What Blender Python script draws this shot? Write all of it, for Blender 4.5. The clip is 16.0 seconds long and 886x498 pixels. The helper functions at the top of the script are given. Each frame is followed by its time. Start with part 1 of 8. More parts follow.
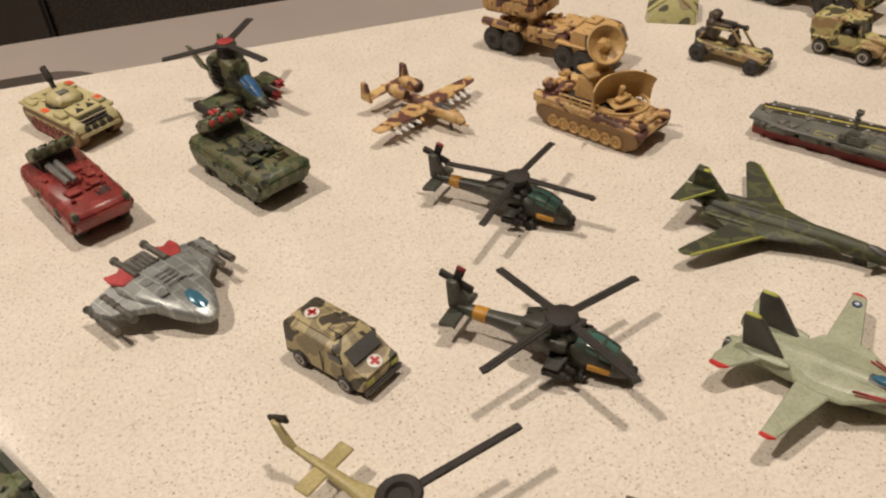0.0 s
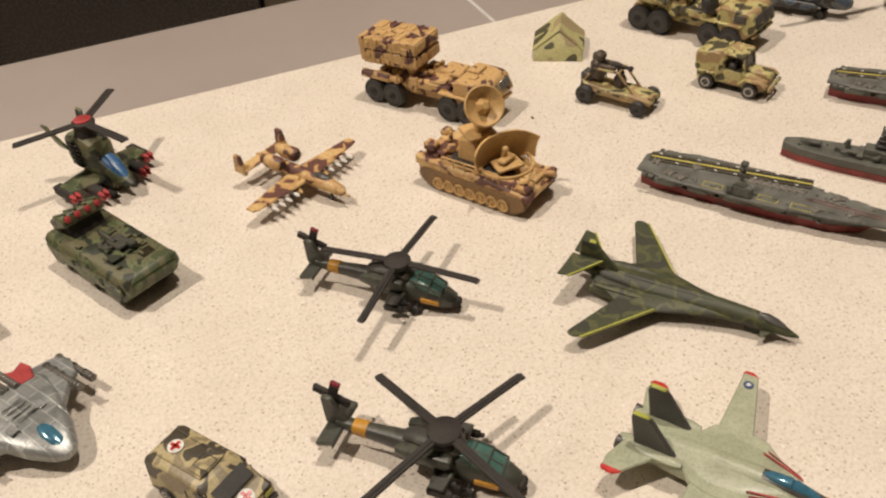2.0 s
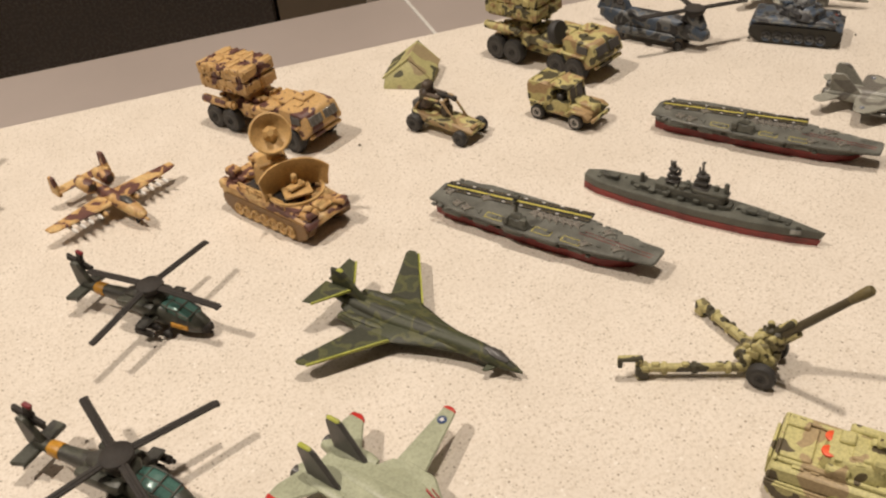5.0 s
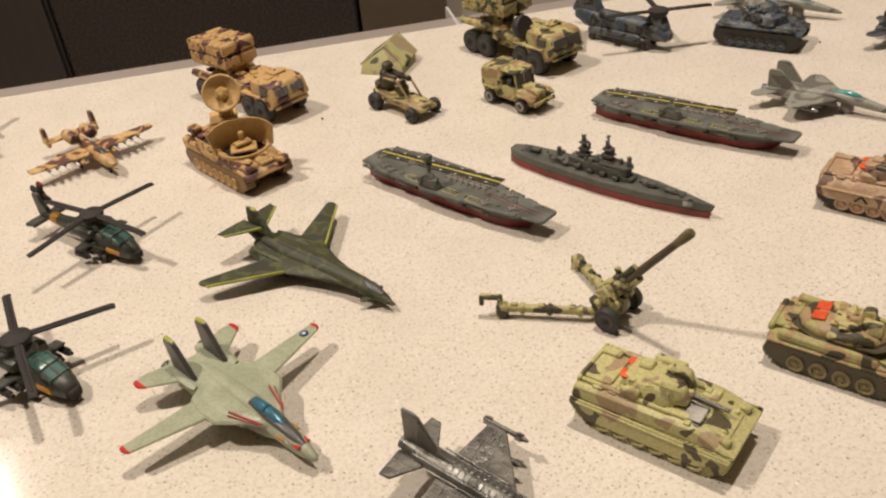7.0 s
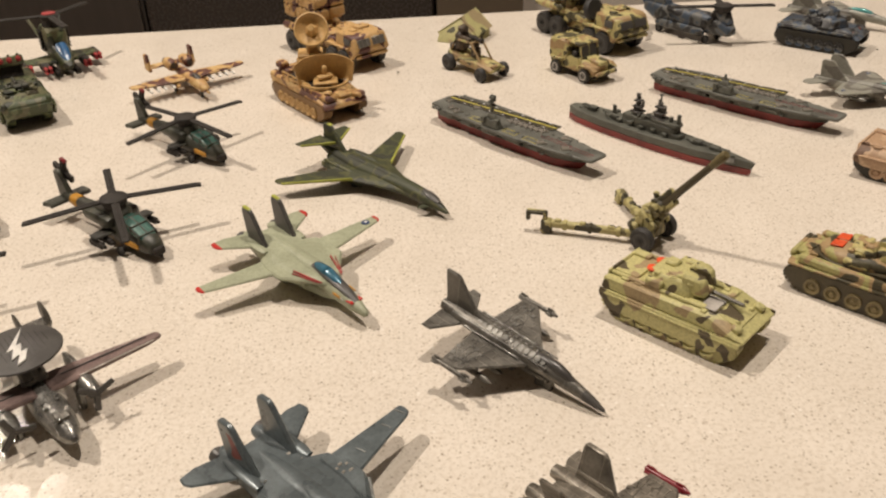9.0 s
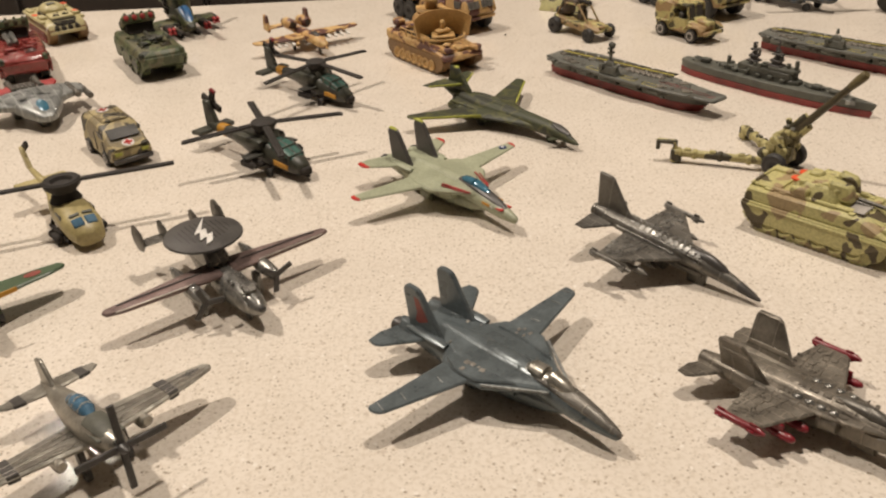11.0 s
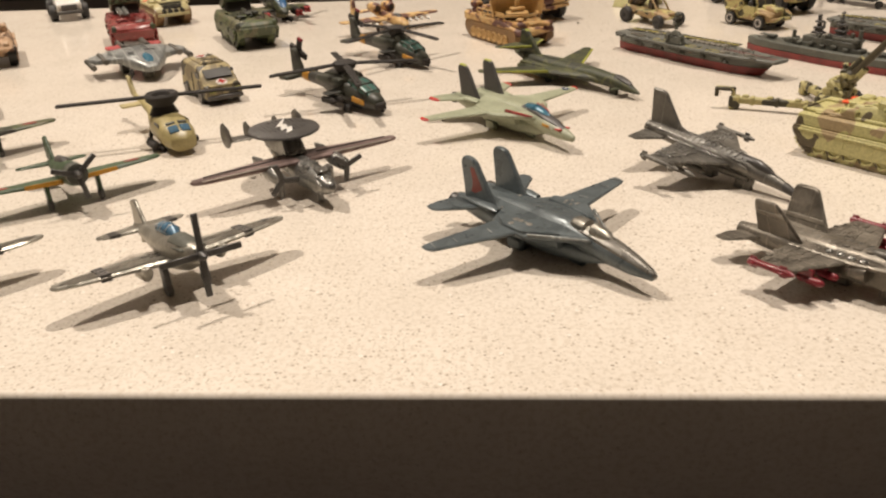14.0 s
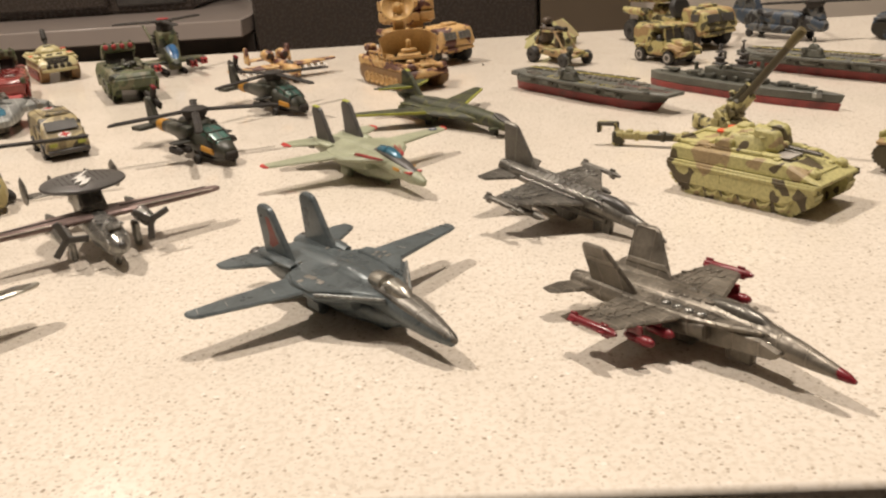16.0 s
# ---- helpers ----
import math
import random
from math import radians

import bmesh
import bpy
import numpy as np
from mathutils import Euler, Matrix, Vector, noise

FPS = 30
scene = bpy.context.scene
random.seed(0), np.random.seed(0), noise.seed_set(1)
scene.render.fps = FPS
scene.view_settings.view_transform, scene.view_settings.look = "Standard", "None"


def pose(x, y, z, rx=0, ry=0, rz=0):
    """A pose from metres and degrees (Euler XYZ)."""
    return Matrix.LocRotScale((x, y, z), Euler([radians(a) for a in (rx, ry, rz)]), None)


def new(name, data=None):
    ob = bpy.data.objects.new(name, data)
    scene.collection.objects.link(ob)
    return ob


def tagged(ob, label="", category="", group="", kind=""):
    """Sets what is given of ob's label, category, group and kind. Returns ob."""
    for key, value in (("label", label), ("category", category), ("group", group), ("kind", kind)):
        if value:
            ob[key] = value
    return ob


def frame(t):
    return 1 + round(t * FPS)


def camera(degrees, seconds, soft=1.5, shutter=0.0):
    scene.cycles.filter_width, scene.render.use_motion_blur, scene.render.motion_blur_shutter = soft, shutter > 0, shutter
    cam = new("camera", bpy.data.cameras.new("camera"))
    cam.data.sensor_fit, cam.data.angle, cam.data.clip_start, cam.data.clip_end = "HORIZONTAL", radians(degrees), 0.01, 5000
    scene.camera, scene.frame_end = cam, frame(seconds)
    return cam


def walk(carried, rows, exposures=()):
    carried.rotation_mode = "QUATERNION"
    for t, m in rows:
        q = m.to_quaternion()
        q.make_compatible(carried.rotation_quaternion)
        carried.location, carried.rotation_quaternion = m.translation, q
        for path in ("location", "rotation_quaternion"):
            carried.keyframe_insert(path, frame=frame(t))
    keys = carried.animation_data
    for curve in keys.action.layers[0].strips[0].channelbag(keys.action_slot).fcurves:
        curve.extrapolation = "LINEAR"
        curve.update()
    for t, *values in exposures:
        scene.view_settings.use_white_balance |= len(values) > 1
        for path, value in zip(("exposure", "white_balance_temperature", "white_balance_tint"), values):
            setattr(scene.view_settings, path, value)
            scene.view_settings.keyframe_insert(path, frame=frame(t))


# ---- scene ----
cam = camera(54.51, 16.0, soft=2.3)
# seconds, eye in centimetres (x along the bar's front edge, y across it, z over its top), yaw, pitch, roll
PATH = [
    (0.0, -11.85, 2.90, 15.22, -13.15, -37.69, -4.26),
    (0.5, -11.58, 3.63, 15.93, -13.73, -38.00, -4.70),
    (1.0, -11.16, 4.14, 16.36, -15.11, -38.16, -5.10),
    (1.5, -10.27, 4.64, 16.46, -16.87, -38.51, -5.34),
    (2.0, -9.44, 5.05, 16.42, -18.60, -38.73, -5.31),
    (2.5, -8.87, 5.20, 16.58, -19.56, -38.78, -5.15),
    (3.0, -8.07, 4.74, 16.70, -19.74, -38.44, -5.08),
    (3.5, -6.55, 4.17, 16.74, -19.34, -38.06, -5.04),
    (4.0, -4.70, 3.60, 16.35, -18.77, -37.79, -4.93),
    (4.2, -4.00, 3.43, 16.20, -18.34, -37.67, -4.94),
    (6.3, 1.18, -0.57, 15.26, -9.84, -35.14, -7.14),
    (6.5, 1.71, -1.01, 14.97, -9.48, -34.78, -6.77),
    (7.0, 2.58, -2.21, 14.48, -8.24, -33.71, -6.24),
    (7.5, 2.85, -3.33, 14.00, -7.21, -32.77, -5.29),
    (8.0, 3.05, -4.67, 13.28, -6.40, -32.05, -3.94),
    (8.5, 2.84, -5.64, 12.76, -5.63, -31.44, -2.60),
    (9.0, 1.84, -5.98, 12.65, -4.45, -30.99, -1.96),
    (9.5, 0.86, -6.11, 11.79, -3.38, -30.58, -1.67),
    (9.7, 0.72, -6.30, 11.50, -2.65, -30.10, -2.39),
    (11.8, -1.93, -9.28, 10.25, -0.48, -29.20, -1.87),
    (12.0, -1.97, -9.55, 10.00, -0.33, -28.99, -1.70),
    (12.5, -1.90, -10.19, 9.48, 0.57, -28.06, -1.51),
    (13.0, -1.83, -10.68, 9.06, 1.82, -27.16, -1.55),
    (13.5, -1.62, -11.19, 8.59, 3.24, -26.24, -1.87),
    (14.0, -0.72, -11.21, 7.86, 4.33, -25.21, -2.40),
    (14.5, 0.33, -10.90, 6.72, 4.42, -24.12, -2.87),
    (15.0, 1.26, -10.48, 6.07, 4.07, -23.07, -3.33),
    (15.5, 2.25, -9.62, 6.23, 3.74, -22.27, -3.71),
    (16.0, 2.63, -8.45, 6.57, 2.97, -21.55, -3.84),
]


def held(x, y, z, yaw, pitch, roll):
    """The camera's pose from centimetres and degrees."""
    return pose(x * 0.01, y * 0.01, z * 0.01, 0, 0, yaw) @ pose(0, 0, 0, 90 + pitch, 0, 0) @ pose(0, 0, 0, 0, 0, roll)


EXPOSURES = [(0.0, -0.13), (2.5, 0.05), (7.0, 0.06), (9.0, 0.08), (12.0, 0.0), (13.5, 0.26), (14.5, 0.36), (15.5, 0.43), (16.0, 0.37)]
walk(cam, [(t, held(*row)) for t, *row in PATH], EXPOSURES)

# ---- light: the room's recessed ceiling lamps, the only light there is ----
CM = 0.01
world = bpy.data.worlds.new("room_air")
scene.world = world
world.use_nodes = True
world.node_tree.nodes["Background"].inputs[0].default_value = (1.0, 0.86, 0.70, 1)
world.node_tree.nodes["Background"].inputs[1].default_value = 0.06
CEILING = 1.50
LAMP_COLOUR = (1.0, 0.875, 0.75)
LAMPS = [(-0.81, 0.34, 20.0, 0.08), (0.26, 0.32, 14.0, 0.085), (-0.98, 1.72, 5.0, 0.06)]
for lx, ly, watts, across in LAMPS:
    lamp = bpy.data.lights.new("downlight", "AREA")
    lamp.shape, lamp.size, lamp.energy, lamp.color = "DISK", across, watts, LAMP_COLOUR
    ob = new("downlight", lamp)
    ob.matrix_basis = pose(lx, ly, CEILING - 0.012)

# ---- materials ----
def nodes_of(name, rough=0.5, metal=0.0, spec=0.5):
    m = bpy.data.materials.new(name)
    m.use_nodes = True
    nt = m.node_tree
    b = nt.nodes["Principled BSDF"]
    b.inputs["Roughness"].default_value = rough
    b.inputs["Metallic"].default_value = metal
    b.inputs["Specular IOR Level"].default_value = spec
    co = nt.nodes.new("ShaderNodeTexCoord")
    return m, nt, b, co


def noise_tex(nt, co, scale, detail=3.0, rough=0.55, offset=0.0, distortion=0.0):
    mp = nt.nodes.new("ShaderNodeMapping")
    mp.inputs["Location"].default_value = (offset, offset * 0.7, offset * 1.3)
    nt.links.new(co.outputs["Object"], mp.inputs["Vector"])
    n = nt.nodes.new("ShaderNodeTexNoise")
    n.inputs["Scale"].default_value, n.inputs["Detail"].default_value = scale, detail
    n.inputs["Roughness"].default_value, n.inputs["Distortion"].default_value = rough, distortion
    nt.links.new(mp.outputs["Vector"], n.inputs["Vector"])
    return n


def ramp(nt, source, stops, step=False):
    r = nt.nodes.new("ShaderNodeValToRGB")
    r.color_ramp.interpolation = "CONSTANT" if step else "LINEAR"
    for k, (at, colour) in enumerate(stops):
        e = r.color_ramp.elements[k] if k < 2 else r.color_ramp.elements.new(at)
        e.position, e.color = at, (*colour, 1)
    nt.links.new(source, r.inputs[0])
    return r


def mix(nt, kind, fac, a, b):
    n = nt.nodes.new("ShaderNodeMix")
    n.data_type, n.blend_type = "RGBA", kind
    for value, socket in ((fac, n.inputs[0]), (a, n.inputs[6]), (b, n.inputs[7])):
        if isinstance(value, (int, float)):
            socket.default_value = value
        elif isinstance(value, tuple):
            socket.default_value = (*value, 1)
        else:
            nt.links.new(value, socket)
    return n.outputs[2]


def relief(nt, b, source, strength, distance):
    n = nt.nodes.new("ShaderNodeBump")
    n.inputs["Strength"].default_value, n.inputs["Distance"].default_value = strength, distance
    nt.links.new(source, n.inputs["Height"])
    nt.links.new(n.outputs[0], b.inputs["Normal"])


def paint(name, colour, rough=0.45, metal=0.0, vary=0.25, spec=0.5, bump=0.25, panels=0.0):
    """Toy paint or bare casting: a colour with rubbed and dirty places at two sizes, and raised panel lines where it is cast."""
    m, nt, b, co = nodes_of(name, rough, metal, spec)
    big, fine = noise_tex(nt, co, 160, 3), noise_tex(nt, co, 1400, 2)
    lo, hi = 1 - vary, 1 + vary * 0.6
    k = ramp(nt, big.outputs[0], [(0.3, (lo, lo, lo)), (0.7, (hi, hi, hi))])
    out = mix(nt, "MULTIPLY", 1.0, colour, k.outputs[0])
    g = ramp(nt, fine.outputs[0], [(0.35, (0.86, 0.86, 0.86)), (0.6, (1.05, 1.05, 1.05))])
    out = mix(nt, "MULTIPLY", 1.0, out, g.outputs[0])
    height = big.outputs[0]
    if panels:
        brick = nt.nodes.new("ShaderNodeTexBrick")
        for key, value in (("Scale", 1.0), ("Brick Width", panels * 2.2), ("Row Height", panels), ("Mortar Size", panels * 0.09), ("Mortar Smooth", 0.4)):
            brick.inputs[key].default_value = value
        nt.links.new(co.outputs["Object"], brick.inputs["Vector"])
        lift = ramp(nt, brick.outputs["Fac"], [(0.0, (1.0, 1.0, 1.0)), (1.0, (1.5, 1.5, 1.5))])
        out = mix(nt, "MULTIPLY", 1.0, out, lift.outputs[0])
        height = mix(nt, "ADD", 1.0, height, brick.outputs["Fac"])
    nt.links.new(out, b.inputs["Base Color"])
    rr = ramp(nt, big.outputs[0], [(0.3, (rough * 0.75,) * 3), (0.75, (min(1, rough * 1.35),) * 3)])
    nt.links.new(rr.outputs[0], b.inputs["Roughness"])
    if bump:
        relief(nt, b, height, bump, 0.0006)
    return m


def camo(name, colours, scale=130, rough=0.5, offset=0.0, cuts=(0.465, 0.54), stretch=0.6):
    """Hand-painted patches of two to four colours with crisp edges."""
    m, nt, b, co = nodes_of(name, rough)
    n1 = noise_tex(nt, co, scale, 1.5, 0.5, offset, stretch)
    stops = [(0.0, colours[0])] + [(c, k) for c, k in zip(cuts, colours[1:3])]
    out = ramp(nt, n1.outputs[0], stops, True).outputs[0]
    if len(colours) > 3:
        n2 = noise_tex(nt, co, scale * 1.15, 1.5, 0.5, offset + 3.1, stretch)
        k = ramp(nt, n2.outputs[0], [(0.0, (0, 0, 0)), (0.55, (1, 1, 1))], True)
        out = mix(nt, "MIX", k.outputs[0], out, colours[3])
    fine = noise_tex(nt, co, 1300, 3)
    g = ramp(nt, fine.outputs[0], [(0.3, (0.78, 0.78, 0.78)), (0.62, (1.08, 1.08, 1.08))])
    nt.links.new(mix(nt, "MULTIPLY", 1.0, out, g.outputs[0]), b.inputs["Base Color"])
    relief(nt, b, fine.outputs[0], 0.25, 0.0003)
    return m


def quartz(name, rough=0.125, chips=1.0):
    """Cream quartz with fine brown and grey chips and faint clouding."""
    m, nt, b, co = nodes_of(name, rough, 0.0, 0.26)
    cloud = noise_tex(nt, co, 45, 4)
    grit = noise_tex(nt, co, 900, 2)
    base = ramp(nt, cloud.outputs[0], [(0.3, (0.665, 0.603, 0.522)), (0.7, (0.725, 0.664, 0.584))]).outputs[0]
    g = ramp(nt, grit.outputs[0], [(0.32, (0.90, 0.88, 0.85)), (0.55, (1.02, 1.02, 1.02))])
    out = mix(nt, "MULTIPLY", 1.0, base, g.outputs[0])
    for scale, size, share, colour in ((760, 0.22, 0.36, (0.455, 0.39, 0.315)), (430, 0.135, 0.58, (0.34, 0.285, 0.225)), (1250, 0.31, 0.36, (0.59, 0.53, 0.45)), (300, 0.17, 0.86, (0.57, 0.50, 0.42)), (420, 0.17, 0.86, (0.77, 0.72, 0.65))):
        v = nt.nodes.new("ShaderNodeTexVoronoi")
        v.inputs["Scale"].default_value = scale
        nt.links.new(mix(nt, "ADD", 0.0006, co.outputs["Object"], grit.outputs[1]), v.inputs["Vector"])
        near = nt.nodes.new("ShaderNodeMath")
        near.operation, near.inputs[1].default_value = "LESS_THAN", size
        nt.links.new(v.outputs["Distance"], near.inputs[0])
        sep = nt.nodes.new("ShaderNodeSeparateColor")
        nt.links.new(v.outputs["Color"], sep.inputs[0])
        some = nt.nodes.new("ShaderNodeMath")
        some.operation, some.inputs[1].default_value = "GREATER_THAN", share
        nt.links.new(sep.outputs[0], some.inputs[0])
        both = nt.nodes.new("ShaderNodeMath")
        both.operation = "MULTIPLY"
        nt.links.new(near.outputs[0], both.inputs[0])
        nt.links.new(some.outputs[0], both.inputs[1])
        strong = nt.nodes.new("ShaderNodeMath")
        strong.operation, strong.inputs[1].default_value = "MULTIPLY", chips
        nt.links.new(both.outputs[0], strong.inputs[0])
        out = mix(nt, "MIX", strong.outputs[0], out, colour)
    nt.links.new(out, b.inputs["Base Color"])
    rr = ramp(nt, cloud.outputs[0], [(0.3, (rough * 0.9,) * 3), (0.7, (rough * 1.13,) * 3)])
    nt.links.new(rr.outputs[0], b.inputs["Roughness"])
    return m


def wall_paint(name, colour, rough=0.6):
    m, nt, b, co = nodes_of(name, rough)
    n = noise_tex(nt, co, 6, 4)
    k = ramp(nt, n.outputs[0], [(0.3, tuple(c * 0.92 for c in colour)), (0.7, tuple(min(1, c * 1.05) for c in colour))])
    nt.links.new(k.outputs[0], b.inputs["Base Color"])
    relief(nt, b, noise_tex(nt, co, 220, 3).outputs[0], 0.15, 0.0006)
    return m


def wood(name, dark, light, rough=0.4):
    m, nt, b, co = nodes_of(name, rough)
    mp = nt.nodes.new("ShaderNodeMapping")
    mp.inputs["Scale"].default_value = (12, 12, 1.2)
    nt.links.new(co.outputs["Object"], mp.inputs["Vector"])
    n = nt.nodes.new("ShaderNodeTexNoise")
    n.inputs["Scale"].default_value, n.inputs["Detail"].default_value = 6, 5
    nt.links.new(mp.outputs[0], n.inputs["Vector"])
    nt.links.new(ramp(nt, n.outputs[0], [(0.3, dark), (0.7, light)]).outputs[0], b.inputs["Base Color"])
    relief(nt, b, n.outputs[0], 0.2, 0.0005)
    return m


QUARTZ = quartz("cream_speckled_quartz")
# same quartz; its chips are faded in colour to imitate the edge's dim light
QUARTZ_EDGE = quartz("honed_edge_faded_chips", 0.55, 0.3)
def smooth_stone(name, colour, rough):
    m, nt, b, co = nodes_of(name, rough)
    n, fine = noise_tex(nt, co, 9, 3), noise_tex(nt, co, 700, 2)
    k = ramp(nt, n.outputs[0], [(0.3, tuple(c * 0.95 for c in colour)), (0.7, tuple(c * 1.03 for c in colour))])
    g = ramp(nt, fine.outputs[0], [(0.3, (0.97, 0.97, 0.97)), (0.7, (1.02, 1.02, 1.02))])
    nt.links.new(mix(nt, "MULTIPLY", 1.0, k.outputs[0], g.outputs[0]), b.inputs["Base Color"])
    return m


LOW_TOP = smooth_stone("pale_grey_stone", (0.40, 0.345, 0.315), 0.30)
# pale stand-in for the unseen kitchen floor, there to bounce lamp light
BOUNCE_FLOOR = smooth_stone("pale_bounce_floor", (0.66, 0.60, 0.53), 0.4)
STEEL = paint("brushed_steel", (0.50, 0.46, 0.42), 0.4, 0.55, 0.06, bump=0)
BLACK_GLOSS = paint("black_appliance_enamel", (0.066, 0.054, 0.046), 0.26, vary=0.08, bump=0)
ESPRESSO = wood("espresso_cabinet_wood", (0.062, 0.050, 0.042), (0.072, 0.058, 0.049))
TAUPE = wall_paint("taupe_wall_paint", (0.14, 0.105, 0.07))
GREIGE = wall_paint("greige_wall_paint", (0.72, 0.65, 0.57))
# dark so the unseen wall throws little light on the bar front
LOW_BOUNCE = wall_paint("low_bounce_grey_wall", (0.075, 0.068, 0.072))
WHITE_PAINT = wall_paint("white_ceiling_paint", (0.86, 0.84, 0.80))
FLOOR_WOOD = wood("brown_floor_boards", (0.065, 0.052, 0.044), (0.10, 0.08, 0.066))

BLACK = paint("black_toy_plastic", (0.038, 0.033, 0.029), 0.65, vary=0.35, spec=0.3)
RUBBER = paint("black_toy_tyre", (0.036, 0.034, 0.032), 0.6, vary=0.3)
HUB = paint("grey_wheel_hub", (0.46, 0.43, 0.39), 0.45, 0.2)
DARK_HUB = paint("dark_wheel_hub", (0.05, 0.047, 0.044), 0.5)
CHARCOAL = paint("charcoal_paint", (0.074, 0.069, 0.064), 0.4)
GREEN_BLACK = camo("blackish_green_paint", [(0.056, 0.058, 0.045), (0.067, 0.068, 0.051), (0.047, 0.045, 0.039)], 150, 0.4)
AMBER = paint("amber_yellow_paint", (0.55, 0.27, 0.03), 0.45)
CYAN_GLASS = paint("cyan_painted_canopy", (0.10, 0.36, 0.35), 0.24, 0.15)
TEAL_GLASS = paint("teal_painted_canopy", (0.085, 0.19, 0.16), 0.28, 0.1)
BLUE_GLASS = paint("blue_painted_canopy", (0.06, 0.19, 0.28), 0.2, 0.15)
DULL_GLASS = paint("dull_blue_canopy", (0.07, 0.16, 0.25), 0.25, 0.1)
SKY_GLASS = paint("bright_blue_canopy", (0.035, 0.13, 0.30), 0.3)
ORANGE = paint("orange_red_paint", (0.75, 0.10, 0.03), 0.4)
RED = paint("red_paint", (0.52, 0.03, 0.025), 0.35)
CORAL = paint("coral_red_paint", (0.40, 0.05, 0.05), 0.42, vary=0.35)
DARK_RED = paint("dark_red_missile_paint", (0.20, 0.016, 0.024), 0.3)
WHITE = paint("white_paint", (0.72, 0.70, 0.66), 0.4, vary=0.1)
LIME = paint("lime_yellow_paint", (0.40, 0.42, 0.07), 0.45)
NAVY = paint("navy_marking", (0.03, 0.06, 0.16), 0.4)

SAGE = paint("pale_sage_paint", (0.36, 0.38, 0.265), 0.4, vary=0.12)
SLATE = paint("slate_blue_grey_paint", (0.128, 0.152, 0.160), 0.32, 0.28, 0.24, bump=0.4)
GUNMETAL = paint("gunmetal_casting", (0.205, 0.183, 0.150), 0.40, 0.45, 0.35, bump=0.9, panels=0.0021)
IRON = paint("dark_grey_casting", (0.158, 0.148, 0.129), 0.40, 0.45, 0.35, bump=0.8, panels=0.0026)
SILVER = paint("silver_paint", (0.40, 0.38, 0.33), 0.34, 0.65, 0.4, bump=0.9)
BRIGHT = paint("worn_bright_metal", (0.62, 0.59, 0.54), 0.3, 0.8, 0.3, bump=0.5)
GUN_BROWN = paint("dark_olive_barrel_paint", (0.075, 0.06, 0.032), 0.45)
WINDOW = paint("dark_matt_window", (0.07, 0.067, 0.062), 0.65)
PEWTER = paint("pewter_grey_paint", (0.30, 0.295, 0.275), 0.30, 0.7, 0.35, bump=0.9, panels=0.0022)
ROSE = paint("worn_rosy_grey_paint", (0.25, 0.180, 0.165), 0.36, 0.5, 0.4, bump=0.4)
STEEL_BLUE = paint("steel_blue_silver_paint", (0.30, 0.31, 0.30), 0.38, 0.45, 0.3, bump=0.5, panels=0.0034)
PLANE_GREEN = paint("dull_green_paint", (0.060, 0.098, 0.050), 0.42, vary=0.35)
BOMBER = camo("olive_bomber_camouflage", [(0.050, 0.056, 0.027), (0.085, 0.088, 0.034), (0.040, 0.042, 0.026)], 150, 0.55, 0.0, (0.465, 0.54), 0.2)
MIG_CAMO = camo("grey_jet_camouflage", [(0.27, 0.265, 0.225), (0.155, 0.145, 0.125), (0.29, 0.285, 0.24)], 62, 0.4, 1.0, (0.455, 0.55), 0.3)
DESERT = camo("tan_desert_camouflage", [(0.55, 0.35, 0.145), (0.55, 0.35, 0.145), (0.12, 0.05, 0.04)], 175, 0.5, 0.2, (0.3, 0.565))
DESERT_DARK = camo("brown_patched_desert_camouflage", [(0.60, 0.41, 0.18), (0.50, 0.30, 0.12), (0.13, 0.055, 0.042)], 200, 0.5, 5.3, (0.42, 0.525))
DESERT_PLAIN = paint("tan_toy_plastic", (0.56, 0.355, 0.14), 0.5, vary=0.12)
OLIVE_CAMO = camo("green_vehicle_camouflage", [(0.062, 0.078, 0.034), (0.130, 0.150, 0.070), (0.030, 0.035, 0.022), (0.125, 0.118, 0.062)], 165, 0.45, 0.4)
WOODLAND = camo("yellow_green_camouflage", [(0.080, 0.070, 0.036), (0.48, 0.42, 0.18), (0.37, 0.25, 0.12)], 170, 0.5, 0.7, (0.425, 0.545))
WOODLAND_PALE = camo("pale_lime_camouflage", [(0.10, 0.078, 0.042), (0.50, 0.46, 0.205), (0.36, 0.27, 0.145)], 165, 0.5, 1.3, (0.392, 0.575), 0.3)
GUN_CAMO = camo("bold_olive_cream_camouflage", [(0.055, 0.048, 0.026), (0.44, 0.39, 0.175), (0.17, 0.145, 0.07)], 165, 0.5, 3.4, (0.445, 0.58), 0.3)
WOODLAND_DARK = camo("brown_green_camouflage", [(0.06, 0.05, 0.025), (0.36, 0.25, 0.125), (0.38, 0.35, 0.14)], 125, 0.5, 2.2, (0.43, 0.55))
AMB_CAMO = camo("khaki_black_camouflage", [(0.06, 0.05, 0.033), (0.40, 0.33, 0.175), (0.24, 0.195, 0.11)], 120, 0.45, 0.9, (0.45, 0.57), 1.2)
SAND = camo("pinkish_sand_camouflage", [(0.17, 0.10, 0.065), (0.52, 0.36, 0.23), (0.43, 0.28, 0.17)], 150, 0.5, 4.0, (0.415, 0.50), 0.3)
TENT_CAMO = camo("broad_green_camouflage", [(0.075, 0.070, 0.035), (0.43, 0.40, 0.18), (0.33, 0.26, 0.14)], 70, 0.6, 2.6, (0.45, 0.56), 0.4)
BLUE_CAMO = camo("blue_grey_camouflage", [(0.032, 0.032, 0.034), (0.125, 0.127, 0.122), (0.062, 0.084, 0.118)], 200, 0.45, 0.5, (0.46, 0.54))
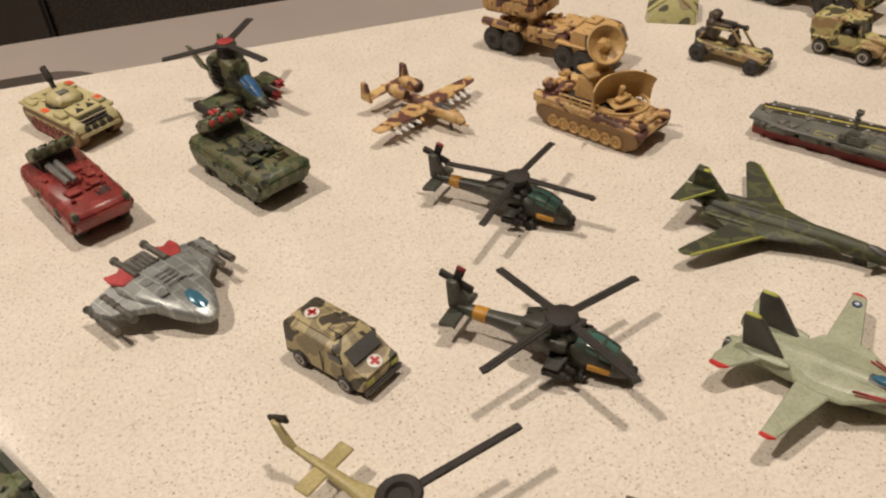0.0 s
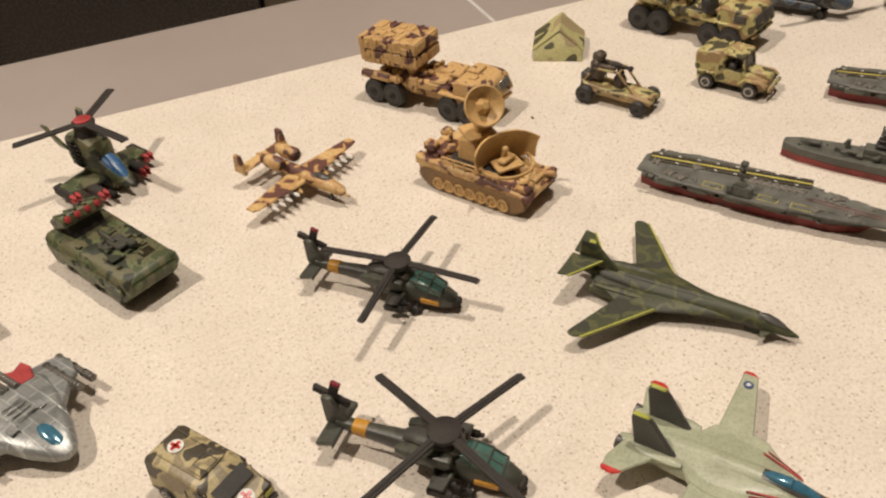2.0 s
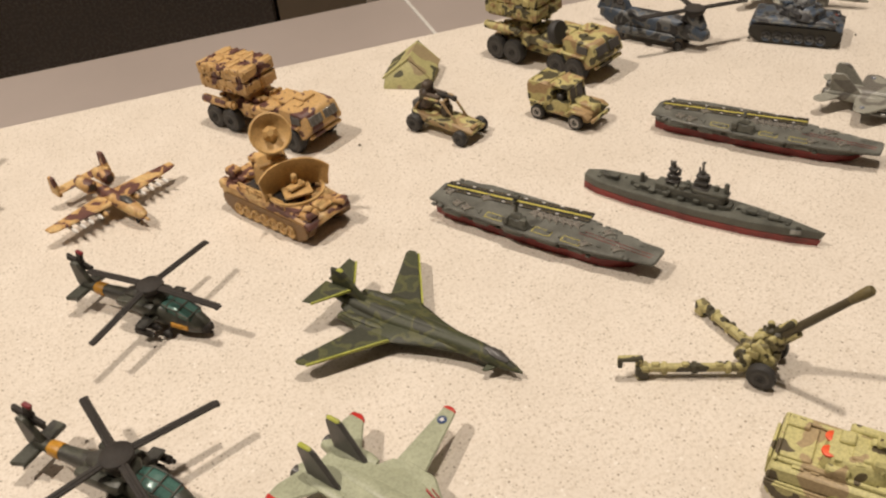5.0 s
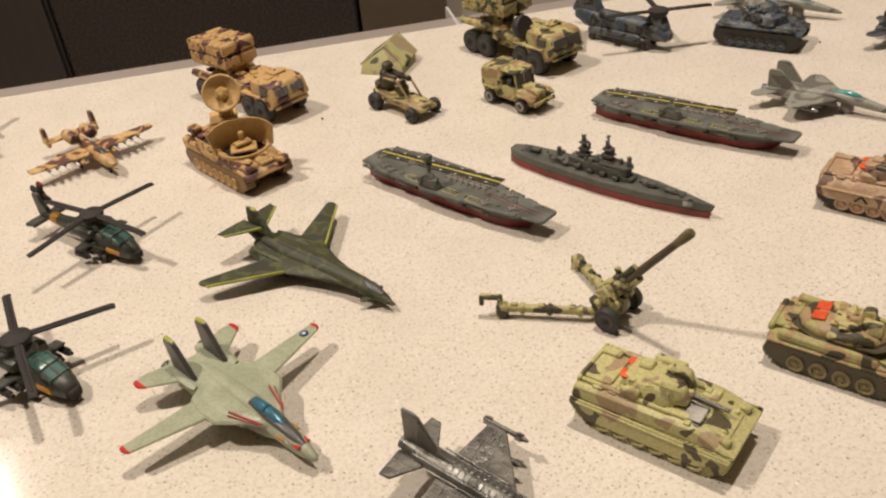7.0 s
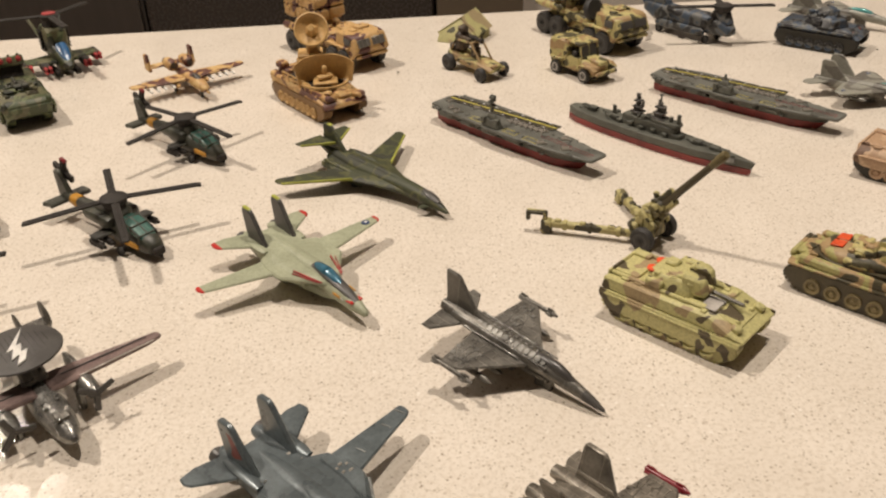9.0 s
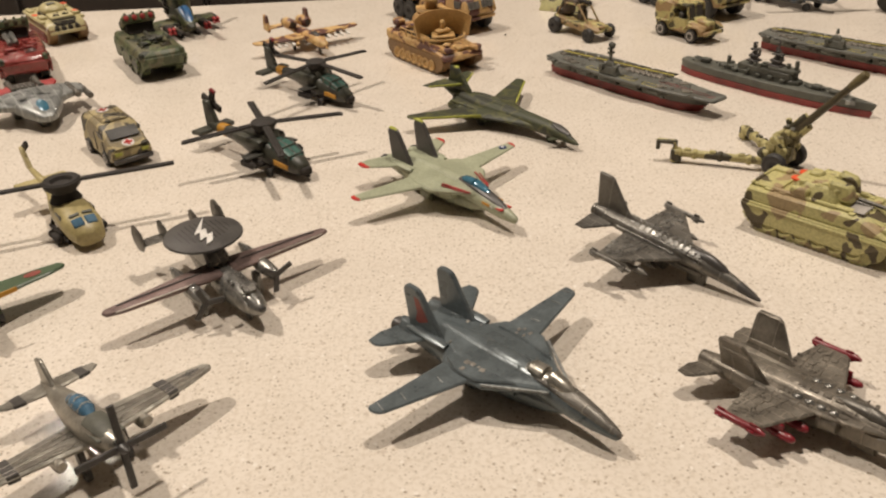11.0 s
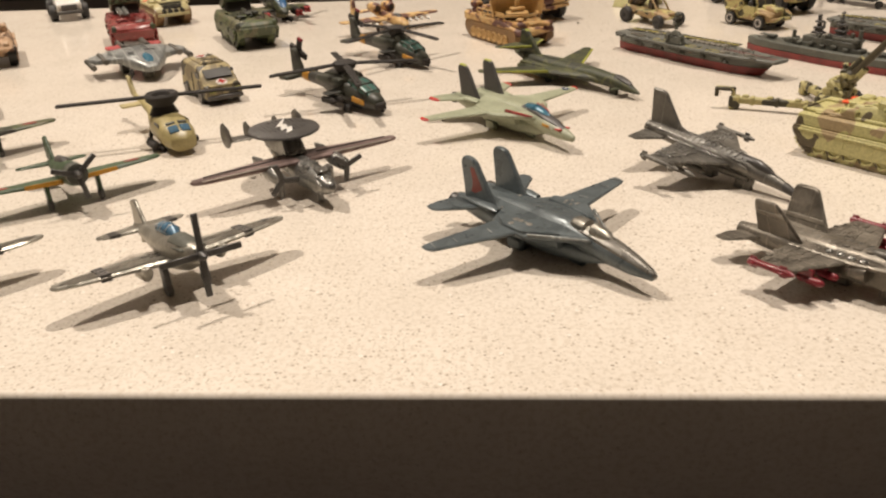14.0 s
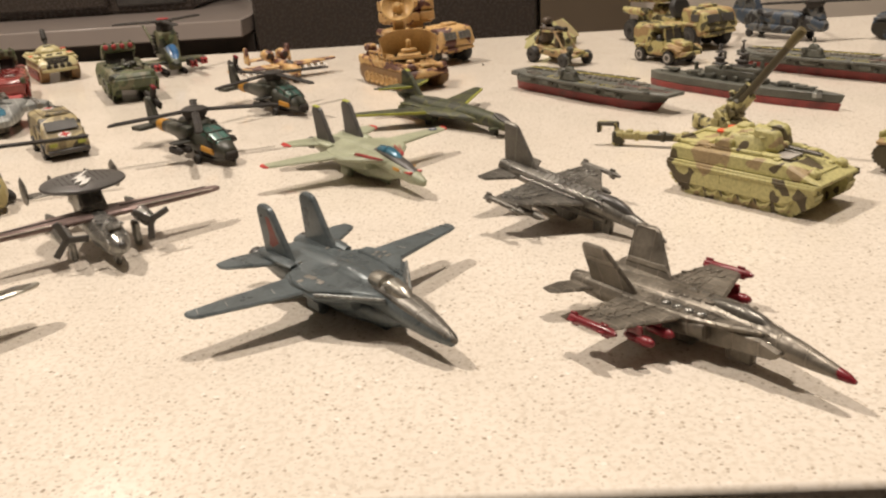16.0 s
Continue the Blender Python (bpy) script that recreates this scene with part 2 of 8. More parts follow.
CREAM = paint("cream_yellow_paint", (0.50, 0.44, 0.23), 0.4, vary=0.12)
KHAKI = paint("khaki_cream_paint", (0.42, 0.35, 0.16), 0.42, vary=0.2)
APC_RED = paint("brick_red_paint", (0.255, 0.046, 0.040), 0.26, vary=0.35, bump=0.5)
SHIP_GREY = paint("dark_ship_grey", (0.112, 0.114, 0.094), 0.5, vary=0.38, bump=0.6)
DECK_GREY = paint("deck_grey", (0.132, 0.133, 0.115), 0.5, vary=0.32, bump=0.5)
DECK_DARK = paint("runway_dark_grey", (0.028, 0.026, 0.024), 0.5)
HULL_RED = paint("red_hull_paint", (0.26, 0.042, 0.038), 0.42, vary=0.40)
YELLOW_LINE = paint("yellow_runway_line", (0.55, 0.48, 0.10), 0.5)
BUGGY_CREW = paint("dark_brown_crew_plastic", (0.09, 0.065, 0.045), 0.5, vary=0.4)
PALE_OLIVE = paint("worn_olive_wheel_paint", (0.24, 0.19, 0.09), 0.5)
OLIVE_TRACK = paint("olive_brown_track_plastic", (0.145, 0.115, 0.05), 0.55)
TAN_TRACK = paint("brown_track_plastic", (0.24, 0.14, 0.06), 0.55)
FADED_RED = paint("faded_red_paint", (0.28, 0.065, 0.05), 0.5, vary=0.5)
TRACK = paint("dark_track_rubber", (0.03, 0.027, 0.02), 0.55)

# ---- shapes, all in centimetres: x ahead, y to the left, z up ----
def mesh_of(bm, material, name):
    bmesh.ops.recalc_face_normals(bm, faces=bm.faces)
    bmesh.ops.scale(bm, vec=(CM, CM, CM), verts=bm.verts)
    for f in bm.faces:
        f.smooth = True
    for e in bm.edges:
        if len(e.link_faces) == 2 and e.calc_face_angle(0.0) > 0.62:
            e.smooth = False
    me = bpy.data.meshes.new(name)
    bm.to_mesh(me)
    bm.free()
    me.materials.append(material)
    return me


def part(name, bm, material, parent, label=""):
    ob = new(name, mesh_of(bm, material, name))
    ob.parent = parent
    return tagged(ob, label)


def piece(name, me, parent, x, y, z, rx=0, ry=0, rz=0):
    """One of several alike parts on one mesh."""
    ob = new(name, me)
    ob.parent = parent
    ob.matrix_basis = pose(x * CM, y * CM, z * CM, rx, ry, rz)
    return ob


def thing(name, x, y, heading, label, category, group="", pitch=0.0, roll=0.0, z=0.0, size=1.0):
    ob = new(name)
    ob.empty_display_size = 0.005
    ob.matrix_basis = pose(x * CM, y * CM, z * CM, roll, pitch, heading) @ Matrix.Scale(size, 4)
    return tagged(ob, label, category, group)


def fresh():
    return bmesh.new()


def soften(bm, verts, width, segments=1):
    if width > 0:
        keep = set(verts)
        edges = [e for e in bm.edges if e.verts[0] in keep and e.verts[1] in keep and len(e.link_faces) == 2 and e.calc_face_angle(0.0) > 0.3]
        bmesh.ops.bevel(bm, geom=edges, offset=width, segments=segments, affect="EDGES", clamp_overlap=True)


def box(bm, c, s, bevel=0.03, turn=(0, 0, 0), taper=(1.0, 1.0)):
    """A block at c of size s; taper narrows its top in x and y."""
    made = bmesh.ops.create_cube(bm, size=1.0)["verts"]
    for v in made:
        v.co.x *= s[0] * (taper[0] if v.co.z > 0 else 1)
        v.co.y *= s[1] * (taper[1] if v.co.z > 0 else 1)
        v.co.z *= s[2]
    m = Matrix.Translation(c) @ Euler([radians(a) for a in turn]).to_matrix().to_4x4()
    bmesh.ops.transform(bm, matrix=m, verts=made)
    soften(bm, made, min(bevel, 0.3 * min(s)))
    return bm


def solid(bm, low, high, bevel=0.0):
    """Two outlines with as many points each, closed into a solid."""
    a = [bm.verts.new(p) for p in low]
    b = [bm.verts.new(p) for p in high]
    bm.faces.new(a[::-1]), bm.faces.new(b)
    n = len(a)
    for k in range(n):
        bm.faces.new((a[k], a[(k + 1) % n], b[(k + 1) % n], b[k]))
    bmesh.ops.recalc_face_normals(bm, faces=bm.faces)
    soften(bm, a + b, bevel)
    return bm


def hull(bm, profile, half, bevel=0.04, top=1.0):
    """A body from its side outline (x, z), half as wide as given on each side; top narrows what lies highest."""
    zs = [p[1] for p in profile]
    lo, span = min(zs), max(zs) - min(zs)
    wide = [half * (1 - (1 - top) * (z - lo) / span) for z in zs]
    return solid(bm, [(x, -w, z) for (x, z), w in zip(profile, wide)], [(x, w, z) for (x, z), w in zip(profile, wide)], bevel)


def plan(bm, outline, z0, z1, bevel=0.03):
    return solid(bm, [(x, y, z0) for x, y in outline], [(x, y, z1) for x, y in outline], bevel)


def wing(bm, outline, z, thick=0.09, rise=0.0, bevel=0.035, thin=0.6):
    """A flat wing from its outline (x, y): thinner towards the tip, climbing by rise for each centimetre outwards."""
    reach = max(abs(y) for _, y in outline)
    half = [thick / 2 * (1 - (1 - thin) * abs(y) / reach) for _, y in outline]
    return solid(bm, [(x, y, z + rise * abs(y) - h) for (x, y), h in zip(outline, half)], [(x, y, z + rise * abs(y) + h) for (x, y), h in zip(outline, half)], bevel)


def fin(bm, outline, y=0.0, thick=0.09, cant=0.0, bevel=0.03):
    """An upright fin from its outline (x, z), leaning outwards by cant."""
    z0 = min(z for _, z in outline)
    return solid(bm, [(x, y + cant * (z - z0) - thick / 2, z) for x, z in outline], [(x, y + cant * (z - z0) + thick / 2, z) for x, z in outline], bevel)


def clutter(bm, seed, count, x, y, z, low=0.06, high=0.2, tall=0.06):
    """Small moulded lumps strewn over a top face."""
    r = random.Random(seed)
    for _ in range(count):
        size = (r.uniform(low, high), r.uniform(low, high), r.uniform(0.5, 1.0) * tall)
        box(bm, (r.uniform(*x), r.uniform(*y), z + size[2] * 0.3), size, 0.012, (0, 0, r.choice((0, 0, 90, 15))))
    return bm


def loft(bm, rings, n=14, y=0.0, power=2.0):
    """A body of rings (x, z, half width, half height), closed at both ends."""
    made = []
    for x, z, w, h in rings:
        row = []
        for k in range(n):
            a = 2 * math.pi * (k + 0.5) / n
            c, s = math.cos(a), math.sin(a)
            row.append(bm.verts.new((x, y + w * math.copysign(abs(c) ** (2 / power), c), z + h * math.copysign(abs(s) ** (2 / power), s))))
        made.append(row)
    for a, b in zip(made, made[1:]):
        for k in range(n):
            bm.faces.new((a[k], a[(k + 1) % n], b[(k + 1) % n], b[k]))
    bm.faces.new(made[0]), bm.faces.new(made[-1])
    return bm


def rod(bm, a, b, r, r2=None, n=10):
    a, b = Vector(a), Vector(b)
    m = Matrix.Translation((a + b) / 2) @ (b - a).to_track_quat("Z", "Y").to_matrix().to_4x4()
    made = bmesh.ops.create_cone(bm, cap_ends=True, segments=n, radius1=r, radius2=r if r2 is None else r2, depth=(b - a).length, matrix=m)["verts"]
    soften(bm, made, 0.15 * min(r, r2 if r2 else r))
    return bm


def ball(bm, c, r, n=12):
    r = (r, r, r) if isinstance(r, (int, float)) else r
    bmesh.ops.create_uvsphere(bm, u_segments=n, v_segments=max(6, n * 2 // 3), radius=1.0, matrix=Matrix.Translation(c) @ Matrix.Diagonal((*r, 1)))
    return bm


def lathe(bm, rings, matrix, n=18, closed=False):
    """A turned shape from (radius, height) pairs round matrix's z axis."""
    made = [[bm.verts.new(matrix @ Vector((r * math.cos(2 * math.pi * k / n), r * math.sin(2 * math.pi * k / n), h))) for k in range(n)] for r, h in rings]
    for a, b in zip(made, made[1:] + (made[:1] if closed else [])):
        for k in range(n):
            bm.faces.new((a[k], a[(k + 1) % n], b[(k + 1) % n], b[k]))
    if not closed:
        bm.faces.new(made[0]), bm.faces.new(made[-1])
    return bm


SIDE = Matrix.Rotation(radians(-90), 4, "X")
WHEELS = {}


def wheel(parent, x, y, r, wide, hub, name="wheel"):
    """A toy wheel: a rounded tyre, with the hub as a part of it."""
    key = (r, wide, hub.name)
    if key not in WHEELS:
        bm = lathe(fresh(), [(r * 0.55, -wide / 2), (r * 0.9, -wide / 2), (r, -wide * 0.3), (r, wide * 0.3), (r * 0.9, wide / 2), (r * 0.55, wide / 2)], SIDE)
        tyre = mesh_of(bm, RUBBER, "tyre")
        bm = lathe(fresh(), [(r * 0.66, -wide * 0.49), (r * 0.6, -wide * 0.54), (r * 0.22, -wide * 0.46), (r * 0.2, -wide * 0.60), (r * 0.2, wide * 0.60), (r * 0.22, wide * 0.46), (r * 0.6, wide * 0.54), (r * 0.66, wide * 0.49)], SIDE, 12)
        WHEELS[key] = tyre, mesh_of(bm, hub, "hub")
    tyre = piece(name, WHEELS[key][0], parent, x, y, r)
    piece("hub", WHEELS[key][1], tyre, 0, 0, 0)
    return tyre


def stadium(x0, x1, r0, r1, lift, n=7):
    """The side outline of a track: from the rear wheel to the front one, with raised ends."""
    pts = [(x0 + 0.55, 0.0), (x1 - 0.55, 0.0)]
    for k in range(n):
        a = -math.pi / 3 + math.pi * 0.83 * k / (n - 1)
        pts.append((x1 - r1 + r1 * math.cos(a), lift + r1 + r1 * math.sin(a)))
    for k in range(n):
        a = math.pi / 2 + math.pi * 0.83 * k / (n - 1)
        pts.append((x0 + r0 + r0 * math.cos(a), lift + r0 + r0 * math.sin(a)))
    return pts


def running_gear(parent, x0, x1, y, wide, high, wheels, belt, disc):
    """Both tracks with their links, and the road wheels as parts."""
    r = high / 2 * 0.78
    loop = stadium(x0, x1, r * 0.9, r * 0.9, high - 2 * r * 0.9)
    for s in (1, -1):
        bm = fresh()
        solid(bm, [(x, s * y - wide / 2, z) for x, z in loop], [(x, s * y + wide / 2, z) for x, z in loop], 0.02)
        for k in range(len(loop)):
            a, b = Vector(loop[k]), Vector(loop[(k + 1) % len(loop)])
            count = max(1, round((b - a).length / 0.13))
            for j in range(count):
                p = a.lerp(b, (j + 0.5) / count)
                turn = math.degrees(math.atan2(b[1] - a[1], b[0] - a[0]))
                box(bm, (p[0], s * y, p[1]), (0.07, wide * 1.04, 0.05), 0, (0, -turn, 0))
        part("track", bm, belt, parent)
    rw = min(high * 0.30, (x1 - x0 - 0.9) / wheels / 2.05)
    me = mesh_of(lathe(fresh(), [(rw * 0.25, 0.05), (rw * 0.3, 0.015), (rw * 0.62, 0.0), (rw * 0.72, 0.05), (rw, 0.055), (rw, -0.05)][::-1], SIDE, 14), disc, "road_wheel")
    for s in (1, -1):
        for k in range(wheels):
            x = x0 + 0.55 + (x1 - x0 - 1.1) * (k + 0.5) / wheels
            piece("road_wheel", me, parent, x, s * (y + wide / 2 + 0.01), rw + 0.09, 0, 0, 0 if s > 0 else 180)

# ---- the room: a raised bar over a kitchen counter ----
def slab_object(name, bm, material, label="", category="", kind="structure"):
    ob = new(name, mesh_of(bm, material, name))
    return tagged(ob, label, category, "", kind)


BAR_BACK, BAR_LEFT, BAR_RIGHT = 38.6, -150.0, 150.0
EDGE, LEAN, FRONT = 0.12, radians(10), 0.03
nose = [(FRONT + EDGE - EDGE * math.cos(a), -EDGE + EDGE * math.sin(a)) for a in [LEAN + (math.pi / 2 - LEAN) * k / 12 for k in range(13)]]
# the face under the arris is gently convex and tucks in towards its foot
face, y = [nose[0]], nose[0][0]
for k in range(1, 15):
    y -= 0.2 * math.tan(LEAN - radians(42) * (k - 0.5) / 14)
    face.append((y, nose[0][1] - 0.2 * k))
profile = [(BAR_BACK, -3.0), (face[-1][0] + 0.05, -3.0)] + face[:0:-1] + nose + [(BAR_BACK - 0.1, 0.0), (BAR_BACK, -0.1)]
bm = solid(fresh(), [(BAR_LEFT, y, z) for y, z in profile], [(BAR_RIGHT, y, z) for y, z in profile])
bar = slab_object("bar_top", bm, QUARTZ, "cream speckled quartz bar top with a polished edge", "countertop")
bar.data.materials.append(QUARTZ_EDGE)
for f in bar.data.polygons:
    f.use_smooth = f.normal.y < -0.02
    f.material_index = 1 if f.normal.y < -0.02 else 0
slab_object("bar_wall_front", box(fresh(), (0, 14, -55.0), (300, 6, 103.9), 0.1), ESPRESSO, "dark wooden panel under the bar top", "panel")
slab_object("bar_wall", box(fresh(), (0, 30.0, -55.0), (300, 12, 103.9), 0.1), GREIGE, "greige pony wall that carries the bar", "wall")
# lower counter with its sink cut out
SINK = (-72.0, -22.0, 42.5, 75.5)
LOW, LOW_FAR = -15.0, 83.0
bm = fresh()
corner = 6.0
for x0, x1, y0, y1 in ((-150, SINK[0], 36.0, LOW_FAR), (SINK[0], SINK[1], SINK[3], LOW_FAR), (SINK[0], SINK[1], 36.0, SINK[2]), (SINK[1], 18.5, 36.0, LOW_FAR)):
    plan(bm, [(x0, y0), (x1, y0), (x1, y1), (x0, y1)], LOW - 3, LOW, 0)
arc = [(SINK[1] - corner + corner * math.cos(a), SINK[3] - corner + corner * math.sin(a)) for a in [math.pi / 2 * k / 8 for k in range(9)]]
plan(bm, [(SINK[1], SINK[3])] + arc[::-1], LOW - 3, LOW, 0)
bmesh.ops.remove_doubles(bm, verts=bm.verts, dist=0.001)
slab_object("counter_low", bm, LOW_TOP, "smooth pale grey kitchen counter behind the bar", "countertop")
bm = plan(fresh(), [(18.7, 36.0), (150, 36.0), (150, LOW_FAR), (18.7, LOW_FAR)], LOW - 3, LOW, 0.12)
slab_object("counter_low_end", bm, LOW_TOP, "second slab of the grey counter beyond the joint", "countertop")
# white strip along the seam puts a soft bright reflection into the colour
slab_object("counter_joint", box(fresh(), (18.6, 61.2, LOW - 1.4), (0.35, 50.4, 3.0), 0.05), WHITE, "pale strip at the counter seam, coloured as a soft reflection", "trim")
slab_object("counter_base", box(fresh(), (0, 57.0, -64.0), (300, 48, 86), 0.2), ESPRESSO, "dark wooden cabinets under the kitchen counter", "cabinet")
sink = thing("sink", (SINK[0] + SINK[1]) / 2, (SINK[2] + SINK[3]) / 2, 0, "stainless steel sink set under the grey counter", "sink", z=LOW - 19.5)
bm = fresh()
sx, sy = (SINK[1] - SINK[0]) / 2 + 0.4, (SINK[3] - SINK[2]) / 2 + 0.4
box(bm, (0, 0, 0.2), (2 * sx, 2 * sy, 0.4), 0)
for s in (1, -1):
    box(bm, (s * sx, 0, 8.2), (0.4, 2 * sy, 16.4), 0)
    box(bm, (0, s * sy, 8.2), (2 * sx, 0.4, 16.4), 0)
part("basin", bm, STEEL, sink)
bm = fresh()
edge_in = [(-sx, sy - 0.4), (sx - corner, sy - 0.4), (sx - 0.4 - corner * 0.3, sy - 0.4 - corner * 0.3), (sx - 0.4, sy - corner), (sx - 0.4, -sy)]
for a, b in zip(edge_in, edge_in[1:]):
    rod(bm, (a[0], a[1], 16.4), (b[0], b[1], 16.4), 0.5)
part("rim", bm, BRIGHT, sink, "polished steel rim")
part("drain", lathe(fresh(), [(4.2, 0.4), (4.2, 0.6), (3.4, 0.6), (3.0, 0.45)], Matrix(), 20), STEEL, sink)

# opposite side of the kitchen
fridge = thing("refrigerator", -16.0, 236.0, 0, "black glossy refrigerator opposite the bar", "refrigerator", z=-107.0)
part("cabinet_body", box(fresh(), (0, 3, 92), (68, 66, 180), 0.8), BLACK_GLOSS, fridge)
part("door", box(fresh(), (0, -32.5, 92), (67.6, 5, 178), 0.8), BLACK_GLOSS, fridge, "plain black glossy door")
slab_object("counter_far", box(fresh(), (-115.5, 231.0, -16.0), (130, 78, 4), 0.3), LOW_TOP, "grey counter on the far side of the kitchen", "countertop")
base = thing("base_cabinet", -115.5, 232.9, 0, "dark wooden base cabinets under the far counter", "cabinet", z=-107.0)
part("body", box(fresh(), (0, 0, 44.3), (130, 60, 88.6), 0.3), ESPRESSO, base)
for k in range(3):
    part("door", box(fresh(), (-43.3 + 43.3 * k, -31.0, 46), (42, 1.9, 76), 0.3), ESPRESSO, base)
oven = thing("microwave_oven", -112.0, 236.0, 0, "wide black microwave oven on the far grey counter", "microwave", z=-14.0)
part("body", box(fresh(), (0, 6, 17), (84, 40, 34), 1.0), BLACK_GLOSS, oven)
part("door", box(fresh(), (-10, -15, 17), (60, 2.4, 30), 0.6), BLACK_GLOSS, oven)
part("control_panel", box(fresh(), (31, -14.6, 17), (18, 1.6, 30), 0.4), CHARCOAL, oven)
slab_object("wall_taupe", box(fresh(), (29, 205, 22), (21, 8, 258), 0), TAUPE, "taupe end wall beside the refrigerator", "wall")
slab_object("wall_pale", box(fresh(), (110, 212, 22), (141, 8, 258), 0), GREIGE, "pale greige wall of the kitchen", "wall")
slab_object("wall_far", box(fresh(), (0, 272, 22), (500, 8, 258), 0), GREIGE, "greige far wall of the kitchen", "wall")
# side walls are out of view, added pale to return the lamps' light
slab_object("wall_left", box(fresh(), (-250, 60, 22), (8, 440, 258), 0), GREIGE, "unseen greige side wall added to bounce lamp light", "wall")
slab_object("wall_right", box(fresh(), (250, 60, 22), (8, 440, 258), 0), GREIGE, "unseen greige side wall added to bounce lamp light", "wall")
# out of view, added to shut the room and keep the bar front dim
slab_object("wall_behind", box(fresh(), (0, -160, 22), (508, 8, 258), 0), LOW_BOUNCE, "unseen dark grey wall that keeps the bar front dim", "wall")
# unseen floor is split: dark before the bar, pale behind to bounce light
slab_object("floor", box(fresh(), (0, -75, -109), (508, 182, 4), 0), FLOOR_WOOD, "unseen brown wooden floor, dark so it bounces little light", "floor")
slab_object("floor_bounce", box(fresh(), (0, 149, -109), (508, 266, 4), 0), BOUNCE_FLOOR, "unseen pale kitchen floor added to bounce lamp light", "floor")
slab_object("ceiling", box(fresh(), (0, 58, 152.2), (508, 448, 4), 0), WHITE_PAINT, "white ceiling", "ceiling")
for lx, ly, watts, across in LAMPS:
    lamp = thing("ceiling_light", lx * 100, ly * 100, 0, "round recessed ceiling light, switched on", "ceiling light", "recessed lights", z=148.6)
    part("trim_ring", lathe(fresh(), [(5.0, 0.1), (6.6, 0.4), (7.2, 1.5), (5.0, 1.5)], Matrix(), 28, True), WHITE_PAINT, lamp)

# ---- toy aircraft ----
def mirror(outline, s):
    return [(x, s * y) for x, y in outline]


def star_badge(parent, x, y, z, r, turn=0):
    """A small round painted badge with side bars."""
    bm = lathe(fresh(), [(r, 0.0), (r, 0.012), (r * 0.9, 0.014)], Matrix.Translation((x, y, z)), 14)
    badge = part("badge", bm, NAVY, parent, "navy round badge with a pale star")
    bm = fresh()
    pts = []
    for k in range(10):
        a, q = radians(turn) + math.pi * k / 5, r * (0.66 if k % 2 == 0 else 0.27)
        pts.append((x + q * math.cos(a), y + q * math.sin(a)))
    plan(bm, pts, z + 0.012, z + 0.022, 0)
    part("star", bm, WHITE, badge)


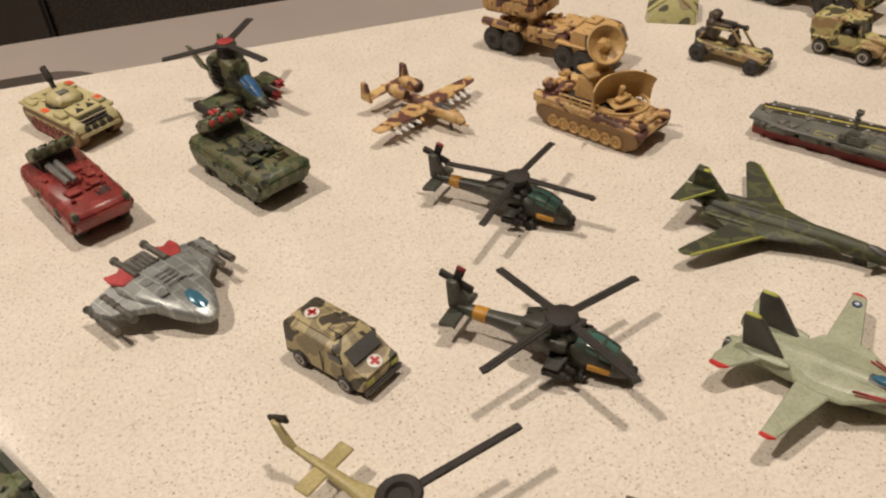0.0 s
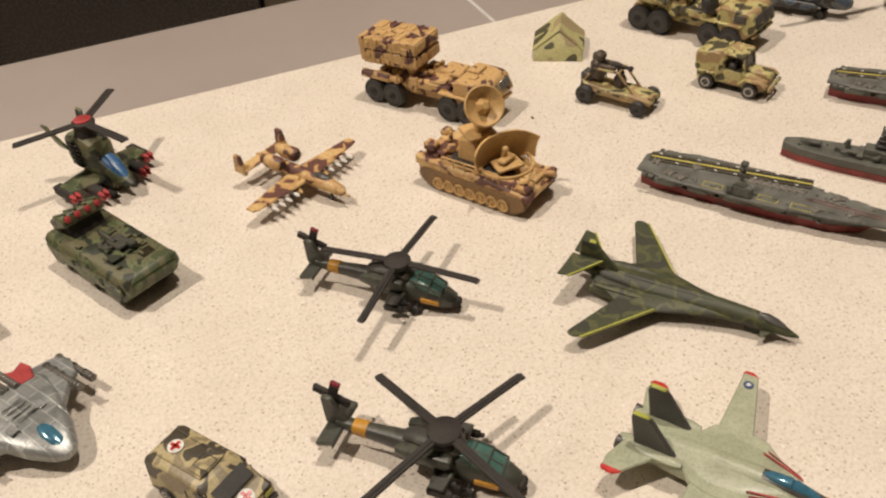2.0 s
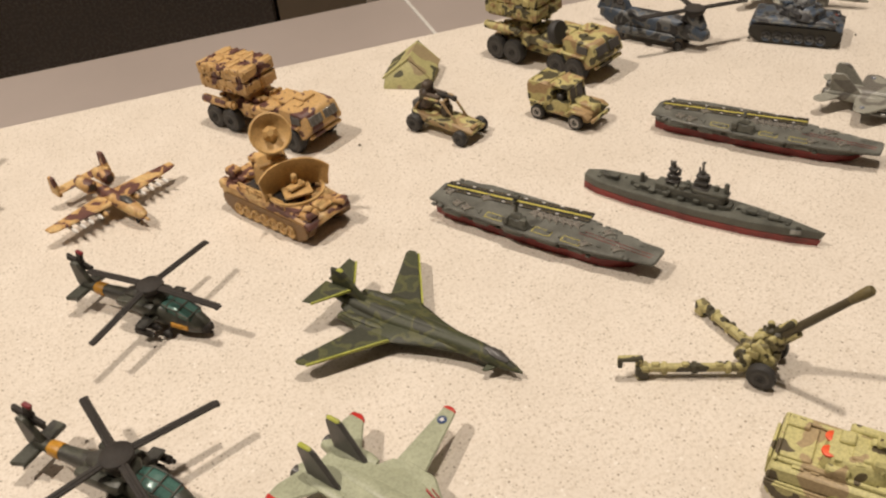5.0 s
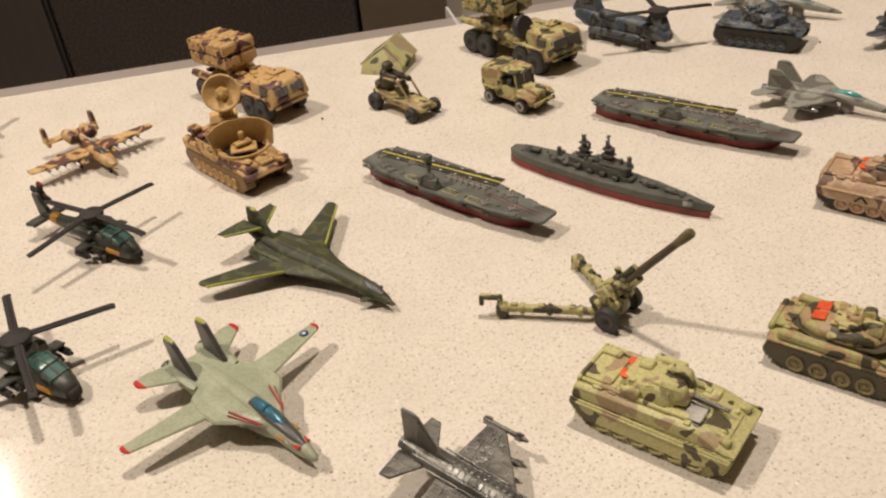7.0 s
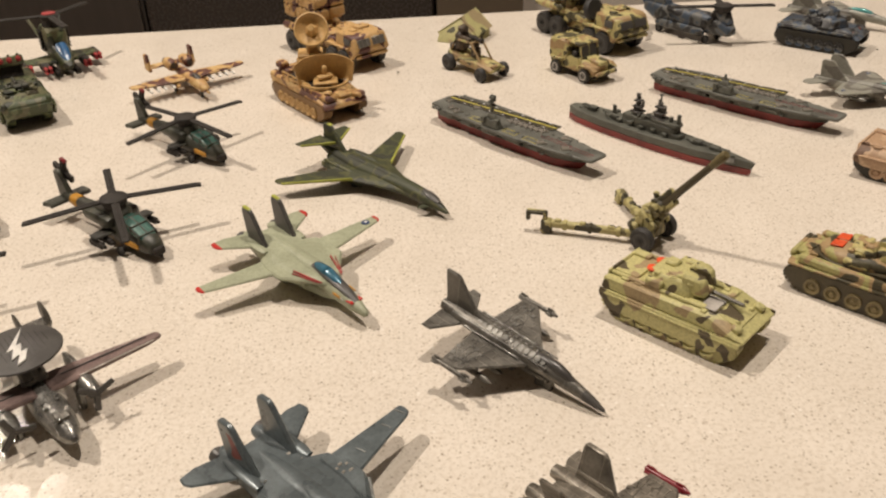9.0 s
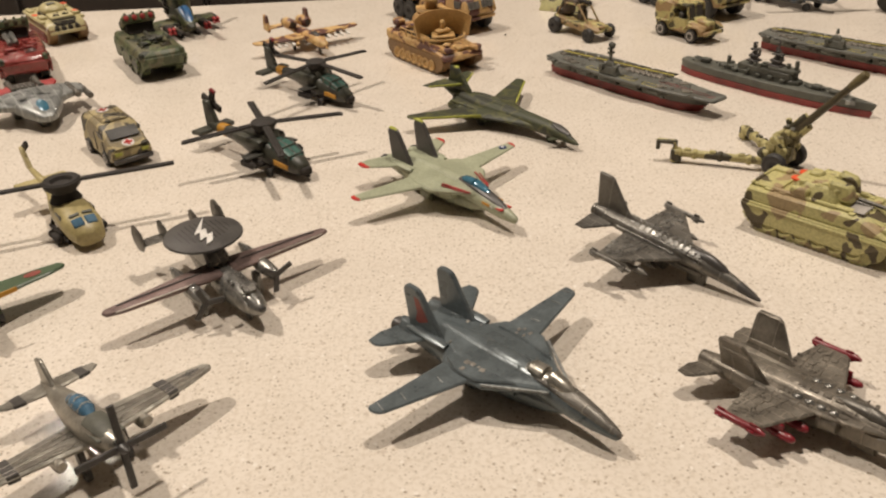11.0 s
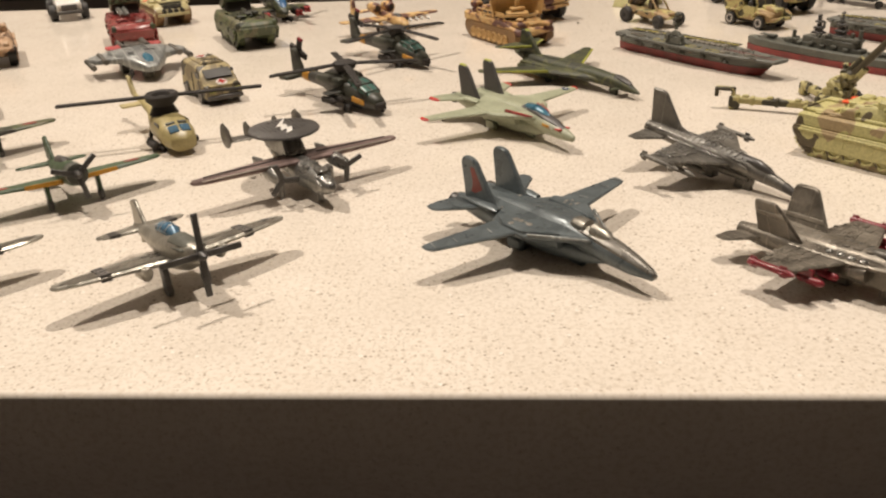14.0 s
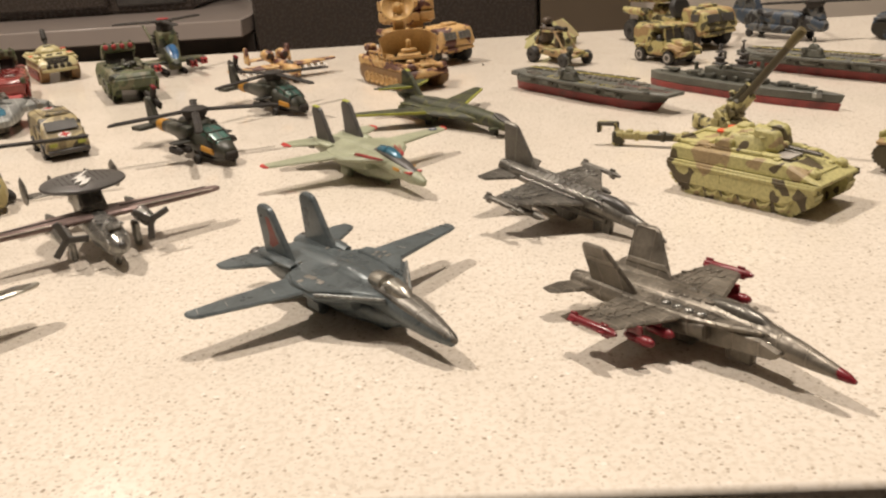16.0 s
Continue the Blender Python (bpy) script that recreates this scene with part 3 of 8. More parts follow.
def swing_wing_jet(x, y, heading, label, body, finish, size=1.0):
    """A twin-tailed fighter with its wings swung forward."""
    jet = thing("fighter_jet", x, y, heading, label, "toy jet", "toy jets", size=size)
    bm = fresh()
    loft(bm, [(3.02, 0.43, 0.04, 0.04), (2.96, 0.435, 0.10, 0.10), (2.5, 0.49, 0.20, 0.19), (2.0, 0.55, 0.25, 0.23), (1.4, 0.62, 0.28, 0.26), (0.7, 0.66, 0.30, 0.26), (-0.3, 0.66, 0.30, 0.22), (-1.3, 0.66, 0.22, 0.16), (-1.9, 0.66, 0.10, 0.08)], 16)
    for s in (1, -1):
        loft(bm, [(0.95, 0.57, 0.10, 0.13), (0.5, 0.53, 0.20, 0.21), (-0.8, 0.52, 0.24, 0.24), (-1.5, 0.57, 0.22, 0.22), (-2.1, 0.60, 0.17, 0.16), (-2.3, 0.60, 0.13, 0.12)], 14, s * 0.42, 2.6)
    part("fuselage", bm, body, jet)
    bm = fresh()
    deck = [(1.75, 0.16), (1.15, 0.50), (0.55, 0.98), (-0.10, 1.04), (-0.58, 0.90), (-0.78, 0.56), (-1.95, 0.50)]
    plan(bm, deck + [(a, -b) for a, b in deck[::-1]], 0.63, 0.775, 0.05)
    loft(bm, [(1.75, 0.72, 0.10, 0.06), (1.2, 0.74, 0.36, 0.08), (0.5, 0.745, 0.72, 0.085), (-0.2, 0.745, 0.80, 0.085), (-0.75, 0.735, 0.56, 0.08), (-1.5, 0.71, 0.50, 0.08), (-1.95, 0.69, 0.40, 0.05)], 20)
    part("glove", bm, body, jet)
    for s in (1, -1):
        bm = wing(fresh(), mirror([(0.30, 0.85), (-0.17, 2.66), (-0.23, 2.76), (-0.33, 2.81), (-0.47, 2.81), (-0.54, 2.76), (-0.51, 0.95), (-0.48, 0.7)], s), 0.70, 0.10, 0.006)
        w = part("wing", bm, body, jet)
        if finish == "sage":
            bm = wing(fresh(), mirror([(-0.165, 2.68), (-0.22, 2.775), (-0.33, 2.83), (-0.48, 2.83), (-0.555, 2.775), (-0.555, 2.68)], s), 0.70, 0.112, 0.006)
            part("wing_tip", bm, RED, w, "red painted tip")
        else:
            for k, (y0, x0, x1) in enumerate(((1.35, -0.02, -0.24), (2.15, -0.14, -0.36), (2.62, -0.22, -0.50))):
                bm = box(fresh(), ((x0 + x1) / 2, s * y0, 0.757), (x0 - x1, 0.022, 0.012), 0, (0, 0, s * 14))
                part("panel_line", bm, STEEL_BLUE, w, "thin pale worn line")
        bm = wing(fresh(), mirror([(-1.15, 0.45), (-1.80, 1.40), (-1.94, 1.48), (-2.16, 1.44), (-2.20, 1.1), (-2.05, 0.45)] if finish != "sage" else [(-1.20, 0.45), (-1.92, 1.42), (-2.06, 1.50), (-2.30, 1.46), (-2.34, 1.1), (-2.15, 0.45)], s), 0.70, 0.10)
        t = part("tailplane", bm, body, jet)
        if finish == "sage":
            part("tip", wing(fresh(), mirror([(-1.83, 1.32), (-1.92, 1.435), (-2.06, 1.515), (-2.31, 1.475), (-2.345, 1.33)], s), 0.70, 0.112), RED, t, "red painted tip")
        f = fin(fresh(), [(-0.95, 0.72), (-1.54, 1.58), (-1.62, 1.66), (-1.72, 1.70), (-1.93, 1.70), (-2.03, 1.64), (-2.06, 1.55), (-1.95, 0.72)], s * 0.44, 0.13, s * 0.02)
        f = part("tail_fin", f, CHARCOAL if finish == "sage" else body, jet)
        if finish == "sage":
            part("fin_cap", fin(fresh(), [(-1.62, 1.65), (-1.70, 1.71), (-1.98, 1.71), (-2.05, 1.65)], s * 0.44 + s * 0.0186, 0.126, s * 0.02), LIME, f, "yellow-green painted cap")
        elif s < 0:
            part("fin_flash", fin(fresh(), [(-1.34, 1.06), (-1.60, 1.50), (-1.74, 1.50), (-1.66, 1.16), (-1.72, 0.94), (-1.6, 0.92)], s * 0.44 - 0.062, 0.02, s * 0.02, 0), FADED_RED, f, "faded red flash")
        part("nozzle", lathe(fresh(), [(0.14, -0.02), (0.17, 0.08), (0.17, 0.16), (0.11, 0.16), (0.10, 0.04)], Matrix.Translation((-2.18, s * 0.52, 0.57)) @ Matrix.Rotation(radians(-90), 4, "Y"), 14), CHARCOAL, jet)
        part("main_gear", box(fresh(), (-0.35, s * 0.42, 0.14), (0.50, 0.20, 0.28), 0.06), body, jet)
    part("nose_gear", box(fresh(), (1.05, 0, 0.12), (0.40, 0.16, 0.24), 0.06), body, jet)
    part("belly", loft(fresh(), [(1.9, 0.42, 0.12, 0.10), (1.4, 0.37, 0.26, 0.20), (0.6, 0.34, 0.42, 0.24), (-0.8, 0.34, 0.46, 0.24), (-1.6, 0.42, 0.34, 0.18), (-1.9, 0.50, 0.2, 0.1)], 14, power=2.8), body, jet)
    if finish == "sage":
        part("cockpit_rim", loft(fresh(), [(1.6, 0.77, 0.13, 0.08), (1.2, 0.80, 0.18, 0.09), (0.8, 0.835, 0.185, 0.065), (0.40, 0.825, 0.10, 0.03), (0.32, 0.82, 0.05, 0.02)], 14), RED, jet, "red painted cockpit rim")
        part("cockpit_surround", loft(fresh(), [(2.62, 0.60, 0.08, 0.05), (2.3, 0.685, 0.135, 0.095), (1.5, 0.84, 0.19, 0.10), (0.8, 0.87, 0.155, 0.055), (0.55, 0.86, 0.05, 0.02)], 12), CHARCOAL, jet, "dark cockpit surround")
        part("canopy", loft(fresh(), [(1.98, 0.80, 0.04, 0.03), (1.75, 0.85, 0.12, 0.10), (1.42, 0.90, 0.15, 0.13), (1.38, 0.89, 0.13, 0.10), (1.34, 0.91, 0.15, 0.13), (0.95, 0.91, 0.13, 0.10), (0.75, 0.88, 0.04, 0.03)], 12), BLUE_GLASS, jet, "glossy blue painted canopy")
        bm = fresh()
        for s in (1, -1):
            for x0, y0, x1, y1, w, z in ((1.52, 0.29, 0.62, 0.54, 0.05, 0.80), (1.45, 0.36, 0.70, 0.64, 0.03, 0.797)):
                low = [(x0, s * y0, z - 0.04), (x1, s * y1, z), (x1 - 0.03, s * (y1 + w), z), (x0 - 0.03, s * (y0 + w), z - 0.04)]
                solid(bm, low, [(p, q, r + 0.035) for p, q, r in low])
        part("stripe", bm, CORAL, jet, "thin red stripes beside the cockpit")
        bm = fresh()
        for s in (1, -1):
            box(bm, (2.42, s * 0.135, 0.60), (0.42, 0.10, 0.05), 0.02, (0, -7, 0))
        part("nose_flash", bm, RED, jet)
        bm = fresh()
        for s in (1, -1):
            box(bm, (2.05, s * 0.235, 0.63), (0.30, 0.03, 0.08), 0.01)
        part("nose_band", bm, AMBER, jet)
        bm = fresh()
        for s in (1, -1):
            rod(bm, (2.22, s * 0.20, 0.565), (2.22, s * 0.215, 0.565), 0.075, None, 12)
        part("nose_disc", bm, WHITE, jet, "small pale disc on the nose")
        star_badge(jet, -0.32, 2.36, 0.76, 0.12)
        bm = fresh()
        for s in (1, -1):
            loft(bm, [(-0.8, 0.74, 0.08, 0.04), (-1.05, 0.74, 0.14, 0.08), (-1.6, 0.72, 0.14, 0.08), (-1.95, 0.68, 0.08, 0.05)], 10, s * 0.58)
        part("dorsal_panel", bm, body, jet)
    else:
        part("spine", loft(fresh(), [(1.0, 0.80, 0.12, 0.08), (0.8, 0.83, 0.19, 0.11), (0.2, 0.83, 0.17, 0.09), (-0.6, 0.79, 0.08, 0.05)], 12), body, jet)
        part("nose_panel", loft(fresh(), [(3.03, 0.445, 0.045, 0.045), (2.92, 0.48, 0.10, 0.085), (2.5, 0.60, 0.165, 0.11), (2.0, 0.72, 0.20, 0.12), (1.3, 0.81, 0.20, 0.12), (0.85, 0.82, 0.16, 0.09)], 12), IRON, jet, "dark worn nose panel round the canopy")
        part("canopy", loft(fresh(), [(1.95, 0.80, 0.05, 0.05), (1.80, 0.84, 0.15, 0.12), (1.48, 0.90, 0.18, 0.14), (1.43, 0.86, 0.14, 0.09), (1.34, 0.86, 0.14, 0.09), (1.30, 0.91, 0.18, 0.13), (1.0, 0.92, 0.17, 0.12), (0.85, 0.88, 0.05, 0.04)], 12), SILVER, jet, "silver painted canopy")
        bm = fresh()
        for s in (1, -1):
            loft(bm, [(-0.75, 0.78, 0.08, 0.04), (-1.0, 0.79, 0.12, 0.07), (-1.6, 0.77, 0.12, 0.07), (-1.9, 0.74, 0.07, 0.04)], 10, s * 0.58)
            plan(bm, mirror([(1.05, 0.50), (0.42, 0.98), (-0.12, 1.0), (-0.50, 0.84), (-0.50, 0.62), (0.30, 0.60)], s), 0.76, 0.835, 0.03)
        part("dorsal_panel", bm, body, jet)
        for s in (1, -1):
            bm = clutter(fresh(), 3 + s, 5, (-0.1, 0.35), sorted((s * 0.65, s * 0.9)), 0.835, 0.04, 0.12, 0.02)
            part("worn_pivot", bm, BRIGHT, jet, "paint worn to bright metal at the wing pivot")
            part("glove_ridge", rod(fresh(), (1.6, s * 0.26, 0.775), (0.55, s * 0.96, 0.775), 0.028), STEEL_BLUE, jet)
            bm = clutter(fresh(), 31 + s, 4, (-1.1, -0.75), sorted((s * 0.3, s * 0.55)), 0.79, 0.03, 0.08, 0.02)
            part("worn_spot", bm, BRIGHT, jet)
    return jet


def small_jet(kind, x, y, heading, label, size=1.0, z=0.0, pitch=0.0):
    """Single or twin-tailed fighters: light, naval, grey and far ones."""
    jet = thing("fighter_jet", x, y, heading, label, "toy jet", "toy jets", size=size, z=z, pitch=pitch)
    body = {"light": IRON, "naval": GUNMETAL, "grey": MIG_CAMO, "far": MIG_CAMO, "red": BLUE_CAMO, "pale": WHITE}[kind]
    twin = kind != "light"
    bm = fresh()
    if kind == "light":
        loft(bm, [(2.75, 0.42, 0.03, 0.03), (2.55, 0.46, 0.09, 0.08), (2.0, 0.56, 0.16, 0.15), (1.3, 0.64, 0.24, 0.22), (0.4, 0.68, 0.33, 0.24), (-0.6, 0.68, 0.34, 0.23), (-1.5, 0.70, 0.28, 0.22), (-2.05, 0.70, 0.20, 0.19), (-2.1, 0.70, 0.14, 0.13)], 16)
        loft(bm, [(1.25, 0.40, 0.16, 0.12), (0.6, 0.40, 0.22, 0.17), (-0.6, 0.46, 0.24, 0.2), (-1.4, 0.6, 0.15, 0.1)], 12)
    else:
        loft(bm, [(2.95, 0.34, 0.03, 0.03), (2.75, 0.38, 0.10, 0.09), (2.2, 0.47, 0.17, 0.17), (1.5, 0.58, 0.22, 0.23), (0.7, 0.66, 0.27, 0.22), (-0.5, 0.68, 0.32, 0.19), (-1.5, 0.68, 0.30, 0.15), (-1.9, 0.68, 0.15, 0.08)], 16)
        for s in (1, -1):
            loft(bm, [(0.75, 0.52, 0.13, 0.15), (0.2, 0.52, 0.19, 0.20), (-1.0, 0.57, 0.22, 0.21), (-1.8, 0.62, 0.20, 0.19), (-2.15, 0.64, 0.15, 0.14)], 12, s * 0.36, 2.5)
    part("fuselage", bm, body, jet)
    if kind == "naval":
        part("side_panel", hull(fresh(), [(1.85, 0.34), (2.0, 0.50), (1.6, 0.62), (-0.6, 0.62), (-0.8, 0.30), (0.7, 0.22)], 0.27, 0.04), body, jet)
        for s in (1, -1):
            lex = plan(fresh(), [(1.75, s * 0.16), (1.15, s * 0.36), (0.45, s * 0.52), (-0.9, s * 0.55), (-0.9, s * 0.1)], 0.63, 0.73, 0.03)
            part("root_extension", lex, body, jet)
            for k in range(4):
                part("vent", ball(fresh(), (0.62 - 0.24 * k, s * 0.34, 0.735), (0.10, 0.085, 0.06), 10), PEWTER, jet, "rounded bright metal vent")
            part("panel_detail", clutter(fresh(), 61 + s, 22, (-0.6, 1.1), sorted((s * 0.22, s * 0.44)), 0.735, 0.03, 0.13, 0.035), GUNMETAL, jet)
    bm = fresh()
    if kind == "light":
        for k in range(17):
            for s in (1, -1):
                box(bm, (1.05 - 0.165 * k, s * 0.125, 0.888 - 0.004 * abs(k - 6)), (0.125, 0.19, 0.045), 0.012, (s * -22, 0, 0))
        for s in (1, -1):
            rod(bm, (1.2, s * 0.245, 0.835), (-1.7, s * 0.245, 0.835), 0.022)
            rod(bm, (0.5, s * 0.36, 0.76), (-1.2, s * 0.38, 0.76), 0.025)
        part("spine_panel", bm, PEWTER, jet, "worn bright metal spine panels")
    else:
        for k in range(8):
            box(bm, (0.6 - 0.25 * k, 0, 0.87 - 0.008 * k), (0.16, 0.30, 0.04), 0.015)
        part("spine_panel", bm, GUNMETAL if kind == "naval" else body, jet)
    if kind == "light":
        w = [(0.75, 0.30), (-0.32, 1.60), (-0.42, 1.66), (-0.85, 1.66), (-0.95, 0.30)]
        tail = [(-1.30, 0.2), (-1.78, 1.0), (-2.06, 1.02), (-2.10, 0.2)]
    elif kind == "naval":
        w = [(0.40, 0.45), (-0.08, 1.55), (-0.16, 1.62), (-0.80, 1.62), (-0.95, 0.45)]
        tail = [(-1.40, 0.35), (-1.90, 1.10), (-2.02, 1.18), (-2.25, 1.14), (-2.25, 0.8), (-2.0, 0.35)]
    else:
        w = [(0.80, 0.40), (-0.18, 1.50), (-0.30, 1.64), (-0.48, 1.72), (-0.72, 1.70), (-0.90, 1.55), (-0.98, 0.45)]
        tail = [(-1.35, 0.4), (-1.92, 1.12), (-2.05, 1.24), (-2.24, 1.28), (-2.42, 1.18), (-2.45, 0.9), (-2.1, 0.4)]
    for s in (1, -1):
        wp = part("wing", wing(fresh(), mirror(w, s), 0.66, 0.11), body, jet)
        if kind in ("light", "naval"):
            lumps = clutter(fresh(), 7 + s, 26, (-0.85, -0.2), sorted((s * 0.5, s * 1.45)), 0.705, 0.03, 0.12, 0.03)
            for k in range(3):
                rod(lumps, (-0.15 - 0.22 * k, s * 0.45, 0.712), (-0.42 - 0.14 * k, s * 1.5, 0.692), 0.014)
            part("panel_detail", lumps, GUNMETAL if kind == "naval" else PEWTER, wp)
        if kind in ("grey", "far"):
            star_badge(wp, -0.60, s * 1.35, 0.70, 0.09)
        part("tailplane", wing(fresh(), mirror(tail, s), 0.64, 0.09), body, jet)
        if twin:
            rake = {"naval": [(-0.62, 0.72), (-1.08, 1.46), (-1.18, 1.54), (-1.62, 1.54), (-1.68, 1.46), (-1.72, 0.72)]}.get(kind, [(-0.75, 0.72), (-1.42, 1.50), (-1.54, 1.58), (-1.90, 1.57), (-1.99, 1.46), (-1.98, 0.72)])
            f = part("tail_fin", fin(fresh(), rake, s * 0.40, 0.10, s * 0.34 if kind == "naval" else s * 0.12), body, jet)
            if kind == "pale":
                part("fin_cap", fin(fresh(), [(-1.45, 1.38), (-1.66, 1.60), (-1.78, 1.64), (-2.12, 1.62), (-2.08, 1.38)], s * (0.40 + 0.08), 0.12, s * 0.12), PLANE_GREEN, f, "green painted cap")
            if kind == "red":
                part("fin_flash", fin(fresh(), [(-1.2, 1.1), (-1.5, 1.5), (-1.9, 1.5), (-1.85, 1.1)], s * (0.40 + 0.046), 0.104, s * 0.12, 0), FADED_RED, f, "red flash")
        for q in (0.74, 1.18):
            if kind == "naval":
                b = loft(fresh(), [(0.40, 0.44, 0.03, 0.03), (0.36, 0.44, 0.065, 0.065), (0.27, 0.44, 0.085, 0.085), (-0.1, 0.44, 0.075, 0.075), (-0.2, 0.44, 0.04, 0.04)], 12, s * q)
                box(b, (0.0, s * q, 0.54), (0.34, 0.05, 0.24), 0.01)
            else:
                b = loft(fresh(), [(0.35, 0.42, 0.02, 0.02), (0.2, 0.42, 0.08, 0.08), (-0.6, 0.42, 0.08, 0.08), (-0.75, 0.42, 0.04, 0.04)], 10, s * q)
                box(b, (-0.2, s * q, 0.55), (0.3, 0.05, 0.2), 0.01)
            part("missile", b, DARK_RED if kind == "naval" else body if kind != "grey" else PEWTER, jet)
        if kind in ("light", "naval"):
            y0, z0 = s * (w[2][1] + 0.04), 0.66
            x0, far, fat, reach = (0.06, 1.1, 1.0, 0.26) if kind == "light" else (-0.04, 0.92, 1.2, 0.24)
            b = loft(fresh(), [(x0 + 0.12, z0, 0.03, 0.03), (x0, z0, 0.065 * fat, 0.065 * fat), (x0 - far + 0.3, z0, 0.06 * fat, 0.06 * fat), (x0 - far + 0.05, z0, 0.07 * fat, 0.07 * fat), (x0 - far, z0, 0.04, 0.04)], 12, y0)
            for dx in (x0 - far + 0.12, x0 - 0.12):
                box(b, (dx, y0, z0), (0.16, reach, 0.04), 0.012)
                box(b, (dx, y0, z0), (0.16, 0.04, reach), 0.012)
            part("tip_missile", b, DARK_RED if kind == "naval" else IRON, jet)
    if not twin:
        part("tail_fin", fin(fresh(), [(-0.55, 0.85), (-1.10, 1.02), (-1.72, 1.78), (-1.82, 1.82), (-2.18, 1.82), (-2.08, 0.85)], 0, 0.11), body, jet)
        part("nozzle", lathe(fresh(), [(0.12, 0), (0.17, 0.05), (0.16, 0.2), (0.11, 0.2)], Matrix.Translation((-1.98, 0, 0.68)) @ Matrix.Rotation(radians(-90), 4, "Y"), 14), IRON, jet)
    else:
        for s in (1, -1):
            part("nozzle", lathe(fresh(), [(0.1, 0), (0.16, 0.08), (0.15, 0.26), (0.09, 0.26)], Matrix.Translation((-1.95, s * 0.36, 0.64)) @ Matrix.Rotation(radians(-90), 4, "Y"), 12), body if kind == "naval" else CHARCOAL, jet)
    cx = 1.95 if kind == "light" else 1.75
    glass = {"light": CHARCOAL, "naval": IRON, "grey": CYAN_GLASS, "far": CYAN_GLASS}.get(kind, TEAL_GLASS)
    part("canopy", loft(fresh(), [(cx, 0.66, 0.04, 0.03), (cx - 0.25, 0.76, 0.12, 0.10), (cx - 0.6, 0.83, 0.15, 0.13), (cx - 1.0, 0.84, 0.13, 0.11), (cx - 1.35, 0.82, 0.05, 0.05)], 12), glass, jet)
    if kind == "naval":
        part("nose_cap", loft(fresh(), [(3.0, 0.335, 0.03, 0.03), (2.9, 0.355, 0.075, 0.07), (2.74, 0.385, 0.10, 0.09), (2.72, 0.386, 0.06, 0.06)], 14), DARK_RED, jet, "red painted nose tip")
    if kind == "light":
        part("nose_cap", loft(fresh(), [(2.78, 0.42, 0.03, 0.03), (2.55, 0.463, 0.10, 0.09), (2.2, 0.528, 0.15, 0.13), (2.15, 0.537, 0.1, 0.1)], 14), CHARCOAL, jet, "black painted nose")
    part("belly_stand", box(fresh(), (-0.2, 0, 0.22), (0.9, 0.3, 0.44), 0.05), body, jet)
    part("nose_gear", box(fresh(), (1.1, 0, 0.24), (0.5, 0.16, 0.48), 0.03), body, jet)
    return jet


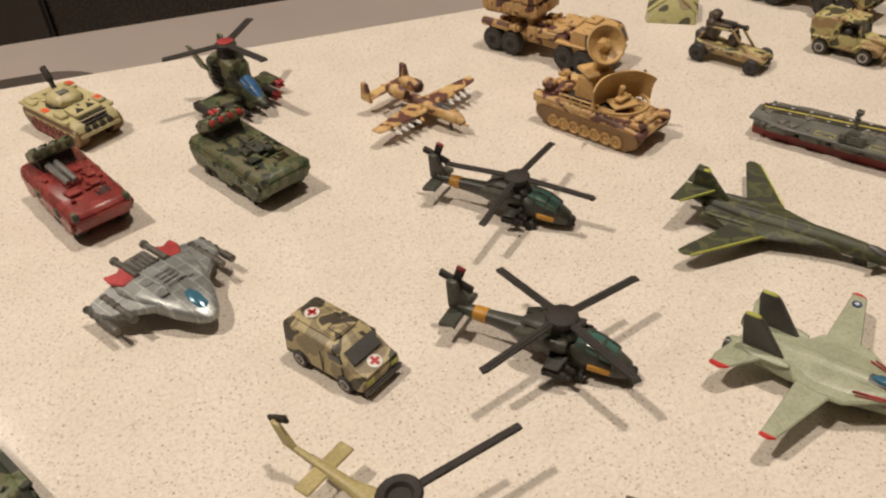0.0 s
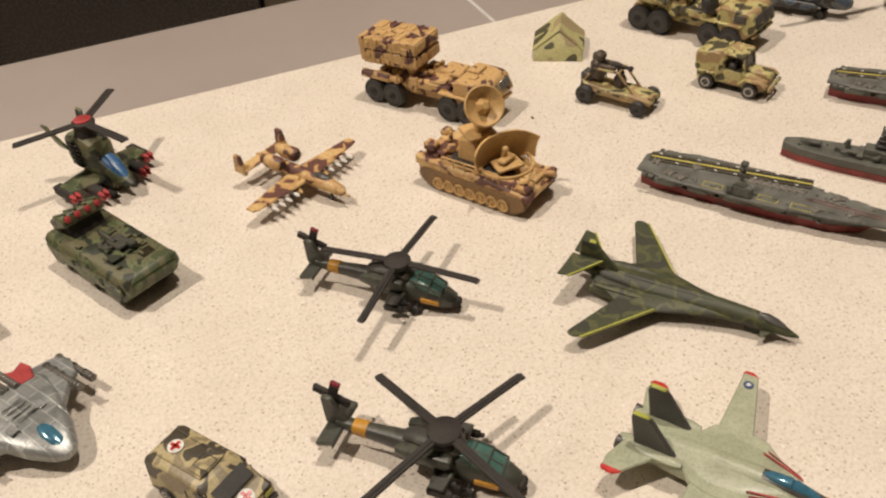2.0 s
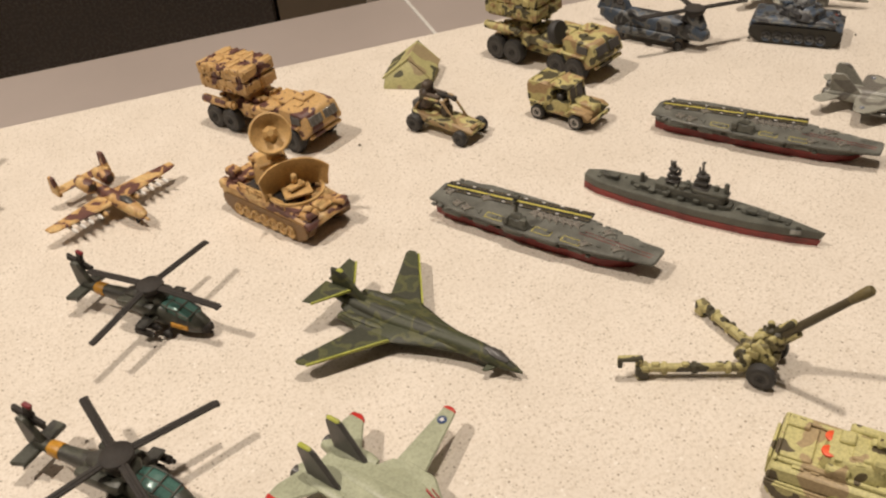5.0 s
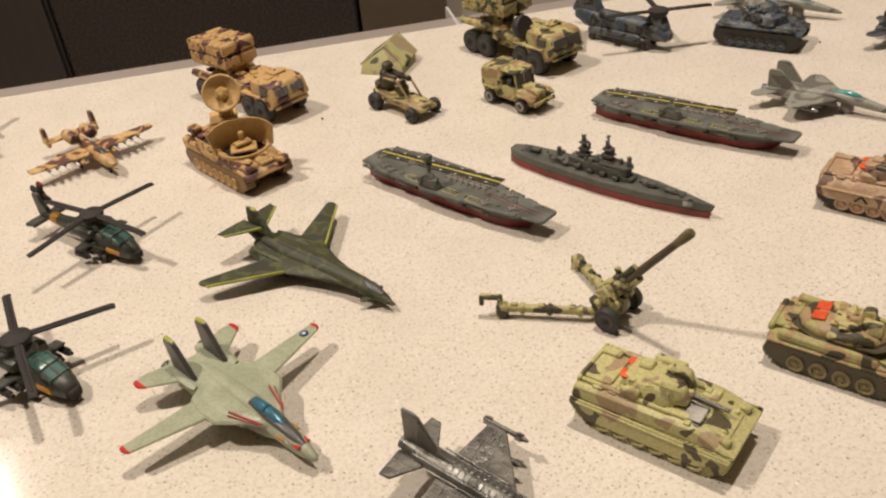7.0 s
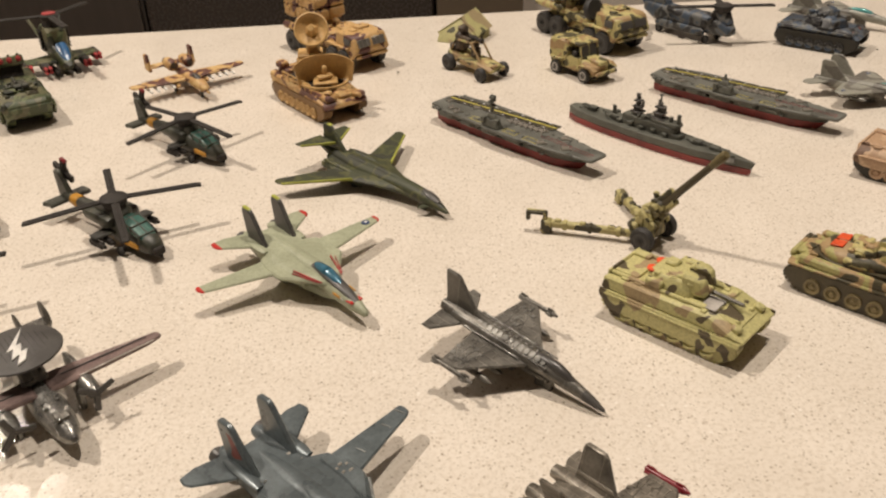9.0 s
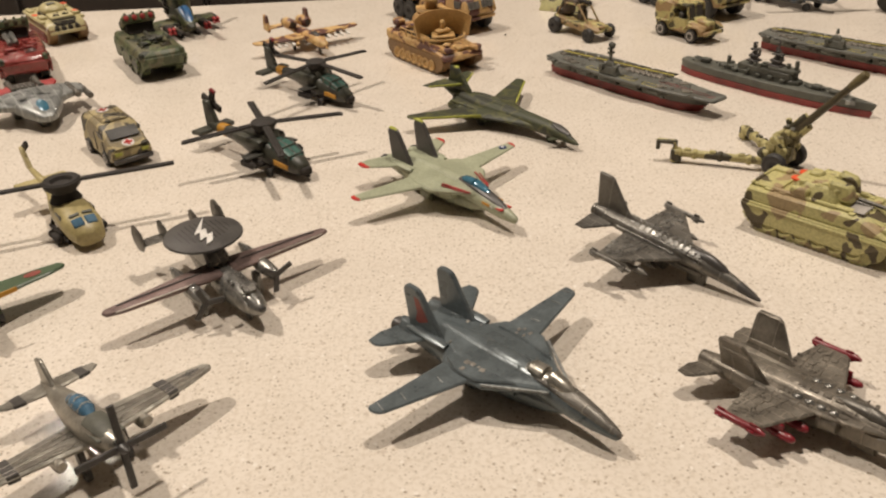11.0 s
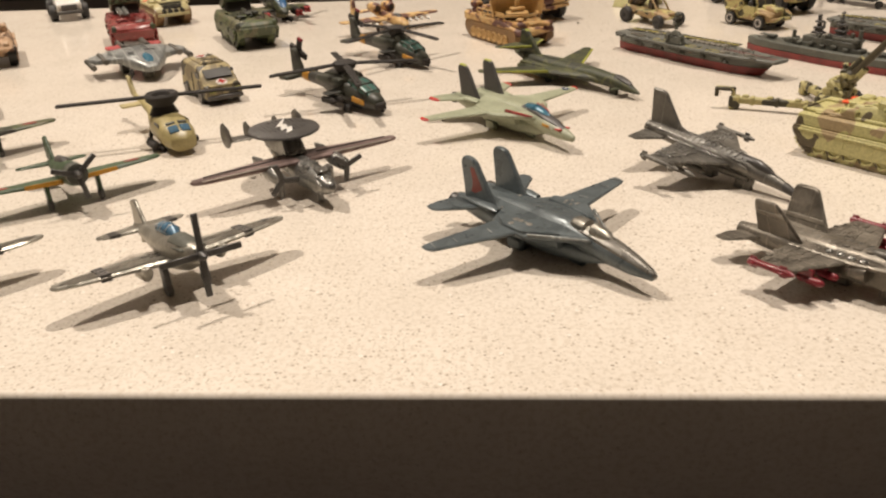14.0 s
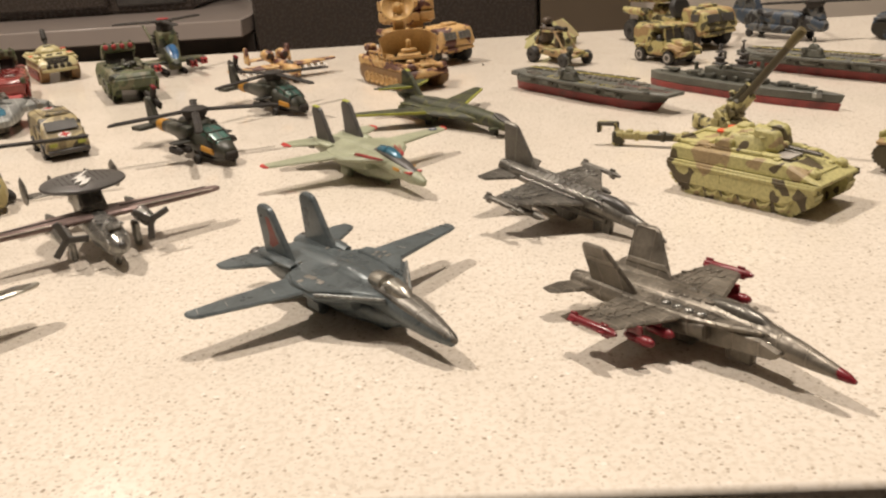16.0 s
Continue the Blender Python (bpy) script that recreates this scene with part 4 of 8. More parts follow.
def bomber(x, y, heading, size=1.0):
    jet = thing("bomber", x, y, heading, "olive green camouflaged toy bomber with yellow-edged wings", "toy jet", "toy jets", size=size, z=-0.13)
    bm = fresh()
    loft(bm, [(3.32, 0.36, 0.03, 0.03), (3.15, 0.39, 0.09, 0.08), (2.8, 0.48, 0.18, 0.17), (2.2, 0.56, 0.24, 0.23), (1.3, 0.60, 0.28, 0.25), (0.5, 0.60, 0.33, 0.25), (-0.6, 0.60, 0.36, 0.24), (-1.7, 0.64, 0.28, 0.22), (-2.3, 0.70, 0.17, 0.15), (-2.8, 0.76, 0.06, 0.06)], 16)
    for s in (1, -1):
        loft(bm, [(-0.1, 0.40, 0.14, 0.13), (-0.6, 0.40, 0.17, 0.16), (-1.5, 0.44, 0.17, 0.16), (-2.0, 0.46, 0.12, 0.11)], 12, s * 0.48, 2.6)
    part("fuselage", bm, BOMBER, jet)
    bm = loft(fresh(), [(2.1, 0.54, 0.18, 0.10), (1.4, 0.55, 0.34, 0.15), (0.7, 0.555, 0.52, 0.17), (0.0, 0.56, 0.78, 0.15), (-0.5, 0.56, 0.92, 0.12), (-1.1, 0.56, 0.86, 0.12), (-1.6, 0.58, 0.58, 0.13), (-2.05, 0.62, 0.34, 0.12)], 22)
    part("wing_glove", bm, BOMBER, jet)
    bm = fresh()
    for s in (1, -1):
        wing(bm, mirror([(2.78, 0.10), (2.52, 0.42), (2.42, 0.42), (2.45, 0.10)], s), 0.44, 0.06, -0.1, 0.01)
    part("foreplane", bm, BOMBER, jet)
    bm = fresh()
    for s in (1, -1):
        loft(bm, [(-0.5, 0.64, 0.04, 0.03), (-0.8, 0.66, 0.12, 0.06), (-1.5, 0.66, 0.11, 0.06), (-1.9, 0.63, 0.05, 0.04)], 10, s * 0.52)
    part("engine_fairing", bm, BOMBER, jet)
    for s in (1, -1):
        w = part("wing", wing(fresh(), mirror([(-0.10, 0.72), (-1.42, 2.50), (-1.50, 2.58), (-1.62, 2.62), (-1.78, 2.58), (-1.82, 2.45), (-1.14, 0.72)], s), 0.56, 0.12, 0.03), BOMBER, jet)
        part("yellow_edge", solid(fresh(), [(-0.11, s * 0.80, 0.565), (-1.41, s * 2.56, 0.61), (-1.44, s * 2.54, 0.60), (-0.15, s * 0.80, 0.555)], [(-0.12, s * 0.80, 0.640), (-1.41, s * 2.56, 0.665), (-1.46, s * 2.54, 0.67), (-0.165, s * 0.80, 0.645)]), LIME, w, "yellow-green leading edge")
        t = part("tailplane", wing(fresh(), mirror([(-1.85, 0.05), (-2.45, 0.98), (-2.75, 1.05), (-2.7, 0.05)], s), 1.08, 0.08), BOMBER, jet)
        part("yellow_edge", solid(fresh(), [(-1.80, s * 0.08, 1.05), (-2.44, s * 1.02, 1.06), (-2.47, s * 1.0, 1.06), (-1.84, s * 0.08, 1.05)], [(-1.81, s * 0.08, 1.12), (-2.44, s * 1.02, 1.105), (-2.48, s * 1.0, 1.11), (-1.86, s * 0.08, 1.125)]), LIME, t)
        part("main_gear", rod(fresh(), (-0.5, s * 0.45, 0.13), (-0.5, s * 0.45, 0.40), 0.12), CHARCOAL, jet)
        part("side_flash", box(fresh(), (1.15, s * 0.215, 0.68), (0.5, 0.05, 0.08), 0.02), LIME, jet)
        part("badge", box(fresh(), (2.0, s * 0.2, 0.58), (0.2, 0.03, 0.1), 0.01), PEWTER, jet)
    f = part("tail_fin", fin(fresh(), [(-1.25, 0.70), (-2.02, 1.55), (-2.14, 1.62), (-2.46, 1.62), (-2.55, 0.75)], 0, 0.12), BOMBER, jet)
    part("yellow_edge", fin(fresh(), [(-2.06, 1.58), (-2.13, 1.635), (-2.25, 1.635), (-2.25, 1.60)], 0, 0.13), LIME, f)
    part("cockpit_window", loft(fresh(), [(2.95, 0.58, 0.07, 0.04), (2.75, 0.64, 0.14, 0.06), (2.5, 0.72, 0.14, 0.07), (2.3, 0.75, 0.06, 0.06)], 10), CHARCOAL, jet)
    bm = loft(fresh(), [(1.5, 0.80, 0.03, 0.02), (1.1, 0.835, 0.09, 0.04), (-1.0, 0.835, 0.10, 0.04), (-1.6, 0.84, 0.04, 0.03)], 10)
    part("spine_ridge", bm, BOMBER, jet)
    part("nose_gear", box(fresh(), (2.2, 0, 0.28), (0.36, 0.16, 0.30), 0.04), BOMBER, jet)
    return jet


def ground_attack_jet(x, y, heading, size=1.0):
    jet = thing("attack_jet", x, y, heading, "tan and brown camouflaged twin-engine toy attack jet", "toy jet", "toy jets", size=size)
    bm = fresh()
    loft(bm, [(2.1, 0.50, 0.06, 0.06), (1.95, 0.52, 0.19, 0.18), (1.4, 0.58, 0.27, 0.25), (0.6, 0.60, 0.28, 0.25), (-0.6, 0.62, 0.21, 0.20), (-1.6, 0.66, 0.14, 0.13), (-2.0, 0.68, 0.06, 0.06)], 14)
    part("fuselage", bm, DESERT_DARK, jet)
    part("gun", rod(fresh(), (2.05, 0, 0.44), (2.28, 0, 0.43), 0.045), DESERT_PLAIN, jet)
    for s in (1, -1):
        w = part("wing", wing(fresh(), mirror([(0.65, 0.15), (0.50, 2.3), (0.40, 2.48), (0.05, 2.5), (-0.25, 0.15)], s), 0.58, 0.13, 0.02, 0.05), DESERT_DARK, jet)
        for q in (0.85, 1.2, 1.5, 1.8):
            b = loft(fresh(), [(0.85, 0.44, 0.02, 0.02), (0.75, 0.44, 0.065, 0.065), (0.2, 0.44, 0.065, 0.065), (0.1, 0.44, 0.03, 0.03)], 8, s * q)
            part("bomb", b, WHITE, w, "whitish bomb under the wing")
        part("engine", loft(fresh(), [(-0.30, 0.96, 0.17, 0.17), (-0.42, 0.96, 0.25, 0.25), (-0.95, 0.96, 0.25, 0.24), (-1.25, 0.96, 0.15, 0.15)], 12, s * 0.36), DESERT_DARK, jet)
        part("intake", rod(fresh(), (-0.34, s * 0.36, 0.96), (-0.295, s * 0.36, 0.96), 0.15), CHARCOAL, jet)
        part("tail_fin", fin(fresh(), [(-1.50, 0.50), (-1.68, 1.22), (-1.95, 1.24), (-2.05, 0.55)], s * 0.98, 0.15), DESERT_DARK, jet)
        part("gear_pod", loft(fresh(), [(0.75, 0.40, 0.04, 0.04), (0.6, 0.40, 0.11, 0.11), (-0.2, 0.40, 0.11, 0.11), (-0.35, 0.40, 0.04, 0.04)], 10, s * 0.62), DESERT, jet)
        part("wheel", rod(fresh(), (0.2, s * 0.58, 0.13), (0.2, s * 0.66, 0.13), 0.13), CHARCOAL, jet)
    part("tailplane", wing(fresh(), [(-1.45, -1.0), (-1.45, 1.0), (-1.95, 1.0), (-1.95, -1.0)], 0.68, 0.13), DESERT_DARK, jet)
    part("canopy", loft(fresh(), [(1.55, 0.74, 0.04, 0.03), (1.35, 0.80, 0.13, 0.10), (1.0, 0.82, 0.14, 0.10), (0.75, 0.80, 0.05, 0.04)], 12), CHARCOAL, jet)
    part("nose_gear", rod(fresh(), (1.45, 0, 0.0), (1.45, 0, 0.45), 0.07), CHARCOAL, jet)
    return jet


def prop_plane(kind, x, y, heading, label, size=1.0, pitch=0.0):
    plane = thing("propeller_plane", x, y, heading, label, "toy plane", "toy propeller planes", size=size, pitch=pitch, z=-0.05 if pitch else 0.0)
    silver = kind == "silver"
    body = {"silver": SILVER, "green": PLANE_GREEN, "olive": OLIVE_CAMO}[kind]
    bm = fresh()
    if silver:
        loft(bm, [(1.46, 0.94, 0.11, 0.11), (1.35, 0.94, 0.18, 0.19), (0.8, 0.92, 0.28, 0.29), (0.2, 0.91, 0.33, 0.32), (-0.5, 0.96, 0.30, 0.28), (-1.3, 1.02, 0.19, 0.18), (-2.0, 1.06, 0.07, 0.08)], 14)
        loft(bm, [(0.5, 0.70, 0.08, 0.08), (0.1, 0.62, 0.13, 0.13), (-0.5, 0.66, 0.12, 0.10), (-0.8, 0.78, 0.05, 0.05)], 10)
    else:
        loft(bm, [(1.25, 0.84, 0.20, 0.20), (1.15, 0.84, 0.26, 0.27), (0.6, 0.84, 0.30, 0.31), (-0.2, 0.86, 0.28, 0.29), (-1.2, 0.92, 0.17, 0.18), (-2.0, 0.96, 0.06, 0.07)], 14)
    part("fuselage", bm, body, plane)
    for s in (1, -1):
        w = part("wing", wing(fresh(), mirror([(0.60, 0.10), (0.37, 1.98), (0.26, 2.40), (0.10, 2.48), (-0.08, 2.40), (-0.18, 1.98), (-0.44, 0.10)] if silver else [(0.62, 0.10), (0.42, 1.9), (0.30, 2.30), (0.10, 2.38), (-0.12, 2.30), (-0.25, 1.9), (-0.48, 0.10)], s), 0.74 if silver else 0.68, 0.12, 0.028, 0.04), body, plane)
        if silver:
            part("dark_band", wing(fresh(), mirror([(0.435, 1.40), (0.41, 1.60), (-0.215, 1.60), (-0.245, 1.40)], s), 0.74, 0.162, 0.028, 0, 0.9), CHARCOAL, w, "dark painted band")
            bm = fresh()
            for k, (y0, y1) in enumerate(((0.3, 2.2), (0.35, 1.45), (0.5, 2.3), (1.72, 2.25), (0.3, 1.4), (0.7, 2.1), (0.3, 1.2))):
                xx, mid = 0.40 - 0.095 * k, (y0 + y1) / 2
                box(bm, (xx + 0.04 - 0.05 * mid * (3 - k) / 3, s * mid, 0.803 + 0.028 * mid), (0.02, y1 - y0, 0.022), 0, (math.degrees(math.atan(0.028)) * s, 0, s * 1.5 * (3 - k)))
            part("panel_line", bm, BRIGHT, w, "bright raised panel lines")
            part("gun", rod(fresh(), (0.7, s * 0.8, 0.70), (0.3, s * 0.8, 0.70), 0.1), SILVER, w)
            if s > 0:
                bm = lathe(fresh(), [(0.10, 0.0), (0.10, 0.014), (0.07, 0.014), (0.07, 0.0)], Matrix.Translation((0.10, 2.05, 0.858)), 14)
                box(bm, (0.10, 2.05, 0.866), (0.05, 0.34, 0.012), 0)
                part("badge", bm, CHARCOAL, w, "dark worn ring and bar")
            tp = part("tailplane", wing(fresh(), mirror([(-1.42, 0.05), (-1.55, 0.85), (-1.68, 0.98), (-1.86, 0.95), (-1.95, 0.05)], s), 1.06, 0.09), body, plane)
            part("dark_band", wing(fresh(), mirror([(-1.47, 0.52), (-1.51, 0.75), (-1.88, 0.75), (-1.91, 0.52)], s), 1.06, 0.1, 0, 0, 0.62), CHARCOAL, tp)
        else:
            part("yellow_edge" if kind == "green" else "leading_edge", wing(fresh(), mirror([(0.632, 0.25), (0.545, 1.12), (0.505, 1.12), (0.575, 0.25)], s), 0.68, 0.125, 0.028, 0, 0.8), AMBER if kind == "green" else CHARCOAL, w)
            part("roundel", lathe(fresh(), [(0.20, 0), (0.20, 0.012), (0.16, 0.013)], Matrix.Translation((0.06, s * 1.62, 0.766)) @ Matrix.Rotation(s * 0.028, 4, "X"), 14), FADED_RED, w, "faded red disc")
            part("tailplane", wing(fresh(), mirror([(-1.40, 0.05), (-1.55, 0.80), (-1.68, 0.92), (-1.86, 0.9), (-1.92, 0.05)], s), 0.96, 0.09), body, plane)
        gy = 0.40 if silver else 0.62
        part("wheel", rod(fresh(), (0.35, s * (gy - 0.06), 0.16), (0.35, s * (gy + 0.06), 0.16), 0.16), CHARCOAL, plane)
        # silver plane's legs are charcoal in place of the shade under it
        part("gear_leg", box(fresh(), (0.35, s * gy, 0.44), (0.26, 0.12, 0.5) if silver else (0.24, 0.10, 0.46), 0.04), CHARCOAL if silver else body, plane)
        if silver:
            part("gear_pod", loft(fresh(), [(0.62, 0.64, 0.06, 0.06), (0.5, 0.62, 0.12, 0.14), (0.1, 0.62, 0.12, 0.14), (-0.1, 0.66, 0.05, 0.05)], 10, s * 0.78), body, plane)
    part("tail_fin", fin(fresh(), [(-1.25, 1.05), (-1.62, 1.66), (-1.72, 1.70), (-1.90, 1.66), (-1.98, 1.05)], 0, 0.09), body, plane)
    part("tail_wheel", rod(fresh(), (-1.75, 0, 0.72), (-1.70, 0, 0.98), 0.05), body, plane)
    if silver:
        part("canopy", loft(fresh(), [(0.44, 1.14, 0.05, 0.05), (0.26, 1.23, 0.15, 0.14), (-0.1, 1.27, 0.165, 0.15), (-0.42, 1.23, 0.13, 0.12), (-0.68, 1.15, 0.05, 0.05)], 12), DULL_GLASS, plane, "blue tinted bubble canopy")
        bm = fresh()
        for q, h in ((0.22, 1.385), (-0.02, 1.42), (-0.26, 1.40)):
            box(bm, (q, 0, h - 0.012), (0.035, 0.12, 0.02), 0.006)
            for s in (1, -1):
                box(bm, (q, s * 0.112, h - 0.07), (0.035, 0.02, 0.13), 0.006, (s * 48, 0, 0))
        part("canopy_frame", bm, SILVER, plane)
        part("exhaust", box(fresh(), (0.85, 0, 1.03), (0.6, 0.52, 0.06), 0.02), SHIP_GREY, plane)
        part("nose_panel", loft(fresh(), [(1.44, 1.02, 0.10, 0.06), (0.9, 1.08, 0.22, 0.14), (0.45, 1.11, 0.23, 0.14), (0.33, 1.11, 0.16, 0.08)], 12), SHIP_GREY, plane, "dark panel ahead of the canopy")
        part("belly_fairing", loft(fresh(), [(1.2, 0.76, 0.10, 0.10), (0.8, 0.70, 0.18, 0.18), (0.1, 0.62, 0.22, 0.20), (-0.5, 0.68, 0.15, 0.14)], 12), SILVER, plane)
        hub, reach = (1.5, 0, 0.94), 0.82
        arms = (88, 268, 358, 178)
    else:
        part("canopy", loft(fresh(), [(0.4, 1.04, 0.05, 0.05), (0.2, 1.12, 0.13, 0.12), (-0.5, 1.12, 0.13, 0.12), (-0.8, 1.05, 0.05, 0.05)], 12), CHARCOAL, plane)
        part("cowling", loft(fresh(), [(1.28, 0.86, 0.18, 0.18), (1.27, 0.86, 0.26, 0.26), (0.9, 0.86, 0.28, 0.29), (0.87, 0.86, 0.2, 0.2)], 14), SHIP_GREY, plane)
        hub, reach = (1.34, 0, 0.86), 0.62
        arms = (40, 160, 280)
    prop = part("propeller", loft(fresh(), [(hub[0] + 0.22, hub[2], 0.02, 0.02), (hub[0] + 0.1, hub[2], 0.09, 0.09), (hub[0] - 0.06, hub[2], 0.12, 0.12)], 12), CHARCOAL, plane, "dark moulded propeller")
    for a in arms:
        b = box(fresh(), (0, 0, reach / 2), (0.06, 0.13, reach), 0.03)
        bmesh.ops.transform(b, matrix=Matrix.Translation(hub) @ Matrix.Rotation(radians(a - 90), 4, "X"), verts=b.verts)
        part("propeller_blade", b, CHARCOAL, prop)
    return plane


def radar_plane(x, y, heading, size=1.0):
    plane = thing("radar_plane", x, y, heading, "grey twin-propeller toy radar plane with a black dome", "toy plane", "toy propeller planes", size=size)
    bm = fresh()
    loft(bm, [(1.92, 0.56, 0.08, 0.08), (1.75, 0.56, 0.20, 0.20), (1.4, 0.56, 0.29, 0.30), (0.6, 0.56, 0.36, 0.36), (-0.6, 0.63, 0.33, 0.32), (-1.7, 0.80, 0.18, 0.18), (-2.4, 0.90, 0.06, 0.06)], 14)
    part("fuselage", bm, PEWTER, plane)
    part("windscreen", box(fresh(), (1.42, 0, 0.88), (0.2, 0.3, 0.08), 0.03, (0, 20, 0)), IRON, plane)
    part("nose_cap", ball(fresh(), (1.93, 0, 0.62), 0.09), CHARCOAL, plane)
    for s in (1, -1):
        w = part("wing", wing(fresh(), mirror([(0.46, 0.12), (0.30, 2.45), (0.20, 2.80), (0.06, 2.86), (-0.08, 2.78), (-0.28, 0.12)], s), 0.86, 0.14, -0.02, 0.04), ROSE, plane)
        part("wing_line", solid(fresh(), [(0.42, s * 0.8, 0.90), (0.29, s * 2.6, 0.86), (0.255, s * 2.6, 0.86), (0.38, s * 0.8, 0.90)], [(0.42, s * 0.8, 0.915), (0.29, s * 2.6, 0.872), (0.255, s * 2.6, 0.872), (0.38, s * 0.8, 0.915)]), BRIGHT, w)
        part("panel_line", box(fresh(), (0.06, s * 1.5, 0.908), (0.03, 2.0, 0.02), 0, (s * -1.15, 0, s * 1.2)), CHARCOAL, w)
        e = part("engine", loft(fresh(), [(0.98, 0.70, 0.11, 0.11), (0.9, 0.70, 0.16, 0.16), (0.3, 0.70, 0.19, 0.20), (-0.5, 0.76, 0.12, 0.13), (-0.8, 0.80, 0.05, 0.05)], 12, s * 0.88), PEWTER, plane)
        for a in (52, 172, 292) if s > 0 else (20, 140, 260):
            b = box(fresh(), (0, 0, 0.22), (0.06, 0.14, 0.44), 0.03)
            bmesh.ops.transform(b, matrix=Matrix.Translation((1.02, s * 0.88, 0.72)) @ Matrix.Rotation(radians(a), 4, "X"), verts=b.verts)
            part("propeller_blade", b, CHARCOAL, e)
        part("main_gear", box(fresh(), (0.30, s * 0.70, 0.28), (0.30, 0.14, 0.56), 0.04), PEWTER, plane)
        lumps = clutter(fresh(), 17 + s, 14, (0.1, 1.5), sorted((s * 0.05, s * 0.2)), 0.88, 0.04, 0.14, 0.04)
        part("panel_detail", lumps, PEWTER, plane)
        for q in (0.42, 1.05):
            f = loft(fresh(), [(-1.88, 0, 0.03, 0.08), (-2.05, 0, 0.06, 0.28), (-2.35, 0, 0.06, 0.36), (-2.58, 0, 0.04, 0.26)] if q > 1 else [(-1.95, 0, 0.02, 0.05), (-2.1, 0, 0.05, 0.20), (-2.35, 0, 0.05, 0.28), (-2.55, 0, 0.03, 0.2)], 10, 0)
            bmesh.ops.translate(f, vec=(0, s * q, 1.05), verts=f.verts)
            part("tail_fin", f, IRON, plane)
    part("tailplane", wing(fresh(), [(-2.0, -1.05), (-2.0, 1.05), (-2.4, 1.05), (-2.4, -1.05)], 0.93, 0.09), IRON, plane)
    part("nose_gear", box(fresh(), (1.2, 0, 0.2), (0.2, 0.12, 0.4), 0.03), PEWTER, plane)
    part("dome_pylon", hull(fresh(), [(0.10, 0.80), (-0.28, 1.34), (-1.12, 1.34), (-1.50, 0.80)], 0.30, 0.06, 0.85), PEWTER, plane)
    dome = part("radar_dome", lathe(fresh(), [(0.02, -0.10), (0.66, -0.08), (0.89, -0.03), (0.93, 0.0), (0.91, 0.04), (0.70, 0.09), (0.3, 0.115), (0.01, 0.12)], Matrix.Translation((-0.72, 0, 1.40)), 32), CHARCOAL, plane, "flat black radar dome")
    bm = fresh()
    for k in range(-5, 6):
        q = 0.12 * k
        half = math.sqrt(max(0.0, 0.66 ** 2 - q * q))
        box(bm, (-0.72, q, 1.507 - 0.03 * (q / 0.66) ** 2), (half * 1.5, 0.012, 0.03), 0)
    part("dome_rib", bm, BLACK, dome)
    bolt = [(-0.66, 0.30), (0.05, -0.25), (0.03, -0.10), (0.41, -0.26), (0.31, -0.06), (0.67, -0.22), (0.57, -0.02), (0.21, 0.14), (0.23, 0.0), (-0.08, 0.10), (-0.06, -0.02)]
    b = plan(fresh(), [(-0.68 + p, q) for p, q in bolt], 1.46, 1.535, 0)
    part("lightning_bolt", b, WHITE, dome, "white lightning mark")
    return plane

# ---- toy helicopters ----
def rotor(parent, hub, angles, length, tilt=0.0, material=None, cap=None, wide=0.17):
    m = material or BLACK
    r = part("rotor_head", lathe(fresh(), [(0.20, -0.28), (0.36, -0.08), (0.40, 0.0), (0.39, 0.08), (0.28, 0.14), (0.05, 0.16)], Matrix.Translation(hub), 18), m, parent)
    for a in angles:
        b = box(fresh(), (length / 2 + 0.12, 0, 0.04), (length, wide, 0.075), 0.03)
        rod(b, (0.3, 0, 0.06), (length, 0, 0.06), 0.045)
        box(b, (length + 0.10, -0.015, 0.035), (0.16, wide * 0.95, 0.07), 0.03, (0, 5, -12))
        bmesh.ops.transform(b, matrix=Matrix.Translation(hub) @ Matrix.Rotation(radians(a), 4, "Z") @ Matrix.Rotation(radians(tilt), 4, "Y"), verts=b.verts)
        part("rotor_blade", b, m, r)
    if cap:
        part("hub_cap", lathe(fresh(), [(0.30, 0.10), (0.30, 0.17), (0.22, 0.19)], Matrix.Translation(hub), 16), cap, r, "round red cap")
    return r


